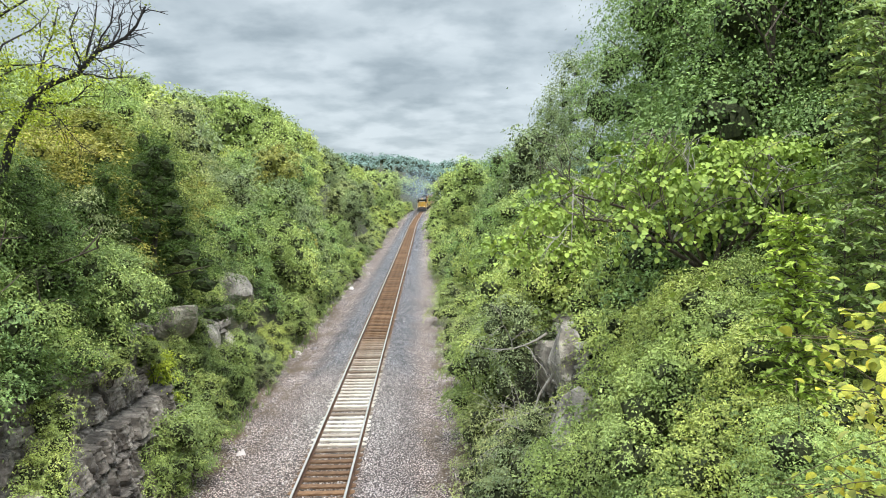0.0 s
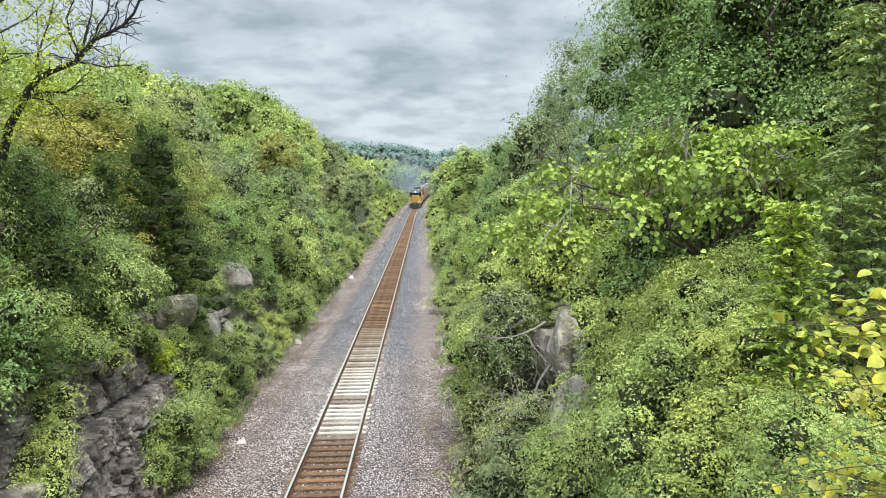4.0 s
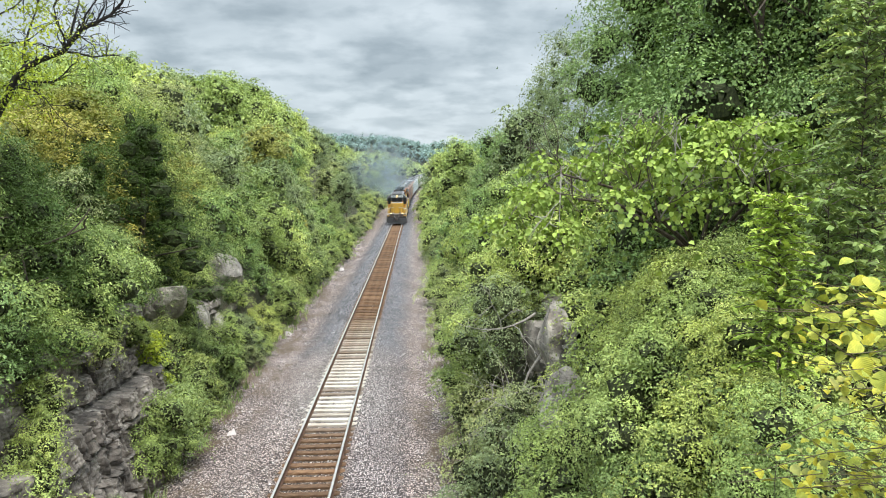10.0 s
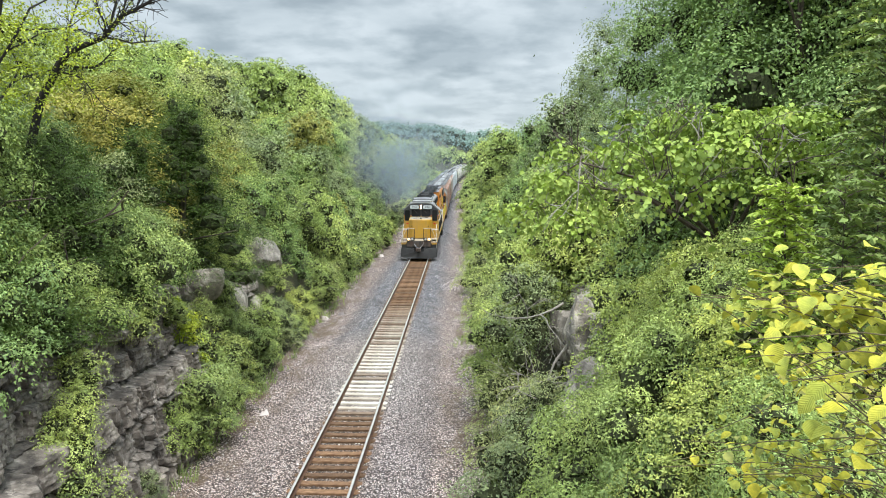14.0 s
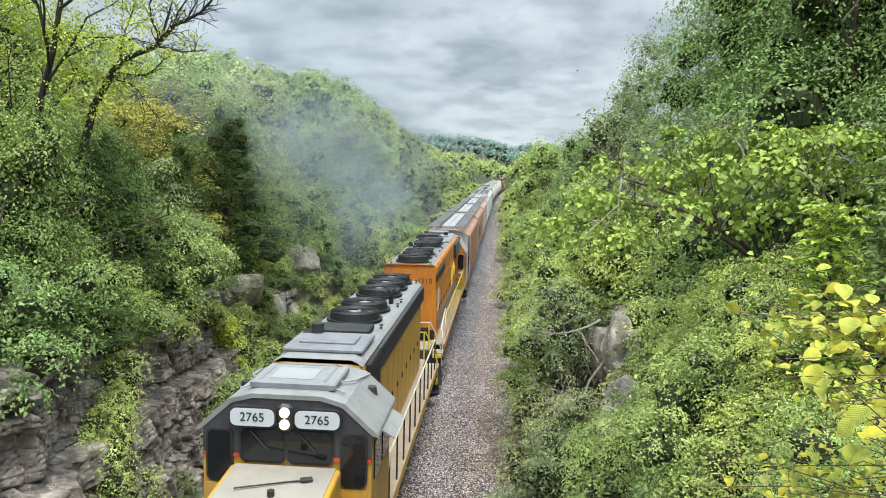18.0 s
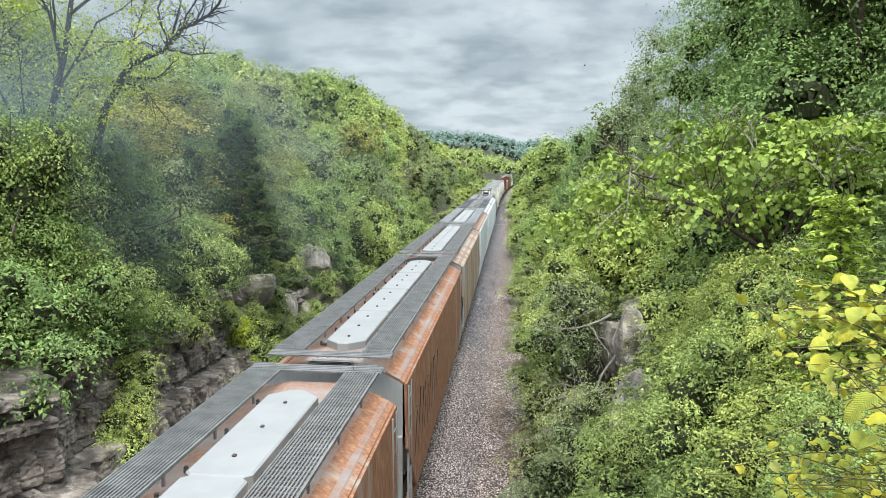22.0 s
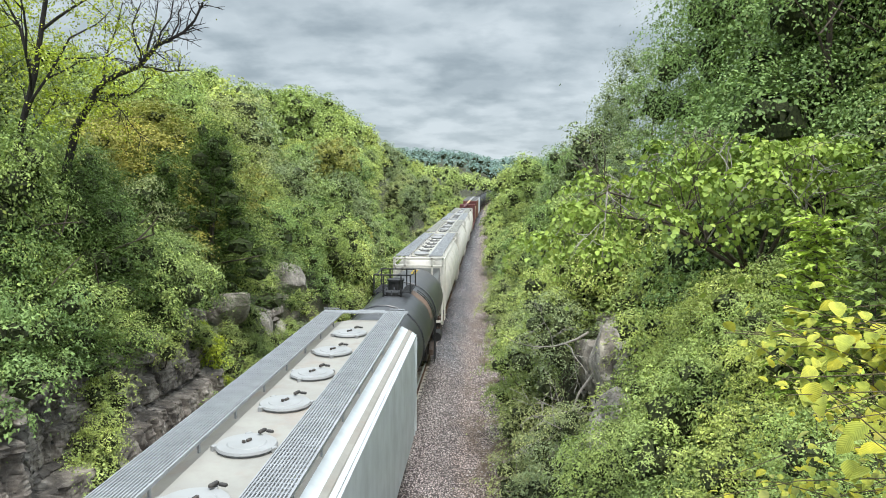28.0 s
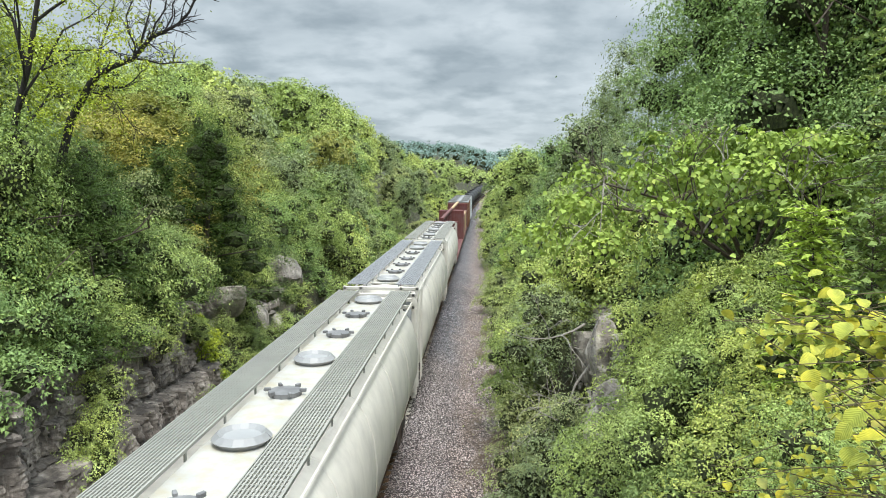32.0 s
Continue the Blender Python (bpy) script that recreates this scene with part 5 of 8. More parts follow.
def near_bough():
    """The yellowing bough that reaches in beside the camera."""
    thing = root("leafy_bough", "yellow-green bough with large toothed leaves close by", "branch")
    rnd = random.Random(12)
    shapes = []
    for mat in (LEAF_YELLOW, LEAF_LIME, LEAF_LIME, LEAF_GOLD):
        me = big_leaf()
        me.materials.append(mat)
        shapes.append(me)
    # the upper spray of large leaves, the thinner twigs below it, and one tip further down
    tips = [((3.92, 3.05, 6.86), 7, 0.09)]
    for k in range(24):
        a = k / 24
        tips.append(((4.40 + 0.75 * a + 0.05 * rnd.random(), 3.2 + 0.25 * rnd.random(), 8.02 + 0.10 * math.sin(a * 2.2) - 0.30 * rnd.random() * min(1, 0.2 + a)), 12, 0.05 + 0.022 * min(1, 2 * a)))
    for k in range(62):
        a, b = (k + rnd.random()) / 62, rnd.random()
        z = 7.86 - 1.5 * a
        out = 4.84 - 0.10 * a - 0.45 * max(0.0, a - 0.30)
        tips.append(((out + 0.65 * b * b + 0.1 * rnd.random(), 3.55 + 0.6 * rnd.random(), z), 13, 0.036 + 0.03 * rnd.random()))
    for k in range(12):
        tips.append(((4.36 + 0.055 * k, 3.3 + 0.4 * rnd.random(), 7.36 - 0.10 * rnd.random()), 9, 0.05))
    for k in range(9):
        tips.append(((4.42 + 0.06 * k + 0.03 * rnd.random(), 2.75 + 0.3 * rnd.random(), 8.0 - 0.045 * k - 0.12 * rnd.random()), 4, 0.088))
    for tip, count, size in tips:
        tip = Vector(tip)
        base = Vector((5.9 + 0.5 * rnd.random(), tip.y + rnd.uniform(-0.1, 0.4), tip.z - rnd.uniform(-0.2, 1.3)))
        mid = base.lerp(tip, 0.6) + Vector((0, 0, rnd.uniform(-0.12, 0.16)))
        bm = bmesh.new()
        tube(bm, [base, base.lerp(mid, 0.5) + Vector((0, 0, rnd.uniform(-0.03, 0.06))), mid, mid.lerp(tip, 0.5) + Vector((0, 0, 0.03)), tip], 0.004, 5, 0.0015)
        twig = part("twig", bm, BARK_TWIG, thing)
        for k in range(count):
            f = 1.0 - 0.85 * (k + rnd.random()) / count
            p = mid.lerp(tip, f) + Vector((rnd.gauss(0, 0.045), rnd.gauss(0, 0.06), rnd.gauss(0.0, 0.045)))
            d = Vector((rnd.gauss(-0.5, 0.5), rnd.gauss(-0.3, 0.6), rnd.gauss(-0.30, 0.35)))
            m = Matrix.Translation(p) @ d.to_track_quat("X", "Z").to_matrix().to_4x4() @ Matrix.Rotation(rnd.gauss(0, 0.5), 4, "X") @ Matrix.Scale(size * rnd.uniform(0.6, 1.15), 4)
            same("leaf", shapes[rnd.choice((0, 0, 1, 2, 2, 2, 2, 3) if tip.z < 7.7 else (0, 1, 2, 2, 2, 2))], twig, m)


def same(name, me, parent, at, label=""):
    """One more piece on a shared mesh."""
    ob = new(name, me)
    ob.parent, ob.matrix_local = parent, at
    return tagged(ob, label=label) if label else ob


def build_weeds():
    """Grass and weeds along both edges of the ballast."""
    rng = np.random.default_rng(9)
    tuft = []
    for side, lo, hi, n in ((-1, 4.0, 5.0, 190), (1, 4.3, 5.2, 200)):
        for _ in range(n):
            y = 14 + 90 * rng.random() ** 1.6
            u = side * rng.uniform(lo, hi)
            x = u + track_x(y)
            tuft.append((x, y, land(x, y)))
    for _ in range(60):
        tuft.append((x := rng.uniform(-5.0, -4.4), y := rng.uniform(14.5, 17.5), land(x, y)))
    tuft = np.array(tuft)
    per = 14
    base = np.repeat(tuft, per, 0) + rng.normal(size=(len(tuft) * per, 3)) * (0.09, 0.09, 0)
    n = len(base)
    tall = rng.uniform(0.12, 0.42, n)[:, None]
    lean = rng.normal(size=(n, 3)) * (0.35, 0.35, 0)
    side = rng.normal(size=(n, 3)) * (1, 1, 0)
    side /= np.linalg.norm(side, axis=1)[:, None]
    w = 0.012
    a, b = base - side * w, base + side * w
    mid = base + lean * tall * 0.4 + (0, 0, 1) * tall * 0.6
    top = base + lean * tall + (0, 0, 1) * tall
    verts = np.stack([a, b, mid + side * w, mid - side * w, top + side * w * 0.2, top - side * w * 0.2], 1).reshape(-1, 3)
    k = np.arange(n)[:, None] * 6
    quads = np.vstack([k + (0, 1, 2, 3), k + (3, 2, 4, 5)])
    me = from_arrays("weeds", verts, quads)
    tagged(set_part("weeds", me, LEAF_FRESH, None), "thin grass and weeds along the ballast edge", "weeds", kind="stuff")

def build_dry_stems():
    """Dead stems and fallen twigs along the foot of both banks."""
    rng = np.random.default_rng(17)
    verts, quads = [], []
    for side, lo, hi, y0, y1, count in ((-1, 3.7, 4.7, 15.0, 36.0, 330), (1, 4.1, 4.9, 16.0, 26.0, 190)):
        for _ in range(count):
            y = y0 + (y1 - y0) * rng.random() ** 1.3
            x = side * rng.uniform(lo, hi)
            a = np.array([x, y, land(x, y) + 0.02])
            turn, long = rng.uniform(0, 6.28), rng.uniform(0.15, 0.65)
            d = np.array([math.cos(turn), math.sin(turn), rng.uniform(0.0, 0.35)]) * long
            w = np.array([-math.sin(turn), math.cos(turn), 0.0]) * rng.uniform(0.004, 0.010)
            h = np.array([0, 0, 0.012])
            k = len(verts)
            verts += [a - w, a + w, a + h, a + d - w * 0.4, a + d + w * 0.4, a + d + h * 0.4]
            quads += [(k, k + 1, k + 4, k + 3), (k + 1, k + 2, k + 5, k + 4), (k + 2, k, k + 3, k + 5)]
    me = from_arrays("dry_stems", verts, quads)
    tagged(set_part("dry_stems", me, DRY, None), "dry brown stems and fallen twigs beside the ballast", "twigs", kind="stuff")


# ---- rock ----
def rough_block(rnd, s, cuts=2, wild=0.10):
    """A broken stone block with sides s."""
    bm = bmesh.new()
    bmesh.ops.create_cube(bm, size=1)
    bmesh.ops.subdivide_edges(bm, edges=bm.edges[:], cuts=cuts, use_grid_fill=True)
    o = Vector((rnd.uniform(0, 99), rnd.uniform(0, 99), rnd.uniform(0, 99)))
    for v in bm.verts:
        p = v.co * 2
        shrink = 1 - 0.035 * max(0, sum(abs(c) > 0.95 for c in p) - 1)
        q = Vector((v.co.x * s[0], v.co.y * s[1], v.co.z * s[2])) * shrink
        n = noise.noise_vector(q * 1.7 + o) * wild * 2.2 + noise.noise_vector(q * 5 + o) * wild * 0.6 + noise.noise_vector(q * 13 + o) * wild * 0.25
        v.co = q + n
    me = bpy.data.meshes.new("stone")
    bm.to_mesh(me)
    bm.free()
    return me


def rock_face(name, label, x_of, y0, y1, z0, z1, seed, mat=ROCK, fine=0.05):
    """A bedded, cracked rock face, one mesh for each bed; x_of(y, z): where its front lies."""
    wall = root(name, label, "rock face", kind="structure")
    rng = np.random.default_rng(seed)
    z, k = z0, 0
    while z < z1:
        h = min(rng.choice((0.12, 0.18, 0.28, 0.45, 0.7)), z1 + 0.3 - z)
        # cracks that split the bed into blocks of uneven width, each set back by its own amount
        cuts = [y0]
        while cuts[-1] < y1:
            cuts.append(cuts[-1] + (rng.uniform(0.10, 0.5) if rng.random() < 0.75 else rng.uniform(0.5, 1.3)))
        cuts = np.array(cuts)
        back = rng.uniform(-0.13, 0.10, len(cuts)) + rng.uniform(-0.06, 0.06)
        tilt = rng.uniform(-0.22, 0.22, len(cuts))
        ny, nz = int((y1 - y0) / fine) + 1, max(3, int(h / fine) + 1)
        verts = []
        for j in range(nz):
            zz = z + h * j / (nz - 1)
            for i in range(ny):
                yy = y0 + (y1 - y0) * i / (ny - 1)
                ys = yy + 0.22 * noise.noise((yy * 0.9, zz * 1.3, seed)) + 0.10 * noise.noise((yy * 3, zz * 2.5, seed + 9))
                c = min(len(cuts) - 1, max(0, int(np.searchsorted(cuts, ys)) - 1))
                lo, hi = cuts[c], cuts[c + 1] if c + 1 < len(cuts) else cuts[c] + 1
                edge = min(ys - lo, hi - ys)
                bed = min(zz - z, z + h - zz)
                deep = back[c] + tilt[c] * (ys - lo) - 0.22 * max(0, 1 - edge / 0.055) - 0.15 * max(0, 1 - bed / 0.05)
                deep += 0.16 * noise.noise((yy * 0.6, zz * 0.6, seed + 3)) + 0.06 * noise.noise((yy * 4, zz * 5.5, seed + 5)) + 0.05 * noise.noise((yy * 11, zz * 13, seed + 7)) + 0.045 * noise.noise((yy * 2.5, zz * 24, seed + 8))
                x = x_of(yy, zz)
                verts.append((x - (deep if x > 0 else -deep), yy, zz + 0.12 * noise.noise((yy * 0.5, 3.1, seed)) + 0.03 * noise.noise((yy * 1.5, k * 3.1, seed))))
        quads = [(j * ny + i, j * ny + i + 1, (j + 1) * ny + i + 1, (j + 1) * ny + i) for j in range(nz - 1) for i in range(ny - 1)]
        # the bed's back and its level top
        n0 = len(verts)
        side = 1 if x_of(y0, z) > 0 else -1
        for i in range(ny):
            v = verts[(nz - 1) * ny + i]
            verts.append((v[0] + side * 1.6, v[1], v[2] + 0.05))
        quads += [((nz - 1) * ny + i, (nz - 1) * ny + i + 1, n0 + i + 1, n0 + i) for i in range(ny - 1)]
        me = from_arrays("rock_bed", np.array(verts), np.array(quads))
        me.shade_flat()
        set_part("rock_bed", me, mat, wall)
        z += h * 0.93
        k += 1
    return wall


def boulder(x, y, z, s, seed, turn=0.0, mat=ROCK_PALE):
    """A broken boulder with flat cleaved sides."""
    rnd = random.Random(seed)
    me = rough_block(rnd, s, 9, 0.07)
    size = Vector(s)
    for _ in range(18):
        n = Vector((rnd.gauss(0, 1), rnd.gauss(0, 1), rnd.gauss(0, 0.8))).normalized()
        d = 0.5 * (abs(n.x) * size.x + abs(n.y) * size.y + abs(n.z) * size.z) * rnd.uniform(0.52, 0.74)
        for v in me.vertices:
            over = v.co.dot(n) - d
            if over > 0:
                v.co -= n * over * 0.93
    me.materials.append(mat)
    ob = new("boulder", me)
    ob.matrix_world = pose(x, y, z, rnd.uniform(-12, 12), rnd.uniform(-12, 12), turn)
    tagged(ob, "grey angular limestone boulder jutting from the bank", "boulder")


def build_rocks():
    rock_face("rock_face_near", "grey bedded limestone face of the cutting", lambda y, z: -4.45 - 0.24 * min(2.3, max(0, z)) - (0.50 if z > 2.3 else 0.0) - 0.06 * max(0, z - 2.3) - 0.05 * (y - 17) * (y < 17) + 0.5 * math.exp(-(((y - 13.4) / 0.45) ** 2)), 9.0, 24.2, -0.7, 4.2, 3)
    rock_face("rock_face_far", "broken limestone ledges among bushes", lambda y, z: -5.4 - 0.26 * max(0, z), 24.2, 38.0, -0.7, 2.9, 4, ROCK, 0.10)
    rock_face("rock_face_right", "grey limestone outcrop among bushes", lambda y, z: 6.1 + 0.16 * max(0, z), 17.6, 23.2, 0.6, 4.4, 7, ROCK_PALE)
    for x, y, z, s, seed, turn in (
        (-6.25, 27.6, 3.65, (1.7, 1.9, 1.5), 1, 20), (-6.5, 36.4, 3.6, (2.3, 2.3, 1.7), 22, -10), (-6.9, 34.8, 2.7, (1.5, 1.3, 1.7), 5, 30), (-6.35, 31.6, 2.4, (1.3, 1.5, 1.1), 3, 5), (-6.1, 33.2, 1.6, (1.2, 1.3, 1.2), 6, 40),
        (-5.1, 18.3, 0.1, (0.8, 1.2, 0.8), 9, 30), (-4.95, 20.0, -0.25, (0.6, 0.8, 0.5), 10, 60),
        (6.75, 21.2, 3.55, (1.2, 1.5, 1.5), 13, -8), (6.85, 19.3, 3.9, (1.1, 1.4, 2.2), 14, 10), (6.5, 17.2, 3.1, (0.9, 1.2, 1.4), 15, 25),
    ):
        boulder(x, y, z, s, seed, turn)


def build_stones():
    """Loose stone on the ballast and rubble at the foot of the left bank."""
    rng = np.random.default_rng(2)
    n = 8000
    y = 11 + 62 * rng.random(n) ** 1.7
    u = rng.uniform(-4.4, 4.6, n)
    keep = np.abs(np.abs(u) - 0.75) > 0.12
    y, u = y[keep], u[keep]
    z = np.array([land(a, b) for a, b in zip(u, y)]) + 0.005
    n = len(y)
    size = rng.uniform(0.014, 0.032, n)
    rubble = rng.random(n) < 0.012
    size = np.where(rubble & (u < -3.4), rng.uniform(0.08, 0.24, n), size)
    # a skew wedge of five faces for each stone
    shape = np.array([(-1, -1, -0.4), (1, -1, -0.4), (1, 1, -0.4), (-1, 1, -0.4), (-0.6, -0.5, 0.7), (0.6, -0.6, 0.6), (0.5, 0.6, 0.8), (-0.5, 0.5, 0.6)])
    faces = np.array([(4, 5, 6, 7), (0, 1, 5, 4), (1, 2, 6, 5), (2, 3, 7, 6), (3, 0, 4, 7)])
    v = shape[None] * (1 + 0.35 * rng.normal(size=(n, 8, 3))) * size[:, None, None]
    a = rng.uniform(0, 6.28, n)
    c, s = np.cos(a)[:, None], np.sin(a)[:, None]
    v = np.stack([v[..., 0] * c - v[..., 1] * s, v[..., 0] * s + v[..., 1] * c, v[..., 2]], -1)
    v += np.stack([u, y, z], 1)[:, None]
    quads = (faces[None] + np.arange(n)[:, None, None] * 8).reshape(-1, 4)
    me = from_arrays("loose_stone", v.reshape(-1, 3), quads)
    tagged(set_part("loose_stone", me, STONE, None), "loose crushed stone scattered on the ballast", "gravel", kind="stuff")

# ---- the train ----
SPEED, PASSES = 12.9, 17.0
TRAIN = []
SMOKE = []


def smoke_material():
    """Thin blue-grey exhaust haze, densest at the heart of a puff."""
    m = bpy.data.materials.new("exhaust_haze")
    m.use_nodes = True
    t = m.node_tree
    t.nodes.clear()
    c = t.nodes.new("ShaderNodeTexCoord")
    far = t.nodes.new("ShaderNodeVectorMath")
    far.operation = "MULTIPLY"
    far.inputs[1].default_value = (1, 0, 1)
    t.links.new(c.outputs["Object"], far.inputs[0])
    size = t.nodes.new("ShaderNodeVectorMath")
    size.operation = "LENGTH"
    t.links.new(far.outputs[0], size.inputs[0])
    fall = t.nodes.new("ShaderNodeMapRange")
    fall.interpolation_type = "SMOOTHERSTEP"
    for k, x in enumerate((0.05, 0.98, 0.37, 0.0), 1):
        fall.inputs[k].default_value = x
    t.links.new(size.outputs["Value"], fall.inputs[0])
    lump = ramp(t, noise_of(t, c.outputs["Object"], 2.2, 5, 0.6, 0.6), [(0.32, (0.1, 0.1, 0.1)), (0.65, (1, 1, 1))])
    amount = t.nodes.new("ShaderNodeMath")
    amount.operation = "MULTIPLY"
    t.links.new(fall.outputs[0], amount.inputs[0])
    t.links.new(lump, amount.inputs[1])
    clear = t.nodes.new("ShaderNodeBsdfTransparent")
    body = t.nodes.new("ShaderNodeBsdfDiffuse")
    body.inputs[0].default_value = (0.33, 0.41, 0.47, 1)
    mix = t.nodes.new("ShaderNodeMixShader")
    t.links.new(amount.outputs[0], mix.inputs[0])
    t.links.new(clear.outputs[0], mix.inputs[1])
    t.links.new(body.outputs[0], mix.inputs[2])
    out = t.nodes.new("ShaderNodeOutputMaterial")
    t.links.new(mix.outputs[0], out.inputs[0])
    return m


HAZE = smoke_material()


def build_smoke():
    """Four puffs of exhaust that trail the leading locomotive and are shed one by one."""
    for k, r in enumerate((3.0, 4.8, 8.0, 12.5)):
        bm = bmesh.new()
        bmesh.ops.create_icosphere(bm, subdivisions=3, radius=1.0)
        o = Vector((k * 7.1, 3, 1))
        for v in bm.verts:
            v.co *= 1 + 0.10 * noise.noise(v.co * 1.6 + o)
            v.co.y *= 0.35
        me = bpy.data.meshes.new("smoke_puff")
        bm.to_mesh(me)
        bm.free()
        me.materials.append(HAZE)
        me.shade_smooth()
        ob = new("smoke_puff", me)
        ob.scale = (r, r * 2.0, r * 0.8)
        tagged(ob, "thin blue-grey exhaust smoke drifting over the train", "smoke")
        SMOKE.append((ob, k))

YELLOW = painted("weathered_armour_yellow", (0.56, 0.31, 0.028), 0.25, 0.45, 0.45, rust_at=0.66)
ORANGE = painted("weathered_locomotive_orange", (0.66, 0.225, 0.018), 0.6, 0.42, 0.65, rust_at=0.53, dust=(0.26, 0.16, 0.09))
LOCO_GREY = painted("pale_roof_grey", (0.27, 0.275, 0.27), 0.0, 0.55, 0.5, streak=False, dust=(0.12, 0.115, 0.105))
ROOF_BLUE = painted("smooth_roof_grey", (0.20, 0.204, 0.212), 0.0, 0.4, 0.35, streak=False, dust=(0.09, 0.09, 0.095))
NOSE_TAN = painted("dusty_nose_tan", (0.33, 0.30, 0.25), 0.0, 0.6, 0.4, streak=False)
ROOF_SOOT = painted("sooty_roof_grey", (0.22, 0.225, 0.24), 0.0, 0.5, 0.5, streak=False, dust=(0.06, 0.06, 0.065))
BAND_DARK = painted("dark_grey_band", (0.036, 0.038, 0.044), 0.0, 0.45, 0.25)
BLACK = painted("sooty_black", (0.013, 0.013, 0.014), 0.0, 0.68, 0.3, dust=(0.034, 0.033, 0.032))
UNDER = painted("grimy_underframe", (0.035, 0.032, 0.030), 0.2, 0.75, 0.6)
TAN_DECK = painted("dusty_deck", (0.36, 0.30, 0.22), 0.1, 0.8, 0.5, streak=False)
RAIL_WHITE = painted("handrail_cream_paint", (0.62, 0.60, 0.50), 0.1, 0.5, 0.3)
RAIL_YELLOW = painted("handrail_yellow_paint", (0.66, 0.52, 0.06), 0.1, 0.5, 0.3)
WHITE = painted("hatch_white", (0.33, 0.335, 0.335), 0.0, 0.45, 0.12, streak=False)
GALV = plain("galvanised_steel", (0.36, 0.37, 0.385), 0.55, 0.3, 0.15)
GALV_WORN = plain("weathered_grating_steel", (0.20, 0.20, 0.20), 0.65, 0.2, 0.3)
GALV_DARK = plain("dull_galvanised_steel", (0.15, 0.155, 0.165), 0.6, 0.5, 0.2)
GLASS = glass_material()
LAMP = glowing("lit_headlight", (1.0, 0.66, 0.32), 2.3)
LAMP_OFF = plain("headlight_lens", (0.55, 0.52, 0.48), 0.15)
RED = plain("red_paint", (0.55, 0.05, 0.03), 0.5)
BOARD = glowing("number_board_glass", (0.50, 0.54, 0.56), 0.10)
INK = plain("black_lettering", (0.015, 0.015, 0.015), 0.6)
SIGN_WHITE = plain("white_stencil", (0.75, 0.75, 0.72), 0.6, 0, 0.05)
SIGN_YELLOW = plain("yellow_stencil", (0.62, 0.42, 0.03), 0.6, 0, 0.1)
RUSTY = painted("heavily_rusted_hopper_paint", (0.45, 0.40, 0.35), 0.95, 0.75, 0.3, rust_at=0.35)
RUSTY_TAN = painted("rust_streaked_tan_paint", (0.50, 0.44, 0.36), 0.85, 0.7, 0.35, rust_at=0.50)
HOPPER_GREY = painted("pale_hopper_grey", (0.70, 0.75, 0.78), 0.10, 0.5, 0.14, rust_at=0.72)
HOPPER_RUSTED_EAVE = painted("rust_patched_grey", (0.40, 0.33, 0.29), 0.95, 0.7, 0.3, rust_at=0.36)
END_GREY = painted("grimy_end_grey", (0.40, 0.41, 0.41), 0.35, 0.6, 0.45, rust_at=0.60)
ROOF_RUST = painted("rusted_roof_sheet", (0.34, 0.28, 0.26), 0.6, 0.75, 0.5, streak=False, rust_at=0.46)
CREAM = painted("cream_hopper_paint", (0.75, 0.715, 0.645), 0.05, 0.5, 0.15, rust_at=0.76)
ROOF_OCHRE = painted("ochre_stained_roof", (0.47, 0.465, 0.43), 0.0, 0.6, 0.55, streak=False, dust=(0.40, 0.31, 0.11))
BOARD_CREAM = painted("cream_grating", (0.34, 0.34, 0.30), 0.0, 0.6, 0.2)
ROOF_CREAM = painted("stained_cream_roof", (0.33, 0.318, 0.285), 0.22, 0.6, 0.35, streak=False, rust_at=0.60)
SPILL = painted("dried_tan_spill", (0.20, 0.13, 0.09), 0.0, 0.8, 0.7, dust=(0.06, 0.055, 0.05))
TANK_BLACK = painted("scuffed_tank_grey_black", (0.042, 0.045, 0.051), 0.0, 0.34, 0.30, dust=(0.15, 0.14, 0.13))
FREIGHT_RED = painted("oxide_red_freight_paint", (0.13, 0.030, 0.028), 0.0, 0.65, 0.35, rust_at=0.6)
FREIGHT_BROWN = painted("faded_brown_freight_paint", (0.22, 0.10, 0.055), 0.2, 0.65, 0.4, rust_at=0.6)
LUMBER = painted("pale_lumber", (0.52, 0.36, 0.20), 0.0, 0.8, 0.3, streak=False)


def shared(name, build, material):
    bm = bmesh.new()
    build(bm)
    me = bpy.data.meshes.new(name)
    bm.to_mesh(me)
    bm.free()
    me.materials.append(material)
    return me


def ring(bm, r, z, w, n=28, x=0.0, y=0.0):
    tube(bm, [(x + r * math.cos(2 * math.pi * k / n), y + r * math.sin(2 * math.pi * k / n), z) for k in range(n + 1)], w, 4)


def m_fan_drum(bm):
    rod(bm, (0, 0, 0), (0, 0, 0.05), 0.70, 32)
    made = bmesh.ops.create_cone(bm, cap_ends=False, segments=32, radius1=0.63, radius2=0.60, depth=0.17, matrix=Matrix.Translation((0, 0, 0.125)))
    bmesh.ops.create_cone(bm, cap_ends=False, segments=32, radius1=0.55, radius2=0.55, depth=0.17, matrix=Matrix.Translation((0, 0, 0.125)))
    rod(bm, (0, 0, 0.05), (0, 0, 0.07), 0.56, 32)
    del made


def m_grille(bm):
    for k in range(10):
        ring(bm, 0.60 - 0.042 * k, 0.222, 0.0085)
    for k in range(6):
        a = math.pi * k / 3
        rod(bm, (0.2 * math.cos(a), 0.2 * math.sin(a), 0.23), (0.6 * math.cos(a), 0.6 * math.sin(a), 0.23), 0.010, 4)


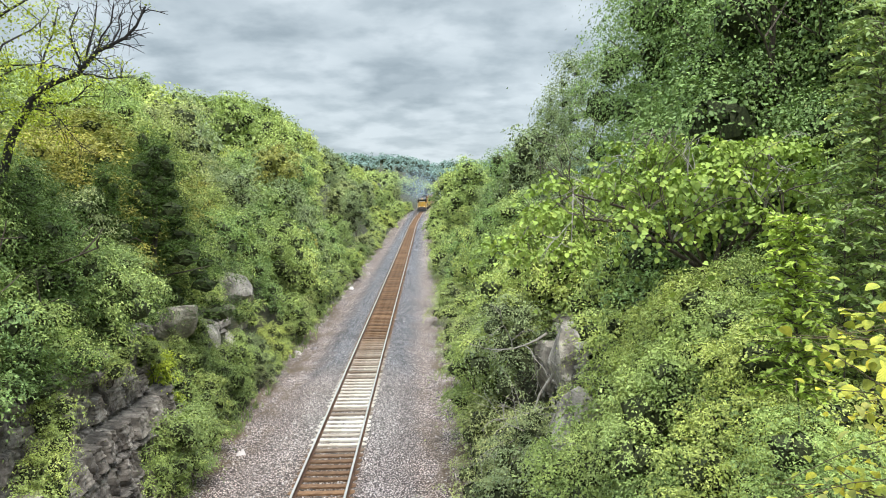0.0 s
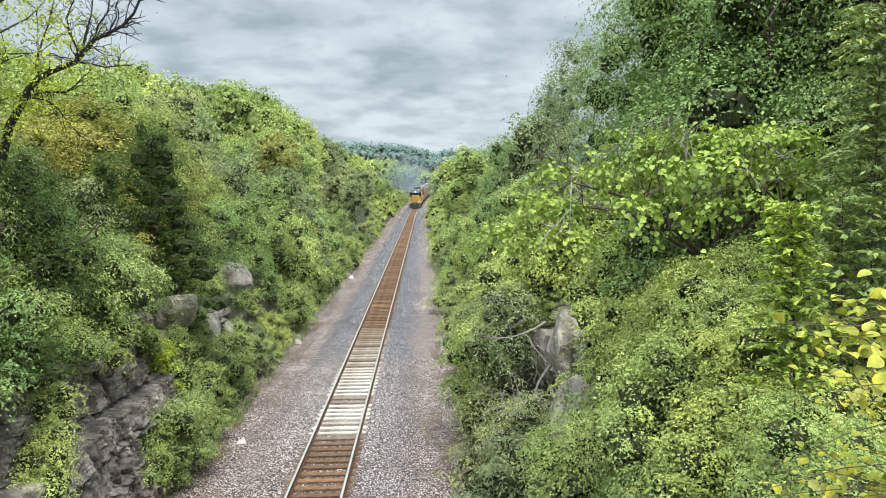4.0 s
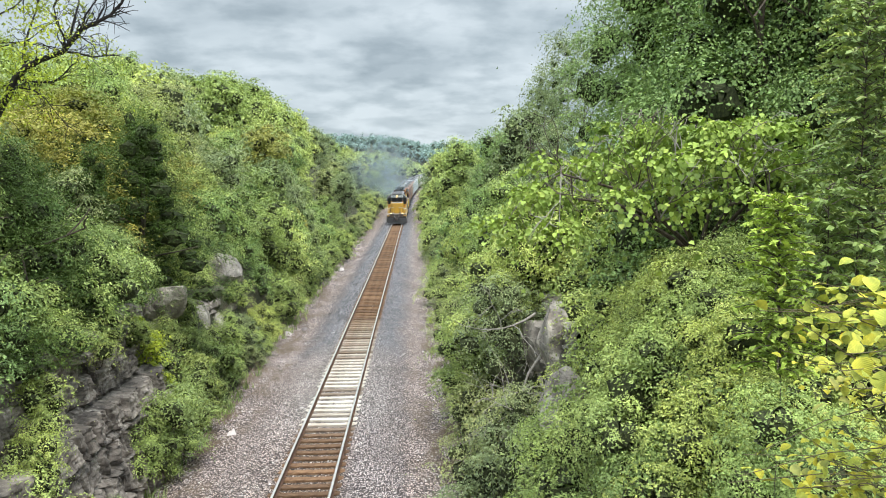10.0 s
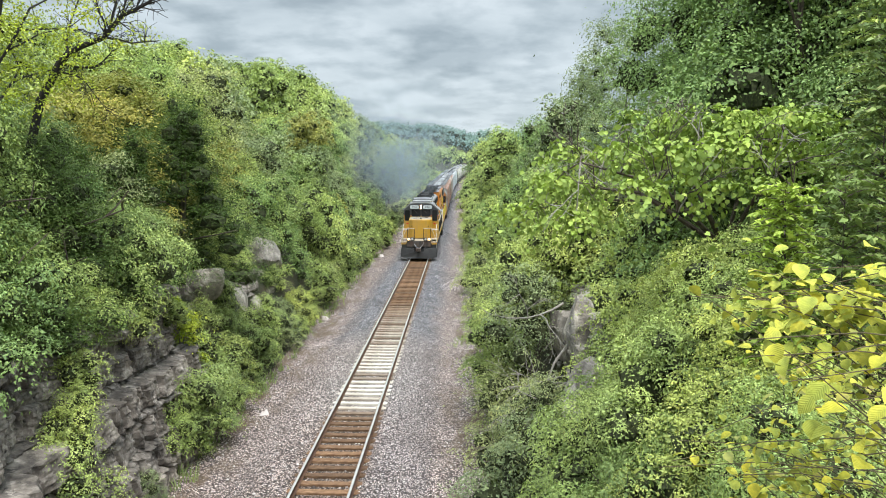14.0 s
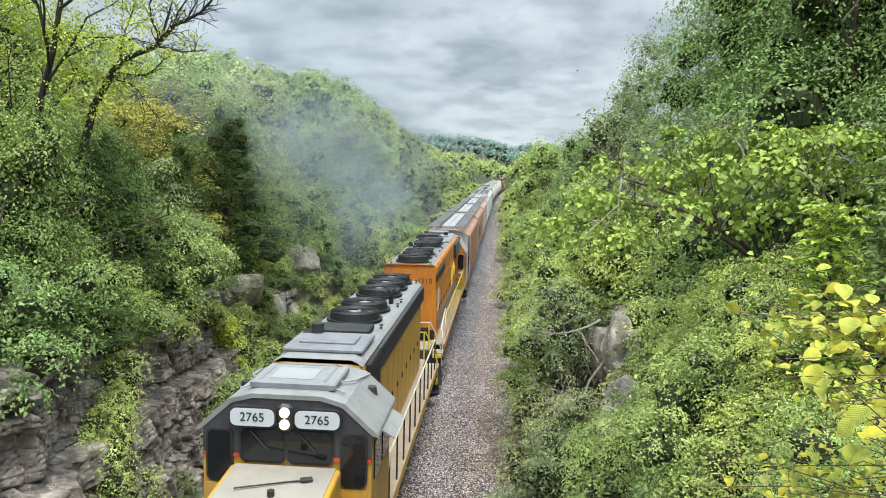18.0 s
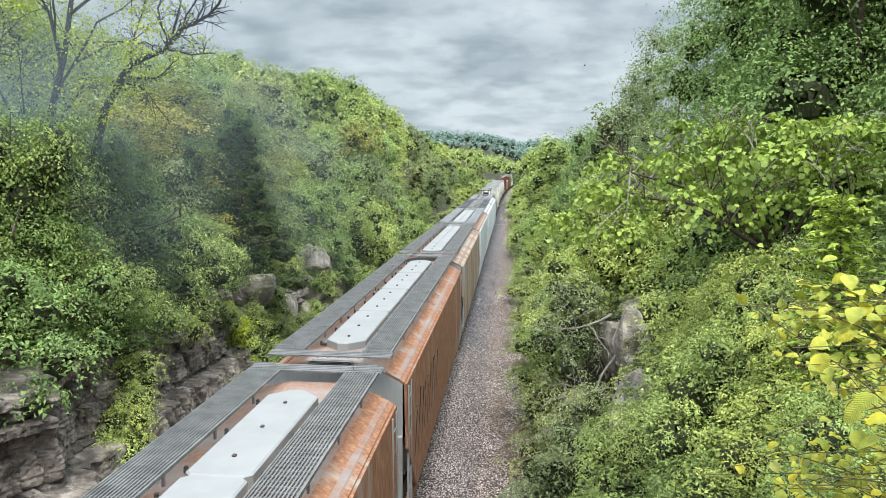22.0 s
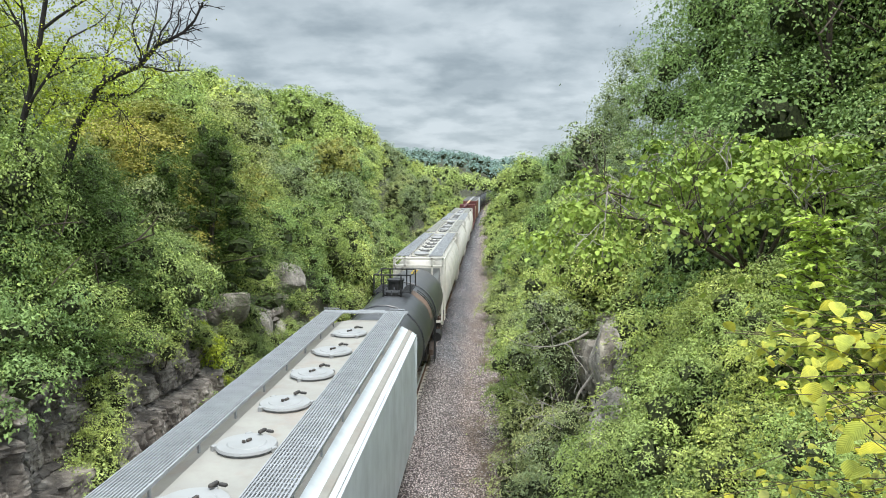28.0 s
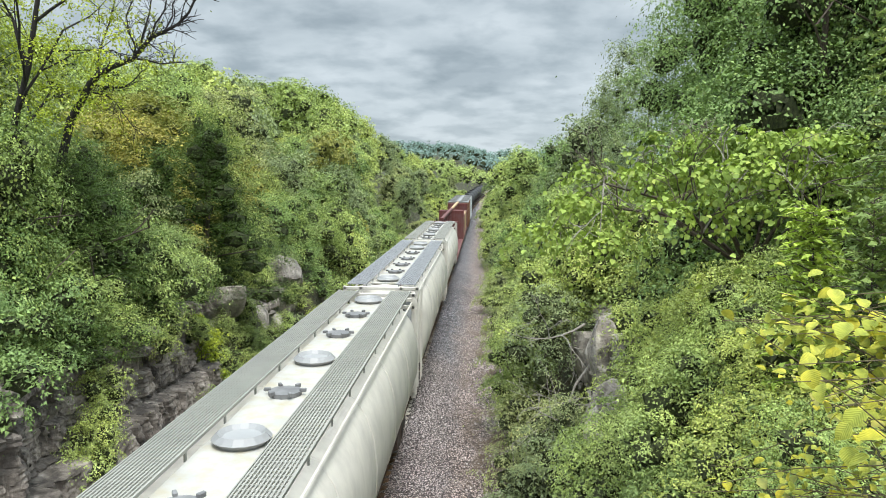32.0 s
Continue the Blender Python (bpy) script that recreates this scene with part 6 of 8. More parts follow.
def m_hub(bm):
    rod(bm, (0, 0, 0.12), (0, 0, 0.18), 0.24, 24)
    for k in range(8):
        a = 2 * math.pi * k / 8
        box(bm, (0.38 * math.cos(a), 0.38 * math.sin(a), 0.12), (0.30, 0.13, 0.012), 0, Matrix.Rotation(a, 4, "Z") @ Matrix.Rotation(0.5, 4, "X"))


FAN_BLACK = plain("flat_black_fan_paint", (0.013, 0.013, 0.014), 0.6)
FAN_DRUM, GRILLE = shared("fan_drum", m_fan_drum, FAN_BLACK), shared("grille", m_grille, FAN_BLACK)
HUB = shared("fan_blades", m_hub, GALV)


def fan(thing, y, z=4.66, x=0.0):
    f = same("cooling_fan", FAN_DRUM, thing, pose(x, y, z), "round black roof fan with a ring grille")
    same("grille", GRILLE, f, pose(0, 0, 0))
    same("rotor", HUB, f, pose(0, 0, 0, rz=y * 77))
    return f


def m_wheel(bm):
    rod(bm, (-0.07, 0, 0), (0.07, 0, 0), 0.46, 24)
    rod(bm, (0.05, 0, 0), (0.075, 0, 0), 0.485, 24)
    rod(bm, (-0.09, 0, 0), (0.09, 0, 0), 0.14, 12)


WHEEL = shared("wheel", m_wheel, UNDER)


def truck(thing, y, axles=2, gap=1.75):
    """A bogie: two side frames with springs, axles and wheels."""
    bm = bmesh.new()
    half = gap * (axles - 1) / 2
    for s in (-1, 1):
        x = s * 1.02
        prism_x = [(-half - 0.35, 0.42), (-half - 0.3, 0.66), (-half + 0.35, 0.80), (half - 0.35, 0.80), (half + 0.3, 0.66), (half + 0.35, 0.42), (half - 0.25, 0.45), (half - 0.5, 0.28), (-half + 0.5, 0.28), (-half + 0.25, 0.45)]
        a = [bm.verts.new((x - 0.09, py, pz)) for py, pz in prism_x]
        b = [bm.verts.new((x + 0.09, py, pz)) for py, pz in prism_x]
        n = len(a)
        for k in range(n):
            bm.faces.new((a[k], a[(k + 1) % n], b[(k + 1) % n], b[k]))
        bm.faces.new(a[::-1])
        bm.faces.new(b)
        for dy in (-0.16, 0.0, 0.16):
            rod(bm, (x + s * 0.03, dy, 0.34), (x + s * 0.03, dy, 0.66), 0.075, 8)
    box(bm, (0, 0, 0.62), (2.2, 0.4, 0.25), 0.03)
    for k in range(axles):
        rod(bm, (-1.12, -half + k * gap, 0.46), (1.12, -half + k * gap, 0.46), 0.08, 10)
    t = part("bogie", bm, UNDER, thing, "grimy cast-steel bogie")
    t.location = (0, y, 0)
    for k in range(axles):
        for s in (-1, 1):
            same("wheel", WHEEL, t, pose(s * 0.755, -half + k * gap, 0.46, rz=0 if s < 0 else 180))


def coupler(thing, y, d):
    bm = bmesh.new()
    box(bm, (0, y, 0.86), (0.20, 0.9, 0.22), 0.03)
    box(bm, (0.03, y + d * 0.46, 0.86), (0.34, 0.28, 0.30), 0.05)
    box(bm, (-0.16, y + d * 0.58, 0.86), (0.10, 0.22, 0.26), 0.03)
    part("coupler", bm, UNDER, thing)


def post_mesh(h, r, material):
    return shared("stanchion", lambda bm: rod(bm, (0, 0, 0), (0, 0, h), r, 6), material)


def side_rails(thing, y0, y1, count, deck, top, x, rail_mat, post_mat):
    """Handrails along both walkways on stanchions."""
    post = post_mesh(top - deck, 0.022, post_mat)
    for s in (-1, 1):
        bm = bmesh.new()
        tube(bm, [(s * x, y0 - 0.25, top - 0.35), (s * x, y0, top), (s * x, y1, top), (s * x, y1 + 0.25, top - 0.35)], 0.024, 6)
        part("handrail", bm, rail_mat, thing)
        for k in range(count):
            same("stanchion", post, thing, pose(s * x, y0 + (y1 - y0) * k / (count - 1), deck))


def hood_outline(w, z0, z1, r):
    return [(-w, z0), (-w, z1 - r), (-w + r * 0.4, z1 - r * 0.3), (-w + r, z1), (w - r, z1), (w - r * 0.4, z1 - r * 0.3), (w, z1 - r), (w, z0)]


def roof_outline(w, z1, r):
    return [(-w - 0.004, z1 - r * 0.55), (-w + r * 0.38, z1 - r * 0.25), (-w + r, z1 + 0.006), (w - r, z1 + 0.006), (w - r * 0.38, z1 - r * 0.25), (w + 0.004, z1 - r * 0.55), (w - r, z1 - 0.08), (-w + r, z1 - 0.08)]


def frame_of_loco(thing, half, axles, gap, trucks, stripe):
    bm = bmesh.new()
    box(bm, (0, 0, 1.28), (2.0, half * 2 - 1.4, 0.5), 0.03)
    part("underframe", bm, UNDER, thing)
    bm = bmesh.new()
    for s in (-1, 1):
        box(bm, (s * 1.18, 0, 1.53), (0.66, half * 2 - 3.4, 0.07), 0.01)
    part("walkway", bm, TAN_DECK, thing, "dusty grey-tan side walkway")
    for s in (-1, 1):
        bm = bmesh.new()
        box(bm, (s * 1.50, 0, 1.44), (0.03, half * 2 - 3.4, 0.24), 0.005)
        part("sill", bm, stripe, thing)
    bm = bmesh.new()
    prism(bm, [(-1.25, 1.2), (-1.35, 0.9), (-1.2, 0.45), (1.2, 0.45), (1.35, 0.9), (1.25, 1.2)], -2.3, 2.3)
    part("fuel_tank", bm, UNDER, thing)
    for y in (-trucks, trucks):
        truck(thing, y, axles, gap)
    for d in (-1, 1):
        coupler(thing, d * (half - 0.55), d)


def end_platform(thing, y, d, deck_mat, edge_mat, rail_mat, post_mat, lamps=False):
    """Platform with steps, pilot plate and end handrails; d: the way it faces."""
    bm = bmesh.new()
    plate_y = y - d * 0.02
    box(bm, (0, y - d * 0.65, 1.52), (2.0, 1.3, 0.08), 0.01)
    for s in (-1, 1):
        box(bm, (s * 1.2, y - d * 0.30, 1.40), (0.62, 0.55, 0.06), 0.01)
    part("platform", bm, deck_mat, thing)
    bm = bmesh.new()
    box(bm, (0, y, 1.40), (2.1, 0.05, 0.16), 0.01)
    for s in (-1, 1):
        box(bm, (s * 1.28, y, 1.30), (0.42, 0.05, 0.14), 0.01)
    part("edge_stripe", bm, edge_mat, thing)
    bm = bmesh.new()
    box(bm, (0, y - d * 0.04, 0.95), (2.9, 0.06, 0.75), 0.02)
    for s in (-1, 1):
        for k in range(3):
            box(bm, (s * 1.30, y - d * (0.32 + 0.05 * k), 0.45 + 0.33 * k), (0.45, 0.30, 0.04), 0.008)
        box(bm, (s * 1.06, y - d * 0.32, 0.85), (0.04, 0.40, 1.0), 0.01)
    part("pilot_plate", bm, BLACK, thing)
    bm = bmesh.new()
    plow = [(-1.48, 0.95), (-1.52, 0.25), (-1.15, 0.10), (1.15, 0.10), (1.52, 0.25), (1.48, 0.95), (0.42, 0.95), (0.42, 0.62), (-0.42, 0.62), (-0.42, 0.95)]
    a = [bm.verts.new((px, y + d * (0.10 + (0.95 - pz) * 0.42 * (1 - abs(px) / 3.4)), pz)) for px, pz in plow]
    b = [bm.verts.new((px, y + d * 0.02, pz)) for px, pz in plow]
    n = len(a)
    for k in range(n):
        bm.faces.new((a[k], a[(k + 1) % n], b[(k + 1) % n], b[k]))
    bm.faces.new(a)
    bm.faces.new(b[::-1])
    bmesh.ops.recalc_face_normals(bm, faces=bm.faces[:])
    part("snow_plow", bm, BLACK, thing, "black sheet-steel plow")
    post = post_mesh(1.05, 0.03, post_mat)
    for x in (-0.95, -0.38, 0.38, 0.95):
        same("stanchion", post, thing, pose(x, y - d * 0.10, 1.5))
    for s in (-1, 1):
        bm = bmesh.new()
        tube(bm, [(s * 0.36, y - d * 0.1, 2.55), (s * 1.0, y - d * 0.1, 2.58), (s * 1.2, y - d * 0.12, 2.2), (s * 1.44, y - d * 0.12, 1.55), (s * 1.46, y - d * 0.12, 0.75)], 0.025, 6)
        part("handrail", bm, rail_mat, thing)
        bm = bmesh.new()
        tube(bm, [(s * 1.46, y - d * 0.55, 0.8), (s * 1.46, y - d * 0.55, 1.9), (s * 1.38, y - d * 0.85, 2.3), (s * 1.42, y - d * 1.1, 2.55), (s * 1.42, y - d * 2.2, 2.75)], 0.025, 6)
        part("handrail", bm, rail_mat, thing)
    bm = bmesh.new()
    tube(bm, [(-0.4, y + d * 0.05, 1.3), (-0.2, y + d * 0.2, 1.0), (0.1, y + d * 0.22, 0.95), (0.35, y + d * 0.1, 1.25), (0.38, y, 1.5)], 0.02, 6)
    part("chain", bm, GALV, thing)
    for s in (-1, 1):
        bm = bmesh.new()
        tube(bm, [(s * 0.55, y + d * 0.04, 1.1), (s * 0.6, y + d * 0.16, 0.8), (s * 0.75, y + d * 0.2, 0.55)], 0.03, 6)
        part("air_hose", bm, BLACK, thing)
    if lamps:
        for x in (-0.86, -0.55, 0.55, 0.86):
            bm = bmesh.new()
            box(bm, (x, y + d * 0.02, 1.68), (0.26, 0.16, 0.26), 0.03)
            f = part("ditch_light", bm, BLACK, thing, "lit round ditch light" if abs(x) > 0.7 else "round marker light")
            bm = bmesh.new()
            rod(bm, (x, y + d * 0.10, 1.68), (x, y + d * 0.125, 1.68), 0.10, 16)
            part("lens", bm, LAMP if abs(x) > 0.7 else LAMP_OFF, f)


def cab_shell(thing, y0, y1, body, band, roof, d, lift=0.0):
    """The cab between y0 and y1; d: the way its windscreen faces; lift: how much higher its eaves and windows sit."""
    e, k1 = 3.62 + lift, 1.06 - 0.25 * lift
    w, wall = 1.50, [(-1.50, 1.55), (-1.50, e), (-k1, 4.30 + 0.2 * lift), (-0.6, 4.46), (0.6, 4.46), (k1, 4.30 + 0.2 * lift), (1.50, e), (1.50, 1.55)]
    front, back = (y0, y1) if d < 0 else (y1, y0)
    bm = bmesh.new()
    prism(bm, wall, min(y0, y1), max(y0, y1))
    bmesh.ops.recalc_face_normals(bm, faces=bm.faces[:])
    cab = part("cab", bm, body, thing)
    bm = bmesh.new()
    fy = front + d * 0.012
    low = 3.2 + lift * 0.75
    face = [(-1.5, low), (-1.5, e), (-k1, 4.30 + 0.2 * lift), (-0.6, 4.46), (0.6, 4.46), (k1, 4.30 + 0.2 * lift), (1.5, e), (1.5, low)]
    plate(bm, [(x, fy, z) for x, z in (face if d > 0 else face[::-1])], 0.02)
    bmesh.ops.recalc_face_normals(bm, faces=bm.faces[:])
    part("front_band", bm, band, cab)
    for s in (-1, 1):
        bm = bmesh.new()
        box(bm, (s * 0.75, front + d * 0.022, low), (1.5, 0.03, 0.055))
        part("red_stripe", bm, RED, cab)
    bm = bmesh.new()
    slope = [(1.62, e - 0.06), (1.60, e), (k1 + 0.04, 4.36 + 0.2 * lift), (0.62, 4.53)]
    under = [(0.6, 4.45), (k1 - 0.01, 4.29 + 0.2 * lift), (1.50, e - 0.02)]
    prism(bm, [(-x, z) for x, z in slope] + slope[::-1] + under[::-1] + [(-x, z) for x, z in under], min(y0, y1) - 0.03, max(y0, y1) + 0.05)
    bmesh.ops.recalc_face_normals(bm, faces=bm.faces[:])
    part("cab_roof", bm, roof, cab, "pale grey angled cab roof")
    gy = front + d * 0.03
    wz = 3.34 + lift
    for x in (-0.42, 0.42):
        bm = bmesh.new()
        rounded(bm, x, front + d * 0.012, wz, 0.76, 0.56, 0.10, d, 0.045)
        p = part("windscreen", bm, GLASS, cab, "dark cab windscreen")
        bm = bmesh.new()
        rounded(bm, x, front + d * 0.010, wz, 0.84, 0.64, 0.13, d, 0.028)
        part("gasket", bm, BLACK, p)
        bm = bmesh.new()
        tube(bm, [(x - 0.2, gy + d * 0.05, wz + 0.26), (x + 0.1, gy + d * 0.05, wz - 0.06)], 0.012, 4)
        part("wiper", bm, BLACK, p)
    for s in (-1, 1):
        bm = bmesh.new()
        rounded(bm, s * 1.19, front + d * 0.012, 3.13 + lift, 0.40, 0.88, 0.09, d, 0.055)
        p = part("door_window", bm, GLASS, cab)
        bm = bmesh.new()
        rounded(bm, s * 1.19, front + d * 0.010, 3.13 + lift, 0.48, 0.97, 0.12, d, 0.042)
        part("gasket", bm, BLACK, p)
        bm = bmesh.new()
        plate(bm, [(s * 0.97, gy, 1.75), (s * 1.43, gy, 1.75), (s * 1.43, gy, 2.62 + lift), (s * 0.97, gy, 2.62 + lift)], 0.03)
        bmesh.ops.recalc_face_normals(bm, faces=bm.faces[:])
        part("door", bm, body, cab)
        bm = bmesh.new()
        box(bm, (s * 1.18, gy + d * 0.03, 2.42 + lift), (0.20, 0.012, 0.10))
        part("warning_sign", bm, RED, cab)
        mid = (y0 + y1) / 2
        for off in (-0.42, 0.42):
            bm = bmesh.new()
            box(bm, (s * 1.505, mid + off, 3.05 + lift), (0.03, 0.72, 0.70), 0.02)
            part("side_window", bm, GLASS, cab)
        if s * d > 0:
            continue
        bm = bmesh.new()
        plate(bm, [(s * 1.52, mid - 0.6, e - 0.04), (s * 1.52, mid + 0.6, e - 0.04), (s * 1.84, mid + 0.6, e - 0.22), (s * 1.84, mid - 0.6, e - 0.22)], 0.02)
        bmesh.ops.recalc_face_normals(bm, faces=bm.faces[:])
        part("sunshade", bm, roof, cab, "hinged sun visor over the side window")
    return cab


def locomotive_yellow():
    thing = root("locomotive", "weathered yellow diesel locomotive with a grey roof, headlights lit", "locomotive")
    half = 9.3
    frame_of_loco(thing, half, 2, 2.75, 5.2, YELLOW)
    end_platform(thing, -8.55, -1, TAN_DECK, YELLOW, RAIL_WHITE, BLACK, True)
    end_platform(thing, 8.55, 1, TAN_DECK, RAIL_YELLOW, RAIL_YELLOW, RAIL_YELLOW)
    # short nose with bevelled front edges
    bm = bmesh.new()
    plan = [(-0.98, -5.4), (-0.98, -6.62), (-0.66, -6.90), (0.66, -6.90), (0.98, -6.62), (0.98, -5.4)]
    a = [bm.verts.new((x, y, 1.55)) for x, y in plan]
    b = [bm.verts.new((x, y, 3.14 if y < -6 else 3.26)) for x, y in plan]
    for k in range(6):
        bm.faces.new((a[k], a[(k + 1) % 6], b[(k + 1) % 6], b[k]))
    bm.faces.new(a[::-1])
    bm.faces.new(b)
    bmesh.ops.recalc_face_normals(bm, faces=bm.faces[:])
    bmesh.ops.bevel(bm, geom=bm.edges[:], offset=0.05, segments=2, affect="EDGES", profile=0.5)
    nose = part("nose", bm, YELLOW, thing)
    bm = bmesh.new()
    plate(bm, [(-0.89, -6.60, 3.162), (0.89, -6.60, 3.162), (0.89, -5.42, 3.277), (-0.89, -5.42, 3.277)], 0.01)
    part("nose_top", bm, NOSE_TAN, nose, "dusty pale nose top")
    bm = bmesh.new()
    tube(bm, [(-0.6, -6.3, 3.23), (0.2, -6.0, 3.25), (0.45, -5.92, 3.255)], 0.015, 5)
    box(bm, (0.5, -5.9, 3.265), (0.2, 0.12, 0.05), 0.01, Matrix.Rotation(0.4, 4, "Z"))
    part("broom", bm, BLACK, nose)
    bm = bmesh.new()
    rod(bm, (0.05, -6.4, 3.17), (0.05, -6.4, 3.28), 0.06, 10)
    part("nose_cap", bm, BLACK, nose)
    for x in (-0.55, 0.55):
        bm = bmesh.new()
        tube(bm, [(x - 0.22, -6.94, 2.12), (x - 0.2, -6.98, 2.08), (x + 0.2, -6.98, 2.08), (x + 0.22, -6.94, 2.12)], 0.014, 5)
        part("grab_iron", bm, YELLOW, nose)
    for x in (-0.7, 0.7):
        for z in (1.62, 2.6):
            bm = bmesh.new()
            box(bm, (x, -6.86, z), (0.07, 0.12, 0.07), 0.01)
            part("hinge", bm, BLACK, nose)
    # toolboxes beside the nose
    for s in (-1, 1):
        bm = bmesh.new()
        box(bm, (s * 1.24, -6.05, 1.9), (0.48, 1.15, 0.68), 0.02)
        c = part("battery_box", bm, YELLOW, thing)
        bm = bmesh.new()
        box(bm, (s * 1.24, -6.05, 2.255), (0.50, 1.17, 0.03), 0.01)
        part("lid", bm, TAN_DECK, c)
    cab = cab_shell(thing, -5.35, -3.35, YELLOW, BAND_DARK, LOCO_GREY, -1, 0.28)
    for s in (-1, 1):
        bm = bmesh.new()
        rounded(bm, s * 0.57, -5.36, 4.14, 0.78, 0.31, 0.11, -1, 0.13)
        nb = part("number_board", bm, BOARD, cab, "white number board with black numerals")
        bm = bmesh.new()
        rounded(bm, s * 0.57, -5.36, 4.14, 0.84, 0.37, 0.14, -1, 0.115)
        part("board_rim", bm, BLACK, nb)
        words("road_number", "2765", 0.22, pose(s * 0.57, -5.495, 4.14, 90), INK, nb)
    bm = bmesh.new()
    box(bm, (0, -5.42, 4.14), (0.26, 0.12, 0.50), 0.06)
    hl = part("headlight_housing", bm, BAND_DARK, cab)
    for z in (4.04, 4.25):
        bm = bmesh.new()
        rod(bm, (0, -5.48, z), (0, -5.51, z), 0.088, 20)
        part("headlight", bm, LAMP, hl, "lit round headlight")
    # roof gear on the cab
    bm = bmesh.new()
    box(bm, (0, -4.4, 4.58), (1.55, 1.25, 0.13), 0.03)
    ac = part("roof_unit", bm, LOCO_GREY, cab, "low grey air conditioner box")
    bm = bmesh.new()
    box(bm, (0, -5.03, 4.58), (1.5, 0.02, 0.09))
    box(bm, (0.55, -4.35, 4.648), (0.06, 1.1, 0.012))
    box(bm, (-0.62, -4.35, 4.648), (0.05, 1.1, 0.012))
    box(bm, (0, -3.83, 4.648), (1.3, 0.06, 0.012))
    part("vent_panel", bm, ROOF_SOOT, ac)
    bm = bmesh.new()
    box(bm, (-0.08, -4.45, 4.650), (0.8, 0.7, 0.012))
    part("access_plate", bm, WHITE, ac, "pale painted access plate")
    for s in (-1, 1):
        bm = bmesh.new()
        rod(bm, (s * 1.22, -3.9, 4.12), (s * 1.22, -3.9, 4.30), 0.13, 12, 0.10)
        part("antenna_dome", bm, BLACK, cab)
        bm = bmesh.new()
        tube(bm, [(s * 0.95, -5.0, 4.50), (s * 0.55, -4.9, 4.60), (s * 1.0, -4.2, 4.50), (s * 1.1, -3.4, 4.40)], 0.02, 5)
        part("grab_iron", bm, GALV, cab)
    # long hood
    y0, y1 = -3.3, 7.3
    bm = bmesh.new()
    prism(bm, hood_outline(0.93, 1.55, 4.62, 0.22), y0, y1)
    bmesh.ops.recalc_face_normals(bm, faces=bm.faces[:])
    hood = part("hood", bm, YELLOW, thing)
    bm = bmesh.new()
    prism(bm, roof_outline(0.93, 4.62, 0.22), y0, y1 + 0.01)
    bmesh.ops.recalc_face_normals(bm, faces=bm.faces[:])
    part("hood_roof", bm, LOCO_GREY, hood, "pale grey hood roof streaked with soot")
    for s in (-1, 1):
        for a, b, z0, z1, m in ((-2.9, -1.55, 3.5, 4.45, BLACK), (-1.5, 7.28, 3.95, 4.46, BAND_DARK)):
            bm = bmesh.new()
            box(bm, (s * 0.96, (a + b) / 2, (z0 + z1) / 2), (0.10, b - a, z1 - z0), 0.02)
            g = part("air_intake", bm, m, hood, "dark louvred intake")
            louvre = shared("louvre", lambda q: box(q, (0, 0, 0), (0.03, 0.05, z1 - z0 - 0.08), 0.0, Matrix.Rotation(0.5, 4, "Z")), BLACK)
            k = a + 0.12
            while k < b - 0.05:
                same("louvre", louvre, g, pose(s * 1.02, k, (z0 + z1) / 2))
                k += 0.17
        for k in range(11):
            bm = bmesh.new()
            box(bm, (s * 0.936, y0 + 0.9 + k * 0.92, 2.65), (0.012, 0.80, 1.95 if k > 1 else 1.5), 0.004)
            d = part("engine_door", bm, YELLOW, hood)
            bm = bmesh.new()
            box(bm, (s * 0.96, y0 + 1.22 + k * 0.92, 2.7), (0.03, 0.03, 0.16), 0.006)
            part("latch", bm, BLACK, d)
    bm = bmesh.new()
    box(bm, (0, -2.1, 4.68), (1.7, 1.5, 0.10), 0.03)
    box(bm, (0, -2.1, 4.75), (1.2, 0.7, 0.06), 0.02)
    part("exhaust_hatch", bm, ROOF_SOOT, hood, "sooty exhaust hatch plate")
    bm = bmesh.new()
    box(bm, (0.05, -0.85, 4.70), (1.25, 0.75, 0.14), 0.03)
    part("roof_hatch", bm, BLACK, hood)
    bm = bmesh.new()
    for k in range(7):
        box(bm, (-0.62, -1.5 + 0.06 * k, 4.73), (0.34, 0.03, 0.02))
    part("roof_grating", bm, BLACK, hood)
    bm = bmesh.new()
    rod(bm, (-0.45, -1.45, 4.66), (-0.45, -1.45, 4.95), 0.14, 14)
    part("exhaust_stack", bm, BLACK, hood)
    for y in (0.5, 1.8, 4.15, 5.4, 6.6):
        fan(hood, y)
    bm = bmesh.new()
    rod(bm, (0.55, 2.95, 4.62), (0.55, 2.95, 4.90), 0.07, 10)
    for dx, dd in ((-0.16, -1), (0.0, -1), (0.14, 1)):
        rod(bm, (0.55 + dx, 2.95, 4.97), (0.55 + dx, 2.95 + dd * 0.34, 4.97), 0.035, 12, 0.075)
    part("air_horn", bm, BLACK, hood, "black three-chime air horn")
    bm = bmesh.new()
    tube(bm, [(-0.6, 7.15, 4.62), (-0.6, 7.15, 4.86), (0.6, 7.15, 4.86), (0.6, 7.15, 4.62)], 0.018, 5)
    part("grab_iron", bm, BLACK, hood)
    eye = shared("lifting_eye", lambda q: (rod(q, (0, 0, 0), (0, 0, 0.05), 0.03, 8), ring(q, 0.05, 0.09, 0.012, 10)), BLACK)
    for y in (-0.2, 2.6, 3.3, 7.0):
        for s in (-1, 1):
            same("lifting_eye", eye, hood, pose(s * 0.79, y, 4.60))
    side_rails(thing, -3.0, 7.2, 10, 1.56, 2.62, 1.46, RAIL_WHITE, BLACK)
    return thing


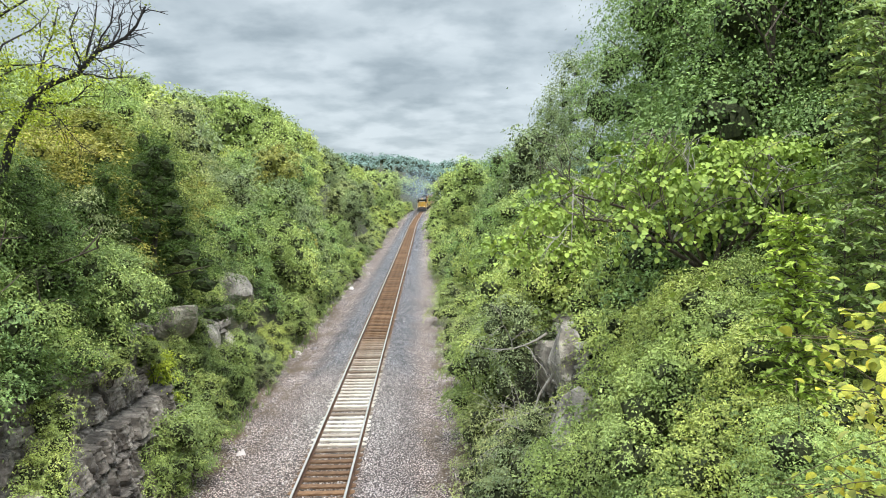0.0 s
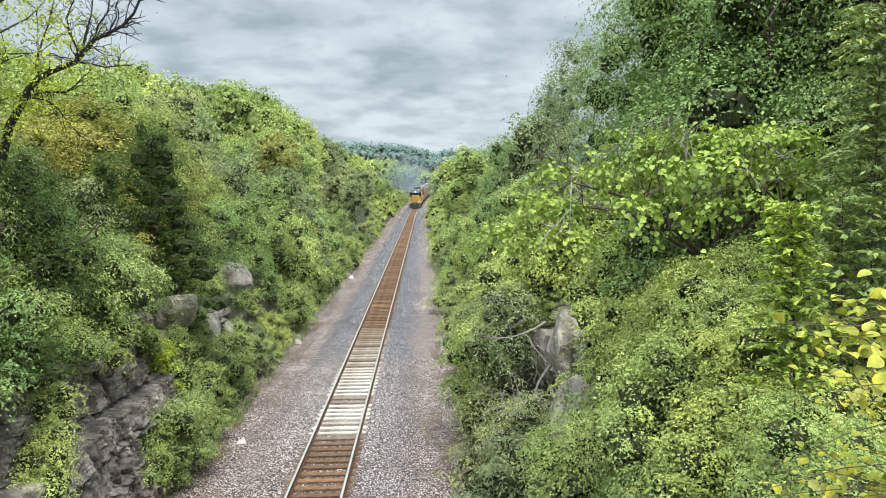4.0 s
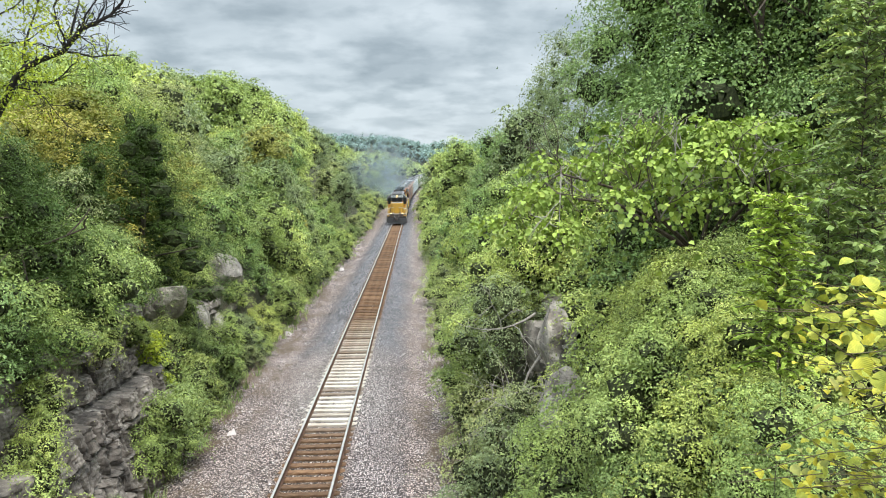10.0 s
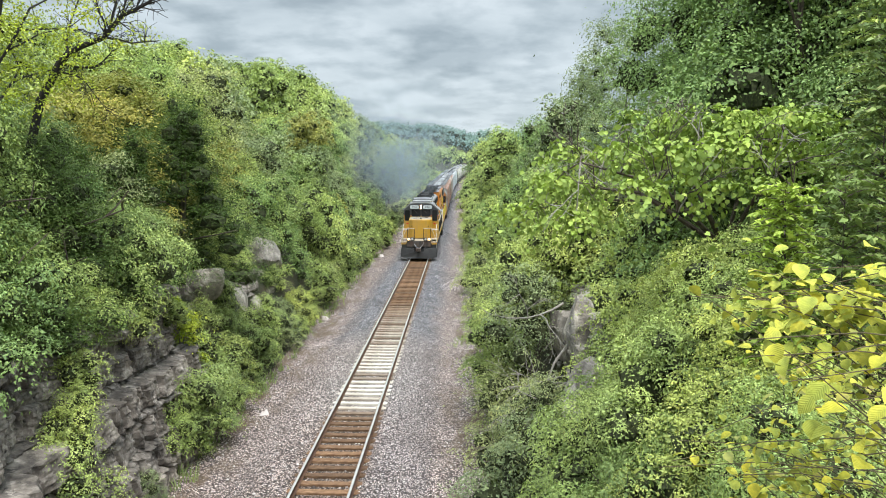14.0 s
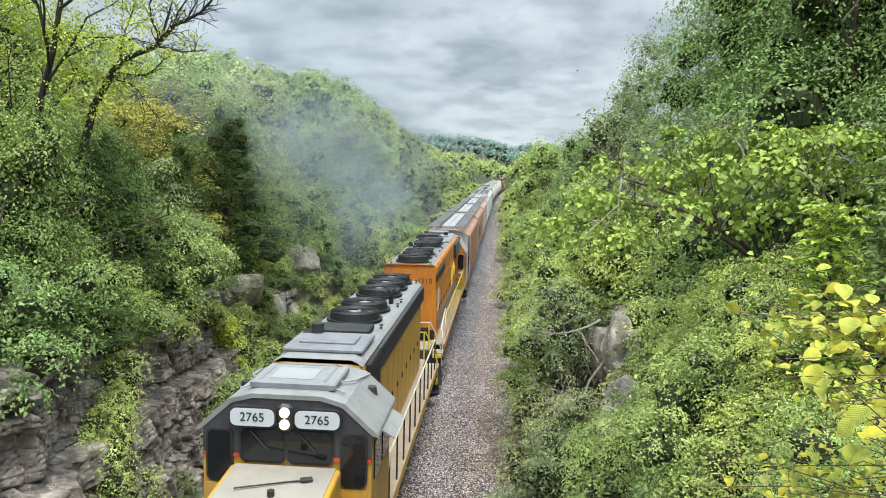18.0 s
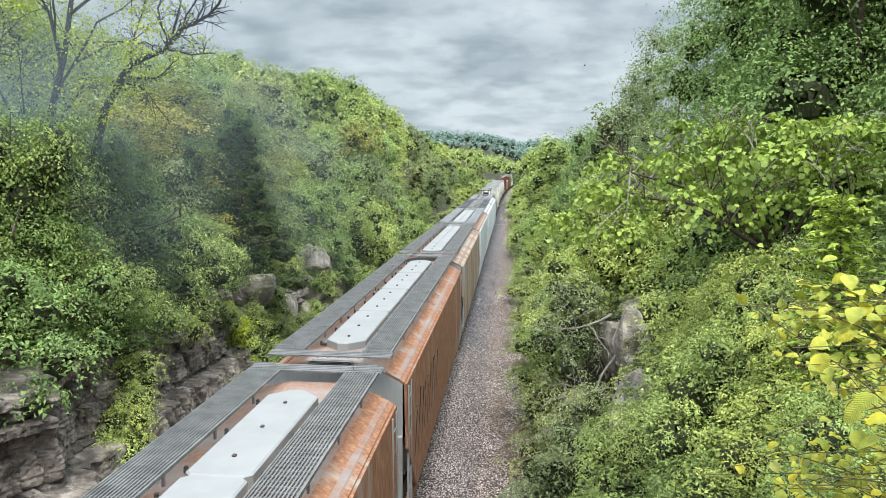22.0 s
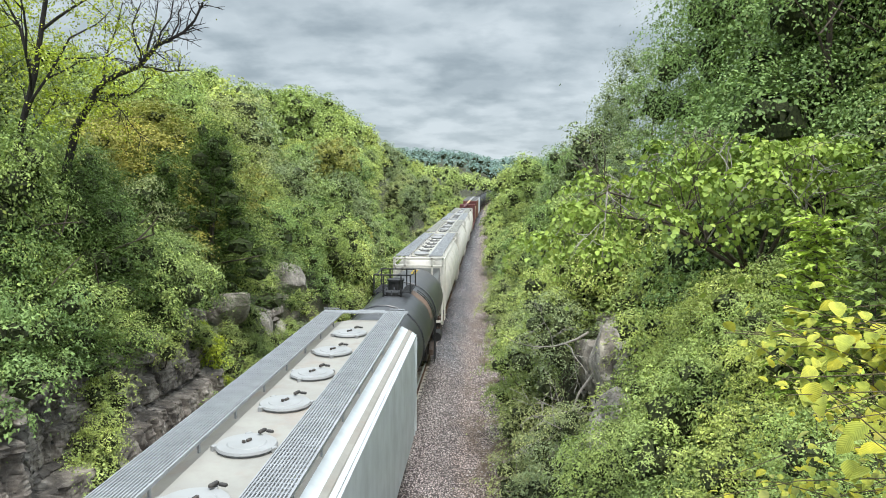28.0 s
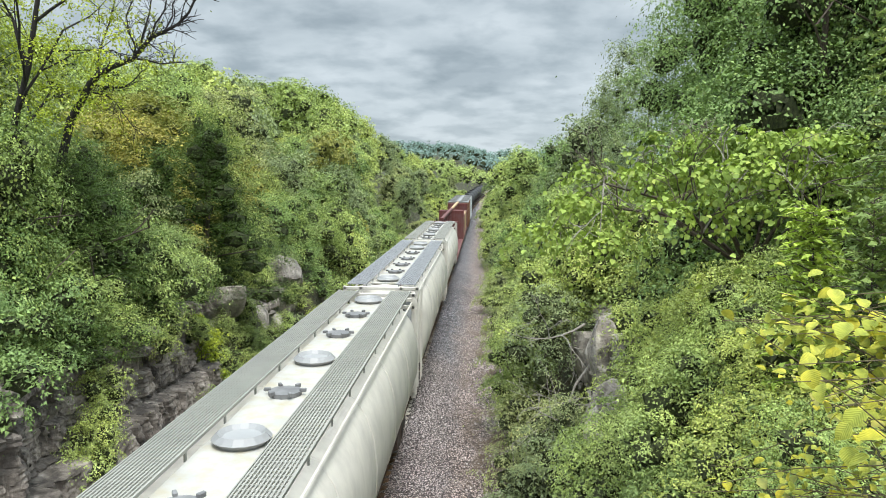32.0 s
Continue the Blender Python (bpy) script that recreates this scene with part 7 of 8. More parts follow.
def locomotive_orange():
    thing = root("locomotive", "faded orange diesel locomotive with grey roof and black fans", "locomotive")
    half = 10.45
    frame_of_loco(thing, half, 3, 2.0, 6.6, ORANGE)
    end_platform(thing, -9.7, -1, TAN_DECK, RAIL_YELLOW, RAIL_WHITE, RAIL_YELLOW)
    end_platform(thing, 9.7, 1, TAN_DECK, RAIL_YELLOW, RAIL_YELLOW, BLACK)
    y0, y1 = -8.4, 5.5
    bm = bmesh.new()
    prism(bm, hood_outline(1.08, 1.55, 4.62, 0.15), y0, y1)
    for v in bm.verts:
        if v.co.y < y0 + 0.1:
            v.co.y += 0.30 * (abs(v.co.x) / 1.08) ** 2
    bmesh.ops.recalc_face_normals(bm, faces=bm.faces[:])
    hood = part("hood", bm, ORANGE, thing)
    bm = bmesh.new()
    prism(bm, [(-0.93, 4.60), (-0.93, 4.632), (0.93, 4.632), (0.93, 4.60)], y0 + 0.35, y1)
    bmesh.ops.recalc_face_normals(bm, faces=bm.faces[:])
    part("hood_roof", bm, ROOF_BLUE, hood, "smooth grey hood roof")
    # end face: black foot, number, lamps, grab irons
    bm = bmesh.new()
    box(bm, (0, y0 + 0.265, 1.77), (2.05, 0.06, 0.40), 0.01)
    part("kick_panel", bm, BLACK, hood, "sooty black panel at the foot of the hood")
    for x in (-0.62, 0.62):
        words("road_number", "3210", 0.30, pose(x, y0 - 0.02 + 0.30 * (abs(x) / 1.08) ** 2, 3.98, 90, 0, math.copysign(8, x)), INK, hood, "black numerals")
    bm = bmesh.new()
    box(bm, (0, y0 - 0.04, 3.74), (0.50, 0.12, 0.28), 0.05)
    h = part("headlight_housing", bm, ORANGE, hood)
    for x in (-0.12, 0.12):
        bm = bmesh.new()
        rod(bm, (x, y0 - 0.10, 3.74), (x, y0 - 0.125, 3.74), 0.10, 18)
        part("headlight", bm, LAMP_OFF, h, "unlit round headlight")
    bm = bmesh.new()
    box(bm, (0, y0 - 0.01, 1.95), (1.7, 0.05, 0.35), 0.01)
    part("end_louvre", bm, BLACK, hood)
    for z in (3.3, 3.7, 4.1, 4.45):
        bm = bmesh.new()
        tube(bm, [(-0.55, y0 + 0.05, z), (-0.55, y0 - 0.10, z), (-0.15, y0 - 0.10, z), (-0.15, y0, z)], 0.014, 5)
        part("grab_iron", bm, ORANGE, hood)
    for s in (-1, 1):
        bm = bmesh.new()
        box(bm, (s * 1.10, -6.3, 4.12), (0.05, 3.9, 0.30), 0.01)
        part("air_intake", bm, BLACK, hood, "long dark radiator intake")
        bm = bmesh.new()
        box(bm, (s * 1.12, 3.7, 4.05), (0.16, 3.2, 0.75), 0.03)
        g = part("air_intake", bm, BLACK, hood, "black ribbed inertial air intake")
        rib = shared("rib", lambda q: box(q, (0, 0, 0), (0.04, 0.05, 0.72)), GALV_DARK)
        for k in range(18):
            same("rib", rib, g, pose(s * 1.205, 2.2 + 0.175 * k, 4.05))
        for k in range(13):
            bm = bmesh.new()
            box(bm, (s * 1.086, y0 + 1.2 + k * 0.98, 2.72), (0.012, 0.86, 1.95), 0.004)
            d = part("engine_door", bm, ORANGE, hood)
            bm = bmesh.new()
            box(bm, (s * 1.11, y0 + 1.55 + k * 0.98, 2.7), (0.03, 0.03, 0.16), 0.006)
            part("latch", bm, BLACK, d)
        bm = bmesh.new()
        box(bm, (s * 1.10, y0 + 1.05, 3.1), (0.012, 0.75, 0.85))
        part("data_panel", bm, SIGN_WHITE, hood)
        bm = bmesh.new()
        box(bm, (s * 1.098, -1.4, 2.05), (0.012, 12.4, 0.42))
        part("grime_band", bm, ROOF_SOOT, hood)
        bm = bmesh.new()
        for k, (a, b, c) in enumerate(((0.0, 2.5, 3.3), (0.45, 3.4, 2.6), (0.9, 2.6, 3.5), (1.35, 3.3, 2.5), (1.9, 2.7, 3.2))):
            tube(bm, [(s * 1.10, 0.2 + a, b), (s * 1.10, 0.45 + a, (b + c) / 2 + 0.2), (s * 1.10, 0.75 + a, c)], 0.055, 4)
        part("graffiti", bm, SIGN_YELLOW, hood, "yellow sprayed strokes")
    for y in (-7.35, -6.05, -4.75, -1.35, -0.12):
        fan(hood, y)
    bm = bmesh.new()
    rod(bm, (-0.45, -3.0, 4.62), (-0.45, -3.0, 4.85), 0.09, 10)
    for dx, dd in ((-0.14, -1), (0.02, 1), (0.14, 1)):
        rod(bm, (-0.45 + dx, -3.0, 4.93), (-0.45 + dx, -3.0 + dd * 0.36, 4.93), 0.05, 10, 0.12)
    part("air_horn", bm, BLACK, hood, "black air horn")
    bm = bmesh.new()
    box(bm, (0.15, -2.75, 4.70), (0.62, 0.32, 0.08), 0.02)
    part("roof_vent", bm, BAND_DARK, hood)
    bm = bmesh.new()
    box(bm, (0, 3.05, 4.66), (1.9, 4.4, 0.06), 0.02)
    hatch = part("roof_hatch", bm, ROOF_SOOT, hood, "raised dark hatch deck on the roof")
    bm = bmesh.new()
    box(bm, (0.05, 1.35, 4.76), (1.0, 0.62, 0.16), 0.03)
    part("brake_grid_box", bm, BLACK, hatch)
    bm = bmesh.new()
    prism(bm, [(-1.0, 4.70), (-0.8, 4.92), (0.2, 4.92), (0.35, 4.70)], 1.95, 2.95)
    bmesh.ops.recalc_face_normals(bm, faces=bm.faces[:])
    part("exhaust_silencer", bm, BLACK, hatch, "sooty angled exhaust silencer")
    bm = bmesh.new()
    for k in range(6):
        box(bm, (0.3 + 0.07 * k, 3.5, 4.71), (0.04, 0.3, 0.03))
    part("roof_grating", bm, BLACK, hatch)
    for x, y in ((0.45, 4.6), (-0.7, 4.9)):
        bm = bmesh.new()
        rod(bm, (x, y, 4.68), (x, y, 4.86), 0.12, 12)
        part("roof_vent", bm, BLACK, hatch)
    cab = cab_shell(thing, 5.5, 7.6, ORANGE, ORANGE, NOSE_TAN, 1)
    bm = bmesh.new()
    box(bm, (-0.1, 6.4, 4.64), (1.1, 0.9, 0.24), 0.03)
    ac = part("roof_unit", bm, ROOF_SOOT, cab, "dark louvred air conditioner box")
    bm = bmesh.new()
    for k in range(4):
        box(bm, (-0.1, 5.94, 4.56 + 0.045 * k), (0.9, 0.03, 0.018))
    part("vent_panel", bm, BLACK, ac)
    bm = bmesh.new()
    rod(bm, (1.05, 6.4, 4.28), (1.05, 6.4, 4.46), 0.14, 12, 0.11)
    part("antenna_dome", bm, BLACK, cab)
    for s in (-1, 1):
        bm = bmesh.new()
        box(bm, (s * 1.30, 5.485, 3.05), (0.32, 0.03, 0.85), 0.05)
        part("rear_window", bm, GLASS, cab)
        bm = bmesh.new()
        box(bm, (s * 1.30, 5.48, 2.42), (0.24, 0.02, 0.14))
        part("warning_sign", bm, SIGN_WHITE, cab)
        bm = bmesh.new()
        for k in range(3):
            box(bm, (s * 1.25, 5.2 - 0.28 * k, 2.05 - 0.22 * k), (0.42, 0.28, 0.04), 0.01)
        part("cab_step", bm, BLACK, cab)
    bm = bmesh.new()
    box(bm, (0, 8.35, 2.2), (1.9, 1.4, 1.3), 0.08)
    part("nose", bm, ORANGE, thing)
    eye = shared("lifting_eye", lambda q: (rod(q, (0, 0, 0), (0, 0, 0.05), 0.03, 8), ring(q, 0.05, 0.09, 0.012, 10)), BLACK)
    for y in (-8.0, -5.4, -3.6, -2.2, 0.9):
        for s in (-1, 1):
            same("lifting_eye", eye, hood, pose(s * 0.80, y, 4.62))
    side_rails(thing, -8.0, 5.2, 13, 1.56, 2.62, 1.48, RAIL_YELLOW, RAIL_YELLOW)
    return thing


def grating_board(thing, x0, x1, y0, y1, z, material, along=True):
    """A running board of parallel bars on cross bearers."""
    bm = bmesh.new()
    n = 12
    w = (x1 - x0) / n
    for k in range(n):
        box(bm, (x0 + (k + 0.5) * w, (y0 + y1) / 2, z), (w * 0.42, y1 - y0, 0.03))
    k = y0 + 0.15
    while k < y1:
        box(bm, ((x0 + x1) / 2, k, z - 0.012), (x1 - x0, 0.022, 0.03))
        k += 0.15
    for x in (x0, x1):
        box(bm, (x, (y0 + y1) / 2, z + 0.005), (0.02, y1 - y0, 0.05))
    ob = part("running_board", bm, material, thing, "grey steel grating running board")
    brk = shared("bracket", lambda q: box(q, (0, 0, -0.09), (0.03, 0.05, 0.18)), material)
    k = y0 + 0.3
    while k < y1:
        for x in (x0 + 0.03, x1 - 0.03):
            same("bracket", brk, thing, pose(x, k, z))
        k += 1.6
    return ob


def cross_board(thing, y, d, z, material, half=1.25):
    bm = bmesh.new()
    for k in range(4):
        box(bm, (0, y + d * (0.06 + 0.11 * k), z - (0.0 if k < 4 else 0.05)), (half * 2, 0.075, 0.03))
    for k in range(13):
        box(bm, (-half + half * k / 6, y + d * 0.23, z - 0.012), (0.03, 0.45, 0.025))
    part("end_board", bm, material, thing, "steel grating crossover board")
    bm = bmesh.new()
    for x in (-0.3, 0.5):
        box(bm, (x, y + d * 0.68, z - 0.075), (0.03, 0.45, 0.03))
    box(bm, (0.1, y + d * 0.68, z - 0.085), (0.8, 0.03, 0.02))
    step = part("brake_step", bm, material, thing)
    for k in range(5):
        bm = bmesh.new()
        box(bm, (0.1, y + d * (0.50 + 0.09 * k), z - 0.06), (0.8, 0.06, 0.03))
        part("slat", bm, material, step)
    for s in (-1, 1):
        bm = bmesh.new()
        tube(bm, [(s * 0.75, y + d * 0.1, z), (s * 0.75, y + d * 0.1, z + 0.12), (s * 1.2, y + d * 0.1, z + 0.12), (s * 1.2, y + d * 0.1, z)], 0.014, 5)
        part("grab_iron", bm, material, thing)


def ladder(thing, x, y, z0, z1, material, along="x", w=0.42):
    """Ladder rungs between two stiles."""
    bm = bmesh.new()
    a = (w / 2, 0) if along == "x" else (0, w / 2)
    for s in (-1, 1):
        box(bm, (x + s * a[0], y + s * a[1], (z0 + z1) / 2), (0.045, 0.045, z1 - z0))
    z = z0 + 0.1
    while z < z1:
        rod(bm, (x - a[0], y - a[1], z), (x + a[0], y + a[1], z), 0.014, 5)
        z += 0.40
    part("ladder", bm, material, thing)


def hopper_under(thing, half, body, centre=5.9, sill=1.46):
    bm = bmesh.new()
    box(bm, (0, 0, 0.95), (0.6, 2 * half - 0.8, 0.35), 0.02)
    part("centre_sill", bm, UNDER, thing)
    for s in (-1, 1):
        bm = bmesh.new()
        box(bm, (s * sill, 0, 1.16), (0.12, 2 * half - 1.0, 0.30), 0.02)
        part("side_sill", bm, body, thing)
    for y in (-centre, centre):
        truck(thing, y)
    for k, y in enumerate((-3.0, 0.0, 3.0)):
        bm = bmesh.new()
        a = [bm.verts.new((sx * 1.3, y + sy * 1.35, 1.5)) for sx, sy in ((-1, -1), (1, -1), (1, 1), (-1, 1))]
        b = [bm.verts.new((sx * 0.5, y + sy * 0.35, 0.45)) for sx, sy in ((-1, -1), (1, -1), (1, 1), (-1, 1))]
        for j in range(4):
            bm.faces.new((a[j], b[j], b[(j + 1) % 4], a[(j + 1) % 4]))
        bm.faces.new(b)
        bm.faces.new(a[::-1])
        bmesh.ops.recalc_face_normals(bm, faces=bm.faces[:])
        part("discharge_bay", bm, UNDER, thing)
    for d in (-1, 1):
        coupler(thing, d * (half + 0.05), d)


def m_round_hatch(bm):
    rod(bm, (0, 0, 0), (0, 0, 0.05), 0.41, 28)
    rod(bm, (0, 0, 0.05), (0, 0, 0.085), 0.46, 28, 0.44)
    rod(bm, (0, 0, 0.085), (0, 0, 0.10), 0.30, 28, 0.28)
    for a in (0.5, 2.6, 4.2):
        box(bm, (0.47 * math.cos(a), 0.47 * math.sin(a), 0.04), (0.08, 0.10, 0.10), 0.01)


def m_clamp(bm):
    box(bm, (0, 0, 0.03), (0.16, 0.08, 0.06), 0.01)
    box(bm, (0.06, 0, 0.07), (0.05, 0.05, 0.06), 0.01)


def m_latch(bm):
    box(bm, (0.05, 0.0, 0.02), (0.10, 0.05, 0.04), 0.01)
    box(bm, (-0.05, 0.02, 0.02), (0.05, 0.05, 0.05), 0.01)
    box(bm, (0.44, 0.05, 0.03), (0.16, 0.06, 0.05), 0.01)
    box(bm, (0.50, -0.05, 0.02), (0.06, 0.12, 0.04), 0.01)


LATCH = shared("latch", m_latch, UNDER)
HATCH_ROUND, CLAMP = shared("hatch_cover", m_round_hatch, WHITE), shared("clamp", m_clamp, UNDER)


def covered_hopper(label, length, side, eave, end, roof, boards, hatches, hatch_mat=WHITE, title="", graffiti=False, boards_z=4.68):
    """A ribless-sided covered hopper with an arched roof. hatches: 'trough' or a list of places of round hatches."""
    thing = root("covered_hopper", label, "freight car")
    half = length / 2 - 0.55
    e = half - 0.12
    # roof arch and side sheets as one body outline, with sloped lower ends
    arch = [(-1.48, 4.06), (-1.40, 4.16), (-0.9, 4.36), (-0.45, 4.46), (0.45, 4.46), (0.9, 4.36), (1.40, 4.16), (1.48, 4.06)]
    bm = bmesh.new()
    prism(bm, arch, -e, e)
    bmesh.ops.recalc_face_normals(bm, faces=bm.faces[:])
    r = part("roof", bm, roof, thing)
    for s in (-1, 1):
        bm = bmesh.new()
        plate(bm, [(s * 1.10, -e, 4.285), (s * 1.49, -e, 4.075), (s * 1.49, e, 4.075), (s * 1.10, e, 4.285)], 0.02 * -s)
        bmesh.ops.recalc_face_normals(bm, faces=bm.faces[:])
        part("roof_edge", bm, eave, r)
        bm = bmesh.new()
        a = [(s * 1.49, -e, 4.06), (s * 1.49, e, 4.06), (s * 1.52, e, 2.7), (s * 1.52, e - 1.35, 1.3), (s * 1.52, -e + 1.35, 1.3), (s * 1.52, -e, 2.7)]
        plate(bm, a if s > 0 else a[::-1], 0.06)
        bmesh.ops.recalc_face_normals(bm, faces=bm.faces[:])
        sheet = part("side_sheet", bm, side, thing)
        seam = shared("seam", lambda q: box(q, (0, 0, 0), (0.025, 0.05, 2.7)), side)
        for k in range(1, 7):
            same("seam", seam, sheet, pose(s * 1.525, -e + 2 * e * k / 7, 2.7))
        if graffiti:
            bm = bmesh.new()
            rnd = random.Random(length)
            for k in range(9):
                y = -e + 1.2 + 0.55 * k
                tube(bm, [(s * 1.545, y + rnd.uniform(-0.1, 0.1), 1.9 + rnd.uniform(0, 0.3)), (s * 1.545, y + 0.3, 2.6 + rnd.uniform(0, 0.4)), (s * 1.545, y + rnd.uniform(0.1, 0.5), 3.1 + rnd.uniform(0, 0.3))], 0.035, 4)
            part("graffiti", bm, INK, sheet, "dark sprayed strokes")
    for d in (-1, 1):
        bm = bmesh.new()
        pts = [(-1.46, 2.95), (-1.46, 4.05), (-0.9, 4.35), (-0.45, 4.45), (0.45, 4.45), (0.9, 4.35), (1.46, 4.05), (1.46, 2.95)]
        plate(bm, [(x, d * (e + 0.01), z) for x, z in (pts if d > 0 else pts[::-1])], 0.05)
        bmesh.ops.recalc_face_normals(bm, faces=bm.faces[:])
        es = part("end_sheet", bm, end, thing)
        bm = bmesh.new()
        plate(bm, [(-1.44, d * e, 2.95), (1.44, d * e, 2.95), (1.44, d * (e - 2.1), 1.35), (-1.44, d * (e - 2.1), 1.35)], 0.05)
        bmesh.ops.recalc_face_normals(bm, faces=bm.faces[:])
        part("slope_sheet", bm, end, es)
        for x in (-1.42, -0.45, 0.45, 1.42):
            bm = bmesh.new()
            box(bm, (x, d * (e + 0.05), 2.05), (0.09, 0.09, 1.85), 0.01)
            part("end_post", bm, end, es)
        bm = bmesh.new()
        box(bm, (0, d * (e + 0.10), 1.10), (2.9, 0.5, 0.10), 0.02)
        part("end_sill", bm, end, es)
        ladder(es, -1.15, d * (e + 0.10), 1.2, 4.0, end)
        ladder(es, 1.56, d * (e - 0.35), 1.2, 4.0, end, "y")
        bm = bmesh.new()
        rod(bm, (0.55, d * (e + 0.14), 3.0), (0.55, d * (e + 0.20), 3.0), 0.24, 16)
        part("brake_wheel", bm, UNDER, es)
        cross_board(thing, d * (e - 0.10), d, boards_z, boards)
    for s in (-1, 1):
        grating_board(thing, min(s * 0.62, s * 1.22), max(s * 0.62, s * 1.22), -e + 0.1, e - 0.1, boards_z, boards)
    if hatches == "trough":
        n, y0, y1 = 4, -7.1, 7.1
        seg = (y1 - y0) / n
        for k in range(n):
            bm = bmesh.new()
            a, b = y0 + seg * k, y0 + seg * (k + 1) - 0.015
            round_a, round_b = 0.32 if k == 0 else 0.09, 0.32 if k == n - 1 else 0.09
            plan = [(-0.44, a + round_a), (-0.44 + round_a, a), (0.44 - round_a, a), (0.44, a + round_a), (0.44, b - round_b), (0.44 - round_b, b), (-0.44 + round_b, b), (-0.44, b - round_b)]
            lo, hi = [bm.verts.new((x, y, 4.45)) for x, y in plan], [bm.verts.new((x, y, 4.62)) for x, y in plan]
            for j in range(8):
                bm.faces.new((lo[j], lo[(j + 1) % 8], hi[(j + 1) % 8], hi[j]))
            bm.faces.new(hi)
            bmesh.ops.recalc_face_normals(bm, faces=bm.faces[:])
            top = [f for f in bm.faces if f.normal.z > 0.9]
            bmesh.ops.inset_region(bm, faces=top, thickness=0.03, depth=0.02)
            h = part("trough_hatch", bm, hatch_mat, thing, "long white fibreglass hatch cover")
            for j in range(3):
                for s in (-1, 1):
                    same("clamp", CLAMP, h, pose(s * 0.52, a + 0.4 + j * (seg - 0.8) / 2, 4.47, 0, 0, 0 if s > 0 else 180))
                bm = bmesh.new()
                box(bm, (0.0, a + 0.6 + j * 1.1, 4.655), (0.06, 0.06, 0.03), 0.01)
                part("latch", bm, UNDER, h)
    else:
        bm = bmesh.new()
        box(bm, (0, 0, 4.48), (1.16, 2 * e - 0.9, 0.05), 0.01)
        part("roof_strip", bm, ROOF_CREAM, thing, "stained cream roof strip under the hatches")
        for y in hatches:
            cover = same("round_hatch", HATCH_ROUND, thing, pose(0, y, 4.5, 0, 0, y * 13), "white round hatch cover")
            same("latch", LATCH, cover, pose(0, 0, 0.10, 0, 0, 70 - y * 13))
    hopper_under(thing, half, side)
    if title:
        lines = title.split("|")
        if len(lines) == 1:
            bm = bmesh.new()
            box(bm, (0.62, -e - 0.02, 3.86), (0.86, 0.01, 0.19))
            part("title_panel", bm, SIGN_WHITE, thing)
        for k, line in enumerate(lines):
            words("reporting_mark", line, 0.155, pose(0.62 if len(lines) == 1 else 0.95, -e - 0.03, 3.86 - 0.19 * k + 0.05 * (len(lines) - 1), 90), INK, thing, "black stencilled reporting mark")
    return thing


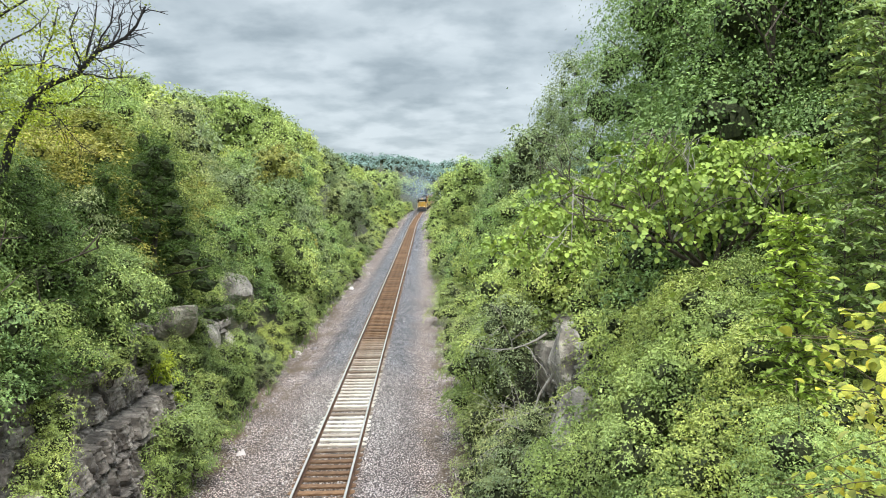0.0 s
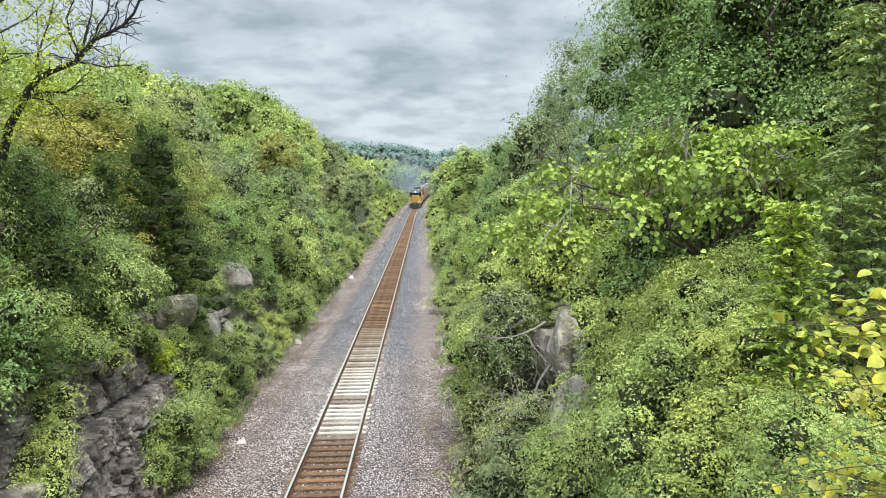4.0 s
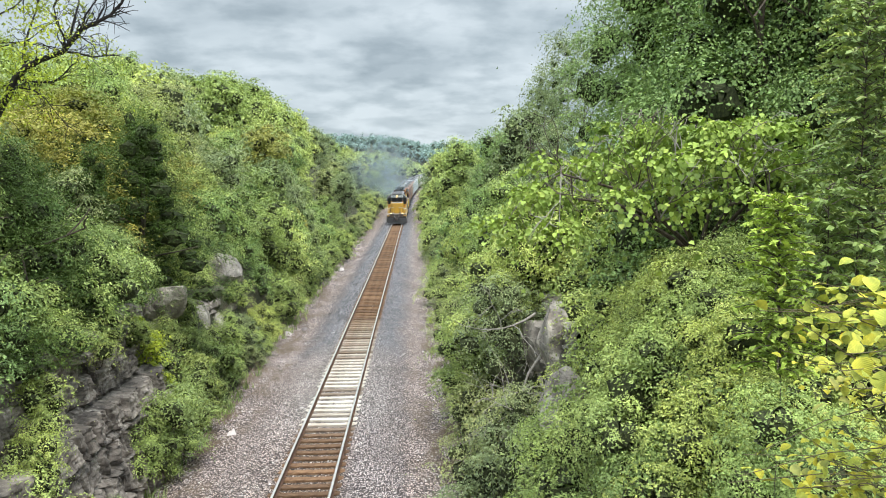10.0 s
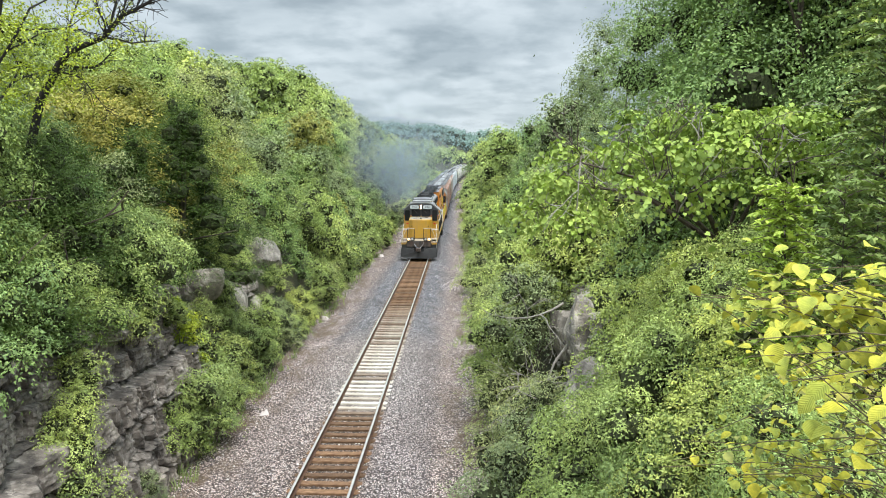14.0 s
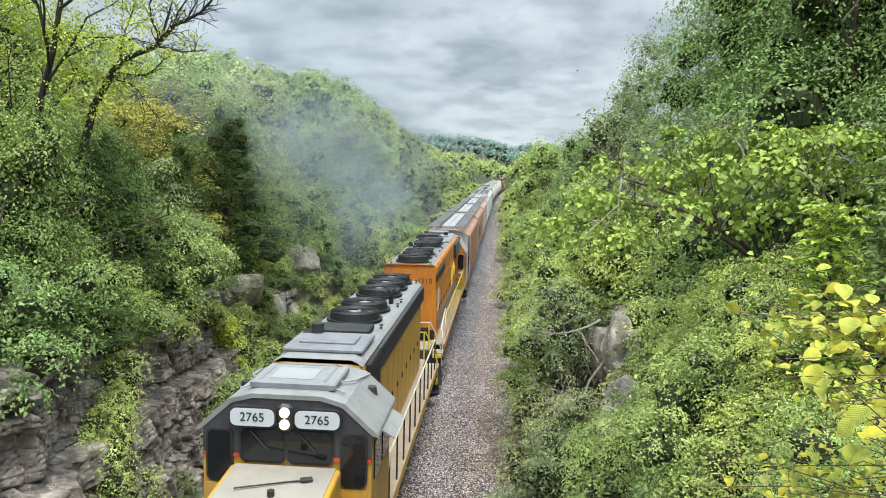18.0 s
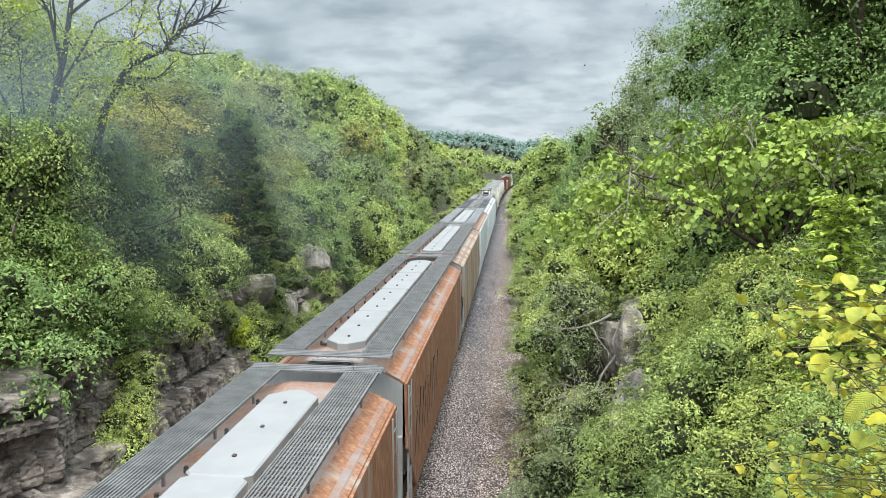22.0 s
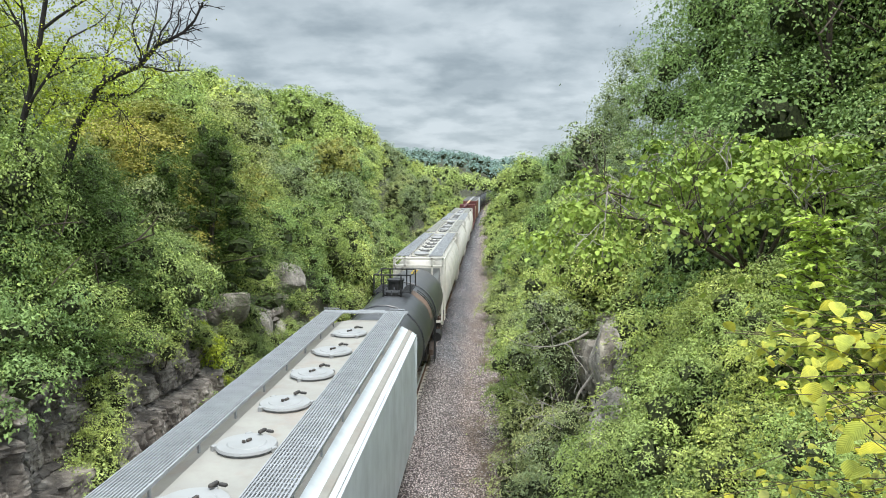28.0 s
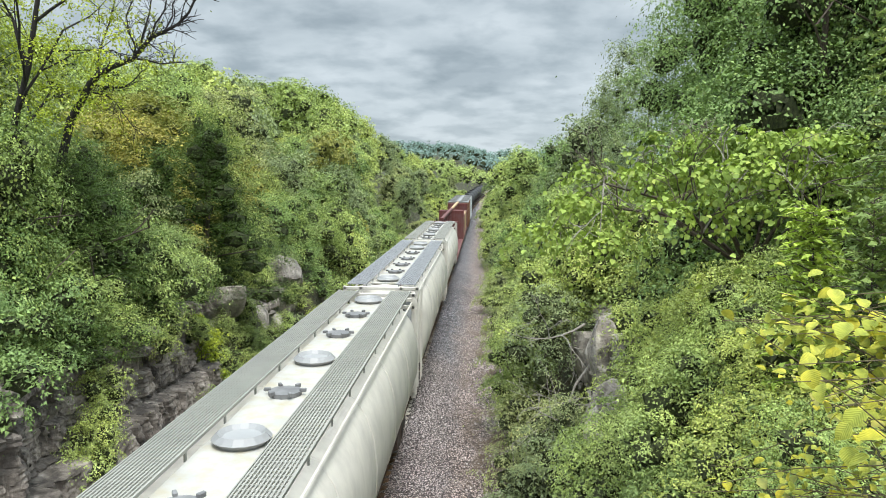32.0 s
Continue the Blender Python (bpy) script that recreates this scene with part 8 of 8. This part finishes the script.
def centre_flow_hopper(variant):
    """A cream hopper with bulging round sides and open end frames."""
    thing = root("covered_hopper", "cream round-sided covered hopper with grating roof walks", "freight car", "cream round-sided hoppers")
    half, e = 9.0, 7.9
    outline = [(0.62, 1.05), (1.05, 1.25), (1.38, 1.7), (1.54, 2.3), (1.56, 2.85), (1.50, 3.4), (1.36, 3.85), (1.12, 4.22), (0.8, 4.40), (0.0, 4.47)]
    full = [(-x, z) for x, z in outline] + [(x, z) for x, z in outline[-2::-1]]
    bm = bmesh.new()
    rings = []
    for y, f in ((-e, 0.90), (-e + 0.25, 1.0), (e - 0.25, 1.0), (e, 0.90)):
        rings.append([bm.verts.new((x * f, y, 2.7 + (z - 2.7) * f)) for x, z in full])
    n = len(full)
    for u, w in zip(rings, rings[1:]):
        for j in range(n):
            bm.faces.new((u[j], w[j], w[(j + 1) % n], u[(j + 1) % n]))
    bm.faces.new(rings[0])
    bm.faces.new(rings[-1][::-1])
    bmesh.ops.recalc_face_normals(bm, faces=bm.faces[:])
    body = part("body", bm, CREAM, thing, smooth=True)
    weld = shared("seam", lambda q: [tube(q, [(s * x * 1.004, 0, z) for x, z in outline], 0.012, 4) for s in (-1, 1)], CREAM)
    for y in (-4.6, -1.5, 1.6, 4.7):
        same("seam", weld, body, pose(0, y, 0))
    bm = bmesh.new()
    box(bm, (0, 0, 4.49), (1.1, 2 * e - 0.6, 0.05), 0.01)
    part("roof_strip", bm, ROOF_OCHRE, thing, "ochre-stained cream roof strip")
    for s in (-1, 1):
        grating_board(thing, min(s * 0.55, s * 1.2), max(s * 0.55, s * 1.2), -half + 0.1, half - 0.1, 4.66, GALV if variant == 0 else BOARD_CREAM)
        bm = bmesh.new()
        tube(bm, [(s * 1.24, -half + 0.2, 4.30), (s * 1.24, half - 0.2, 4.30)], 0.03, 6)
        part("roof_edge_rail", bm, CREAM, thing)
    cover = [-7.0, -4.7, -2.3, 0.05, 2.65, 5.2, 7.5]
    for k, y in enumerate(cover):
        if k in ((0, 5, 6) if variant == 0 else (1, 3, 6)):
            bm = bmesh.new()
            ring(bm, 0.36, 4.60, 0.09, 16, 0, y)
            rod(bm, (0, y, 4.5), (0, y, 4.62), 0.34, 16)
            part("hatch_cover", bm, WHITE, thing, "white padded hatch cover")
        else:
            bm = bmesh.new()
            rod(bm, (0, y, 4.5), (0, y, 4.60), 0.30, 14)
            for j in range(6):
                a = math.pi * j / 3
                box(bm, (0.33 * math.cos(a), y + 0.33 * math.sin(a), 4.61), (0.12, 0.06, 0.07), 0.01, Matrix.Rotation(a, 4, "Z"))
            part("hatch_cover", bm, GALV_WORN, thing, "grey bolted hatch cover")
    for d in (-1, 1):
        y = d * (half - 0.05)
        for x in (-1.28, -0.72, 0.72, 1.28):
            bm = bmesh.new()
            box(bm, (x, y, 2.8), (0.12, 0.10, 3.6), 0.015)
            part("end_post", bm, CREAM, thing)
        for z in (4.52, 4.12, 1.15):
            bm = bmesh.new()
            box(bm, (0, y, z), (2.7, 0.10, 0.12), 0.015)
            part("end_beam", bm, CREAM, thing)
        ladder(thing, -1.02, y - d * 0.05, 1.2, 4.1, CREAM)
        ladder(thing, 1.40, y - d * 0.4, 1.2, 4.5, CREAM, "y")
        bm = bmesh.new()
        plate(bm, [(-1.05, d * (e + 0.02), 3.9), (1.05, d * (e + 0.02), 3.9), (1.25, d * (e - 0.05), 2.4), (0.8, d * (half - 0.35), 1.25), (-0.8, d * (half - 0.35), 1.25), (-1.25, d * (e - 0.05), 2.4)][:: d], 0.05)
        bmesh.ops.recalc_face_normals(bm, faces=bm.faces[:])
        es = part("end_slope", bm, END_GREY, thing)
        for k in range(2):
            bm = bmesh.new()
            box(bm, (0.45, d * (e + 0.06), 3.55 - 0.25 * k), (0.55 - 0.1 * k, 0.01, 0.10))
            part("stencil_bar", bm, INK, es)
        for x in (-0.5, 0.5):
            bm = bmesh.new()
            tube(bm, [(x, d * (e + 0.02), 3.4), (x * 1.2, d * (half - 0.2), 1.4)], 0.06, 6)
            part("end_brace", bm, CREAM, thing)
    hopper_under(thing, half, UNDER, 6.9, 1.12)
    return thing


def tank_car(label, length, material, platform_y=0.0, near=True):
    thing = root("tank_car", label, "tank car")
    half = length / 2 - 0.6
    r, zc, n = 1.43, 2.78, 36
    bm = bmesh.new()
    rings = []
    prof = [(-half + 0.0, 0.25), (-half + 0.06, 0.6), (-half + 0.2, 0.84), (-half + 0.4, 0.96), (-half + 0.6, 1.0), (half - 0.6, 1.0), (half - 0.4, 0.96), (half - 0.2, 0.84), (half - 0.06, 0.6), (half, 0.25)]
    for y, f in prof:
        rings.append([bm.verts.new((r * f * math.cos(2 * math.pi * k / n), y, zc + r * f * math.sin(2 * math.pi * k / n))) for k in range(n)])
    for u, w in zip(rings, rings[1:]):
        for k in range(n):
            bm.faces.new((u[k], w[k], w[(k + 1) % n], u[(k + 1) % n]))
    bm.faces.new(rings[0])
    bm.faces.new(rings[-1][::-1])
    bmesh.ops.recalc_face_normals(bm, faces=bm.faces[:])
    shell = part("tank_shell", bm, material, thing, smooth=True)
    bm = bmesh.new()
    box(bm, (0, 0, 1.05), (0.7, length - 1.3, 0.35), 0.03)
    part("centre_sill", bm, UNDER, thing)
    for y in (-half + 2.0, half - 2.0):
        truck(thing, y)
    for d in (-1, 1):
        coupler(thing, d * (half + 0.1), d)
    if not near:
        bm = bmesh.new()
        rod(bm, (0, 0, 4.1), (0, 0, 4.5), 0.45, 14)
        part("dome", bm, material, thing)
        return thing
    for y in (platform_y - 3.4, platform_y + 2.6):
        bm = bmesh.new()
        tube(bm, [(1.45 * math.cos(a), y, zc + 1.45 * math.sin(a)) for a in np.linspace(-0.6, math.pi + 0.6, 24)], 0.03, 4)
        part("tank_band", bm, material, shell)
    p = platform_y
    bar = shared("grating_bar", lambda q: box(q, (0, 0, 0), (0.33, 0.06, 0.03)), BLACK)
    for s in (-1, 1):
        bm = bmesh.new()
        for x in (0.35, 0.69):
            box(bm, (s * x, p, 4.33), (0.03, 2.1, 0.05))
        deck = part("platform", bm, BLACK, thing, "black grating platform beside the manway")
        for k in range(14):
            same("grating_bar", bar, deck, pose(s * 0.52, p - 0.98 + 0.15 * k, 4.34))
        for y in (-1.0, 1.0):
            bm = bmesh.new()
            rod(bm, (s * 0.70, p + y, 4.3), (s * 0.70, p + y, 5.0), 0.03, 6)
            part("stanchion", bm, BLACK, thing)
            bm = bmesh.new()
            rod(bm, (s * 0.34, p + y, 4.15), (s * 0.34, p + y, 5.0), 0.03, 6)
            part("stanchion", bm, BLACK, thing)
        ladder(thing, s * 1.50, p + 1.2, 1.2, 2.8, BLACK, "y")
        for dy in (1.0, 1.4):
            bm = bmesh.new()
            tube(bm, [(s * 1.50 * math.cos(a), p + dy, zc + 1.50 * math.sin(a)) for a in np.linspace(0.0, 1.05, 9)], 0.016, 5)
            part("ladder_stile", bm, BLACK, thing)
        for k in range(5):
            a = 0.12 + 0.22 * k
            bm = bmesh.new()
            rod(bm, (s * 1.50 * math.cos(a), p + 1.0, zc + 1.50 * math.sin(a)), (s * 1.50 * math.cos(a), p + 1.4, zc + 1.50 * math.sin(a)), 0.014, 5)
            part("rung", bm, BLACK, thing)
    for y in (-1.0, 1.0):
        bm = bmesh.new()
        tube(bm, [(-0.70, p + 0.0, 4.92), (-0.70, p + y, 5.0), (0.70, p + y, 5.0), (0.70, p + 0.0, 4.92)], 0.03, 6)
        part("safety_rail", bm, BLACK, thing, "black pipe safety railing")
    bm = bmesh.new()
    rod(bm, (0, p + 0.15, 4.15), (0, p + 0.15, 4.62), 0.30, 18)
    rod(bm, (0, p + 0.15, 4.62), (0, p + 0.15, 4.70), 0.34, 18)
    part("valve_housing", bm, BLACK, thing)
    bm = bmesh.new()
    rod(bm, (0, p - 0.75, 4.18), (0, p - 0.75, 4.34), 0.36, 18)
    lid = part("manway_cover", bm, BLACK, thing, "bolted black manway cover")
    bolt = shared("bolt", lambda q: rod(q, (0, 0, 0), (0, 0, 0.17), 0.03, 6), GALV_DARK)
    for k in range(8):
        a = math.pi * k / 4
        same("bolt", bolt, lid, pose(0.38 * math.cos(a), p - 0.75 + 0.38 * math.sin(a), 4.25))
    # dried spill down the flank below the platform
    bm = bmesh.new()
    rows = []
    for k in range(15):
        a = 1.35 - 0.085 * k
        mid, w = p + 0.75 + 0.10 * math.sin(k * 0.9), 0.22 + 0.30 * math.sin(0.35 + k * 0.16) + 0.05 * math.sin(k * 2.3)
        rows.append([bm.verts.new((1.434 * math.cos(a), mid + w * f, zc + 1.434 * math.sin(a))) for f in (-1, -0.35, 0.35, 1)])
    for u, w in zip(rows, rows[1:]):
        for j in range(3):
            bm.faces.new((u[j], u[j + 1], w[j + 1], w[j]))
    bmesh.ops.recalc_face_normals(bm, faces=bm.faces[:])
    part("spill_stain", bm, SPILL, shell, "dried tan spill down the flank", True)
    for k in range(8):
        a = math.pi / 2 - 0.10
        bm = bmesh.new()
        box(bm, (0.12, half - 2.6 + 0.19 * k, zc + 1.435), (0.24 if k != 3 else 0.05, 0.11, 0.012))
        part("stencil_bar", bm, SIGN_YELLOW, shell)
    bm = bmesh.new()
    rod(bm, (1.2, half - 1.6, 0.95), (1.2, half - 0.6, 0.95), 0.22, 14)
    part("air_reservoir", bm, BLACK, thing)
    return thing


def bulkhead_flat(material, loaded):
    thing = root("bulkhead_flatcar", "oxide-red bulkhead flatcar with a centre beam", "flatcar", "red flatcars")
    bm = bmesh.new()
    box(bm, (0, 0, 1.15), (2.8, 20.6, 0.35), 0.03)
    part("deck", bm, material, thing)
    for d in (-1, 1):
        bm = bmesh.new()
        box(bm, (0, d * 9.9, 2.93), (2.8, 0.35, 3.26), 0.04)
        b = part("bulkhead", bm, material, thing)
        rib = shared("rib", lambda q: box(q, (0, 0, 0), (0.12, 0.12, 3.16)), material)
        for x in (-1.2, -0.4, 0.4, 1.2):
            same("rib", rib, b, pose(x, d * 10.12, 2.93))
        truck(thing, d * 7.6)
        coupler(thing, d * 10.4, d)
    bm = bmesh.new()
    box(bm, (0, 0, 4.72), (0.32, 19.6, 0.22), 0.03)
    part("top_beam", bm, LUMBER if loaded else material, thing, "pale worn top beam")
    post = shared("centre_post", lambda q: box(q, (0, 0, 0), (0.16, 0.16, 3.3)), material)
    for k in range(11):
        same("centre_post", post, thing, pose(0, -9 + 1.8 * k, 3.0))
    brace = shared("brace", lambda q: tube(q, [(0, -0.9, 1.4), (0, 0.9, 4.6)], 0.06, 4), material)
    for k in range(10):
        same("brace", brace, thing, pose(0, -8.1 + 1.8 * k, 0, rz=180 * (k % 2)))
    if loaded:
        for s in (-1, 1):
            for k in range(4):
                bm = bmesh.new()
                box(bm, (s * 0.75, -7.0 + 4.6 * k, 2.5), (1.15, 4.3, 2.3), 0.03)
                part("lumber_stack", bm, LUMBER if (k + s) % 2 else FREIGHT_BROWN, thing)
    return thing


def boxcar(material, roof, label, tall=4.7):
    thing = root("boxcar", label, "boxcar")
    bm = bmesh.new()
    box(bm, (0, 0, 0.98 + (tall - 0.98) / 2), (2.95, 15.6, tall - 1.0), 0.03)
    body = part("body", bm, material, thing)
    rib = shared("rib", lambda q: box(q, (0, 0, 0), (0.06, 0.10, tall - 1.2)), material)
    for s in (-1, 1):
        for k in range(17):
            if abs(k - 8) > 1:
                same("rib", rib, body, pose(s * 1.50, -7.6 + 0.95 * k, 0.98 + (tall - 0.98) / 2))
        bm = bmesh.new()
        box(bm, (s * 1.51, 0, 2.7), (0.08, 3.0, 3.1), 0.02)
        part("sliding_door", bm, material, body)
    bm = bmesh.new()
    prism(bm, [(-1.5, tall), (0, tall + 0.16), (1.5, tall), (1.5, tall - 0.06), (-1.5, tall - 0.06)], -7.85, 7.85)
    bmesh.ops.recalc_face_normals(bm, faces=bm.faces[:])
    r = part("roof", bm, roof, thing)
    seam = shared("roof_rib", lambda q: box(q, (0, 0, 0), (2.9, 0.06, 0.05)), roof)
    for k in range(14):
        same("roof_rib", seam, r, pose(0, -7.2 + 1.1 * k, tall + 0.12))
    for d in (-1, 1):
        truck(thing, d * 6.0)
        coupler(thing, d * 8.0, d)
        ladder(thing, 1.2, d * 7.86, 1.1, tall - 0.1, material)
    return thing


def build_train():
    """The consist, from the leading locomotive back; each entry: thing, where its middle stands as the front passes, length."""
    def add(thing, a, b):
        TRAIN.append((thing, (a + b) / 2, b - a))

    add(locomotive_yellow(), 21.7, 40.3)
    add(locomotive_orange(), 40.3, 61.2)
    six = [-5.45, -3.4, -1.3, 0.75, 2.8, 4.9]
    add(covered_hopper("rust-covered grey covered hopper with a long white roof hatch", 17.6, RUSTY, RUSTY, END_GREY, ROOF_RUST, GALV_WORN, "trough", title="GACX  1125"), 61.2, 78.8)
    add(covered_hopper("rusty covered hopper with sprayed graffiti on its side", 17.5, RUSTY, RUSTY, END_GREY, ROOF_RUST, GALV_WORN, "trough", graffiti=True), 78.8, 96.3)
    add(covered_hopper("tan covered hopper streaked with rust, white roof hatch", 17.6, RUSTY_TAN, RUSTY_TAN, END_GREY, ROOF_RUST, GALV_WORN, "trough"), 96.3, 113.9)
    add(covered_hopper("pale grey covered hopper with rust patches along its roof edge", 17.8, HOPPER_GREY, HOPPER_RUSTED_EAVE, HOPPER_GREY, ROOF_CREAM, GALV, "trough", title="NAHX|508075"), 113.9, 131.7)
    add(covered_hopper("pale grey covered hopper with dark roof walks and round hatches", 16.9, HOPPER_GREY, HOPPER_GREY, HOPPER_GREY, ROOF_CREAM, GALV_DARK, [y * 1.02 for y in six]), 131.7, 148.6)
    add(covered_hopper("pale blue-grey covered hopper with six round white hatches", 15.8, HOPPER_GREY, HOPPER_GREY, HOPPER_GREY, ROOF_CREAM, GALV, six, title="NAHX|"), 148.6, 164.4)
    add(tank_car("dark grey-black tank car with a railed roof platform", 15.8, TANK_BLACK, -1.2), 164.4, 180.2)
    for k, (a, b) in enumerate(((180.2, 199.6), (199.6, 219.0), (219.0, 238.2), (238.2, 257.0))):
        add(centre_flow_hopper(k % 2), a, b)
    add(bulkhead_flat(FREIGHT_RED, False), 257.4, 279.0)
    add(bulkhead_flat(FREIGHT_RED, True), 279.0, 300.6)
    add(boxcar(FREIGHT_BROWN, LOCO_GREY, "brown boxcar with a grey roof"), 300.6, 317.4)
    add(boxcar(HOPPER_GREY, LOCO_GREY, "pale grey steel boxcar with ribbed sides"), 317.4, 334.2)
    x = 334.2
    for k in range(9):
        add(tank_car("black tank car far back in the train", 16.0, BLACK, near=False), x, x + 16.6)
        x += 16.6


build_train()
build_smoke()

# ---- what moves ----
def on_track(s):
    """The pose of a vehicle whose middle is s metres along the line."""
    turn = math.degrees(math.atan(2 * max(0.0, s - 150) / 5200))
    rise = math.degrees(math.atan((track_z(s + 5) - track_z(s - 5)) / 10))
    return pose(track_x(s), s, track_z(s), rise, 0, -turn)


def motions():
    for thing, s, _ in TRAIN:
        walk(thing, [(t, on_track(s - SPEED * (t - PASSES))) for t in range(0, 33)])
    # each puff rides behind the stack until it is shed, then drifts off over the cutting's side
    for (puff, k), (shed, side) in zip(SMOKE, ((13.0, -2.0), (15.7, -4.0), (17.4, -5.5), (17.9, -7.5))):
        rows = []
        for t in range(0, 33):
            ride = min(t, shed)
            s = 29.5 - SPEED * (ride - PASSES) + 5.0 + 5.0 * k
            loose = max(0.0, t - shed)
            lag = min(1.0, ride / shed) ** 6
            rows.append((t, pose(track_x(s) + side * (0.45 + 0.55 * lag) - 0.35 * loose - 0.11 * loose * loose, s - 3.4 * loose, track_z(s) + 5.4 + 1.2 * k + 0.05 * loose)))
        walk(puff, rows)


build_ground()
track = build_track()
build_rocks()
key_plants()
scatter()
build_far_woods()
dead_tree()
open_tree()
redbud()
fern_tree(6.75, 7.5, 8.5, -0.2, "bright green sapling with long compound leaves", 84, LEAF_SAPLING, 3, 0.66, 0.42, 0.095)
fern_tree(7.7, 8.5, 8.6, -0.1, "young tree with long hanging compound leaves", 40, LEAF_FRESH, 4, 0.6, 0.7, 0.13)
fern_tree(8.25, 9.0, 10.6, 0.0, "young tree with long hanging compound leaves", 130, LEAF_FRESH, 9, 0.3, 0.85, 0.105)
fern_tree(9.3, 10.6, 11.8, 0.0, "young tree with long hanging compound leaves", 130, LEAF_MID, 10, 0.3, 0.95, 0.105)
fern_tree(8.5, 9.2, 11.0, 0.1, "young tree with long hanging compound leaves", 120, LEAF_FRESH, 6, 0.1, 0.9, 0.11)
fern_tree(9.3, 10.2, 10.6, -0.2, "young tree with long hanging compound leaves", 120, LEAF_MID, 7, 0.1, 0.9, 0.11)
brush_pile()
build_weeds()
build_dry_stems()
near_bough()
build_stones()
build_ties(track)
motions()
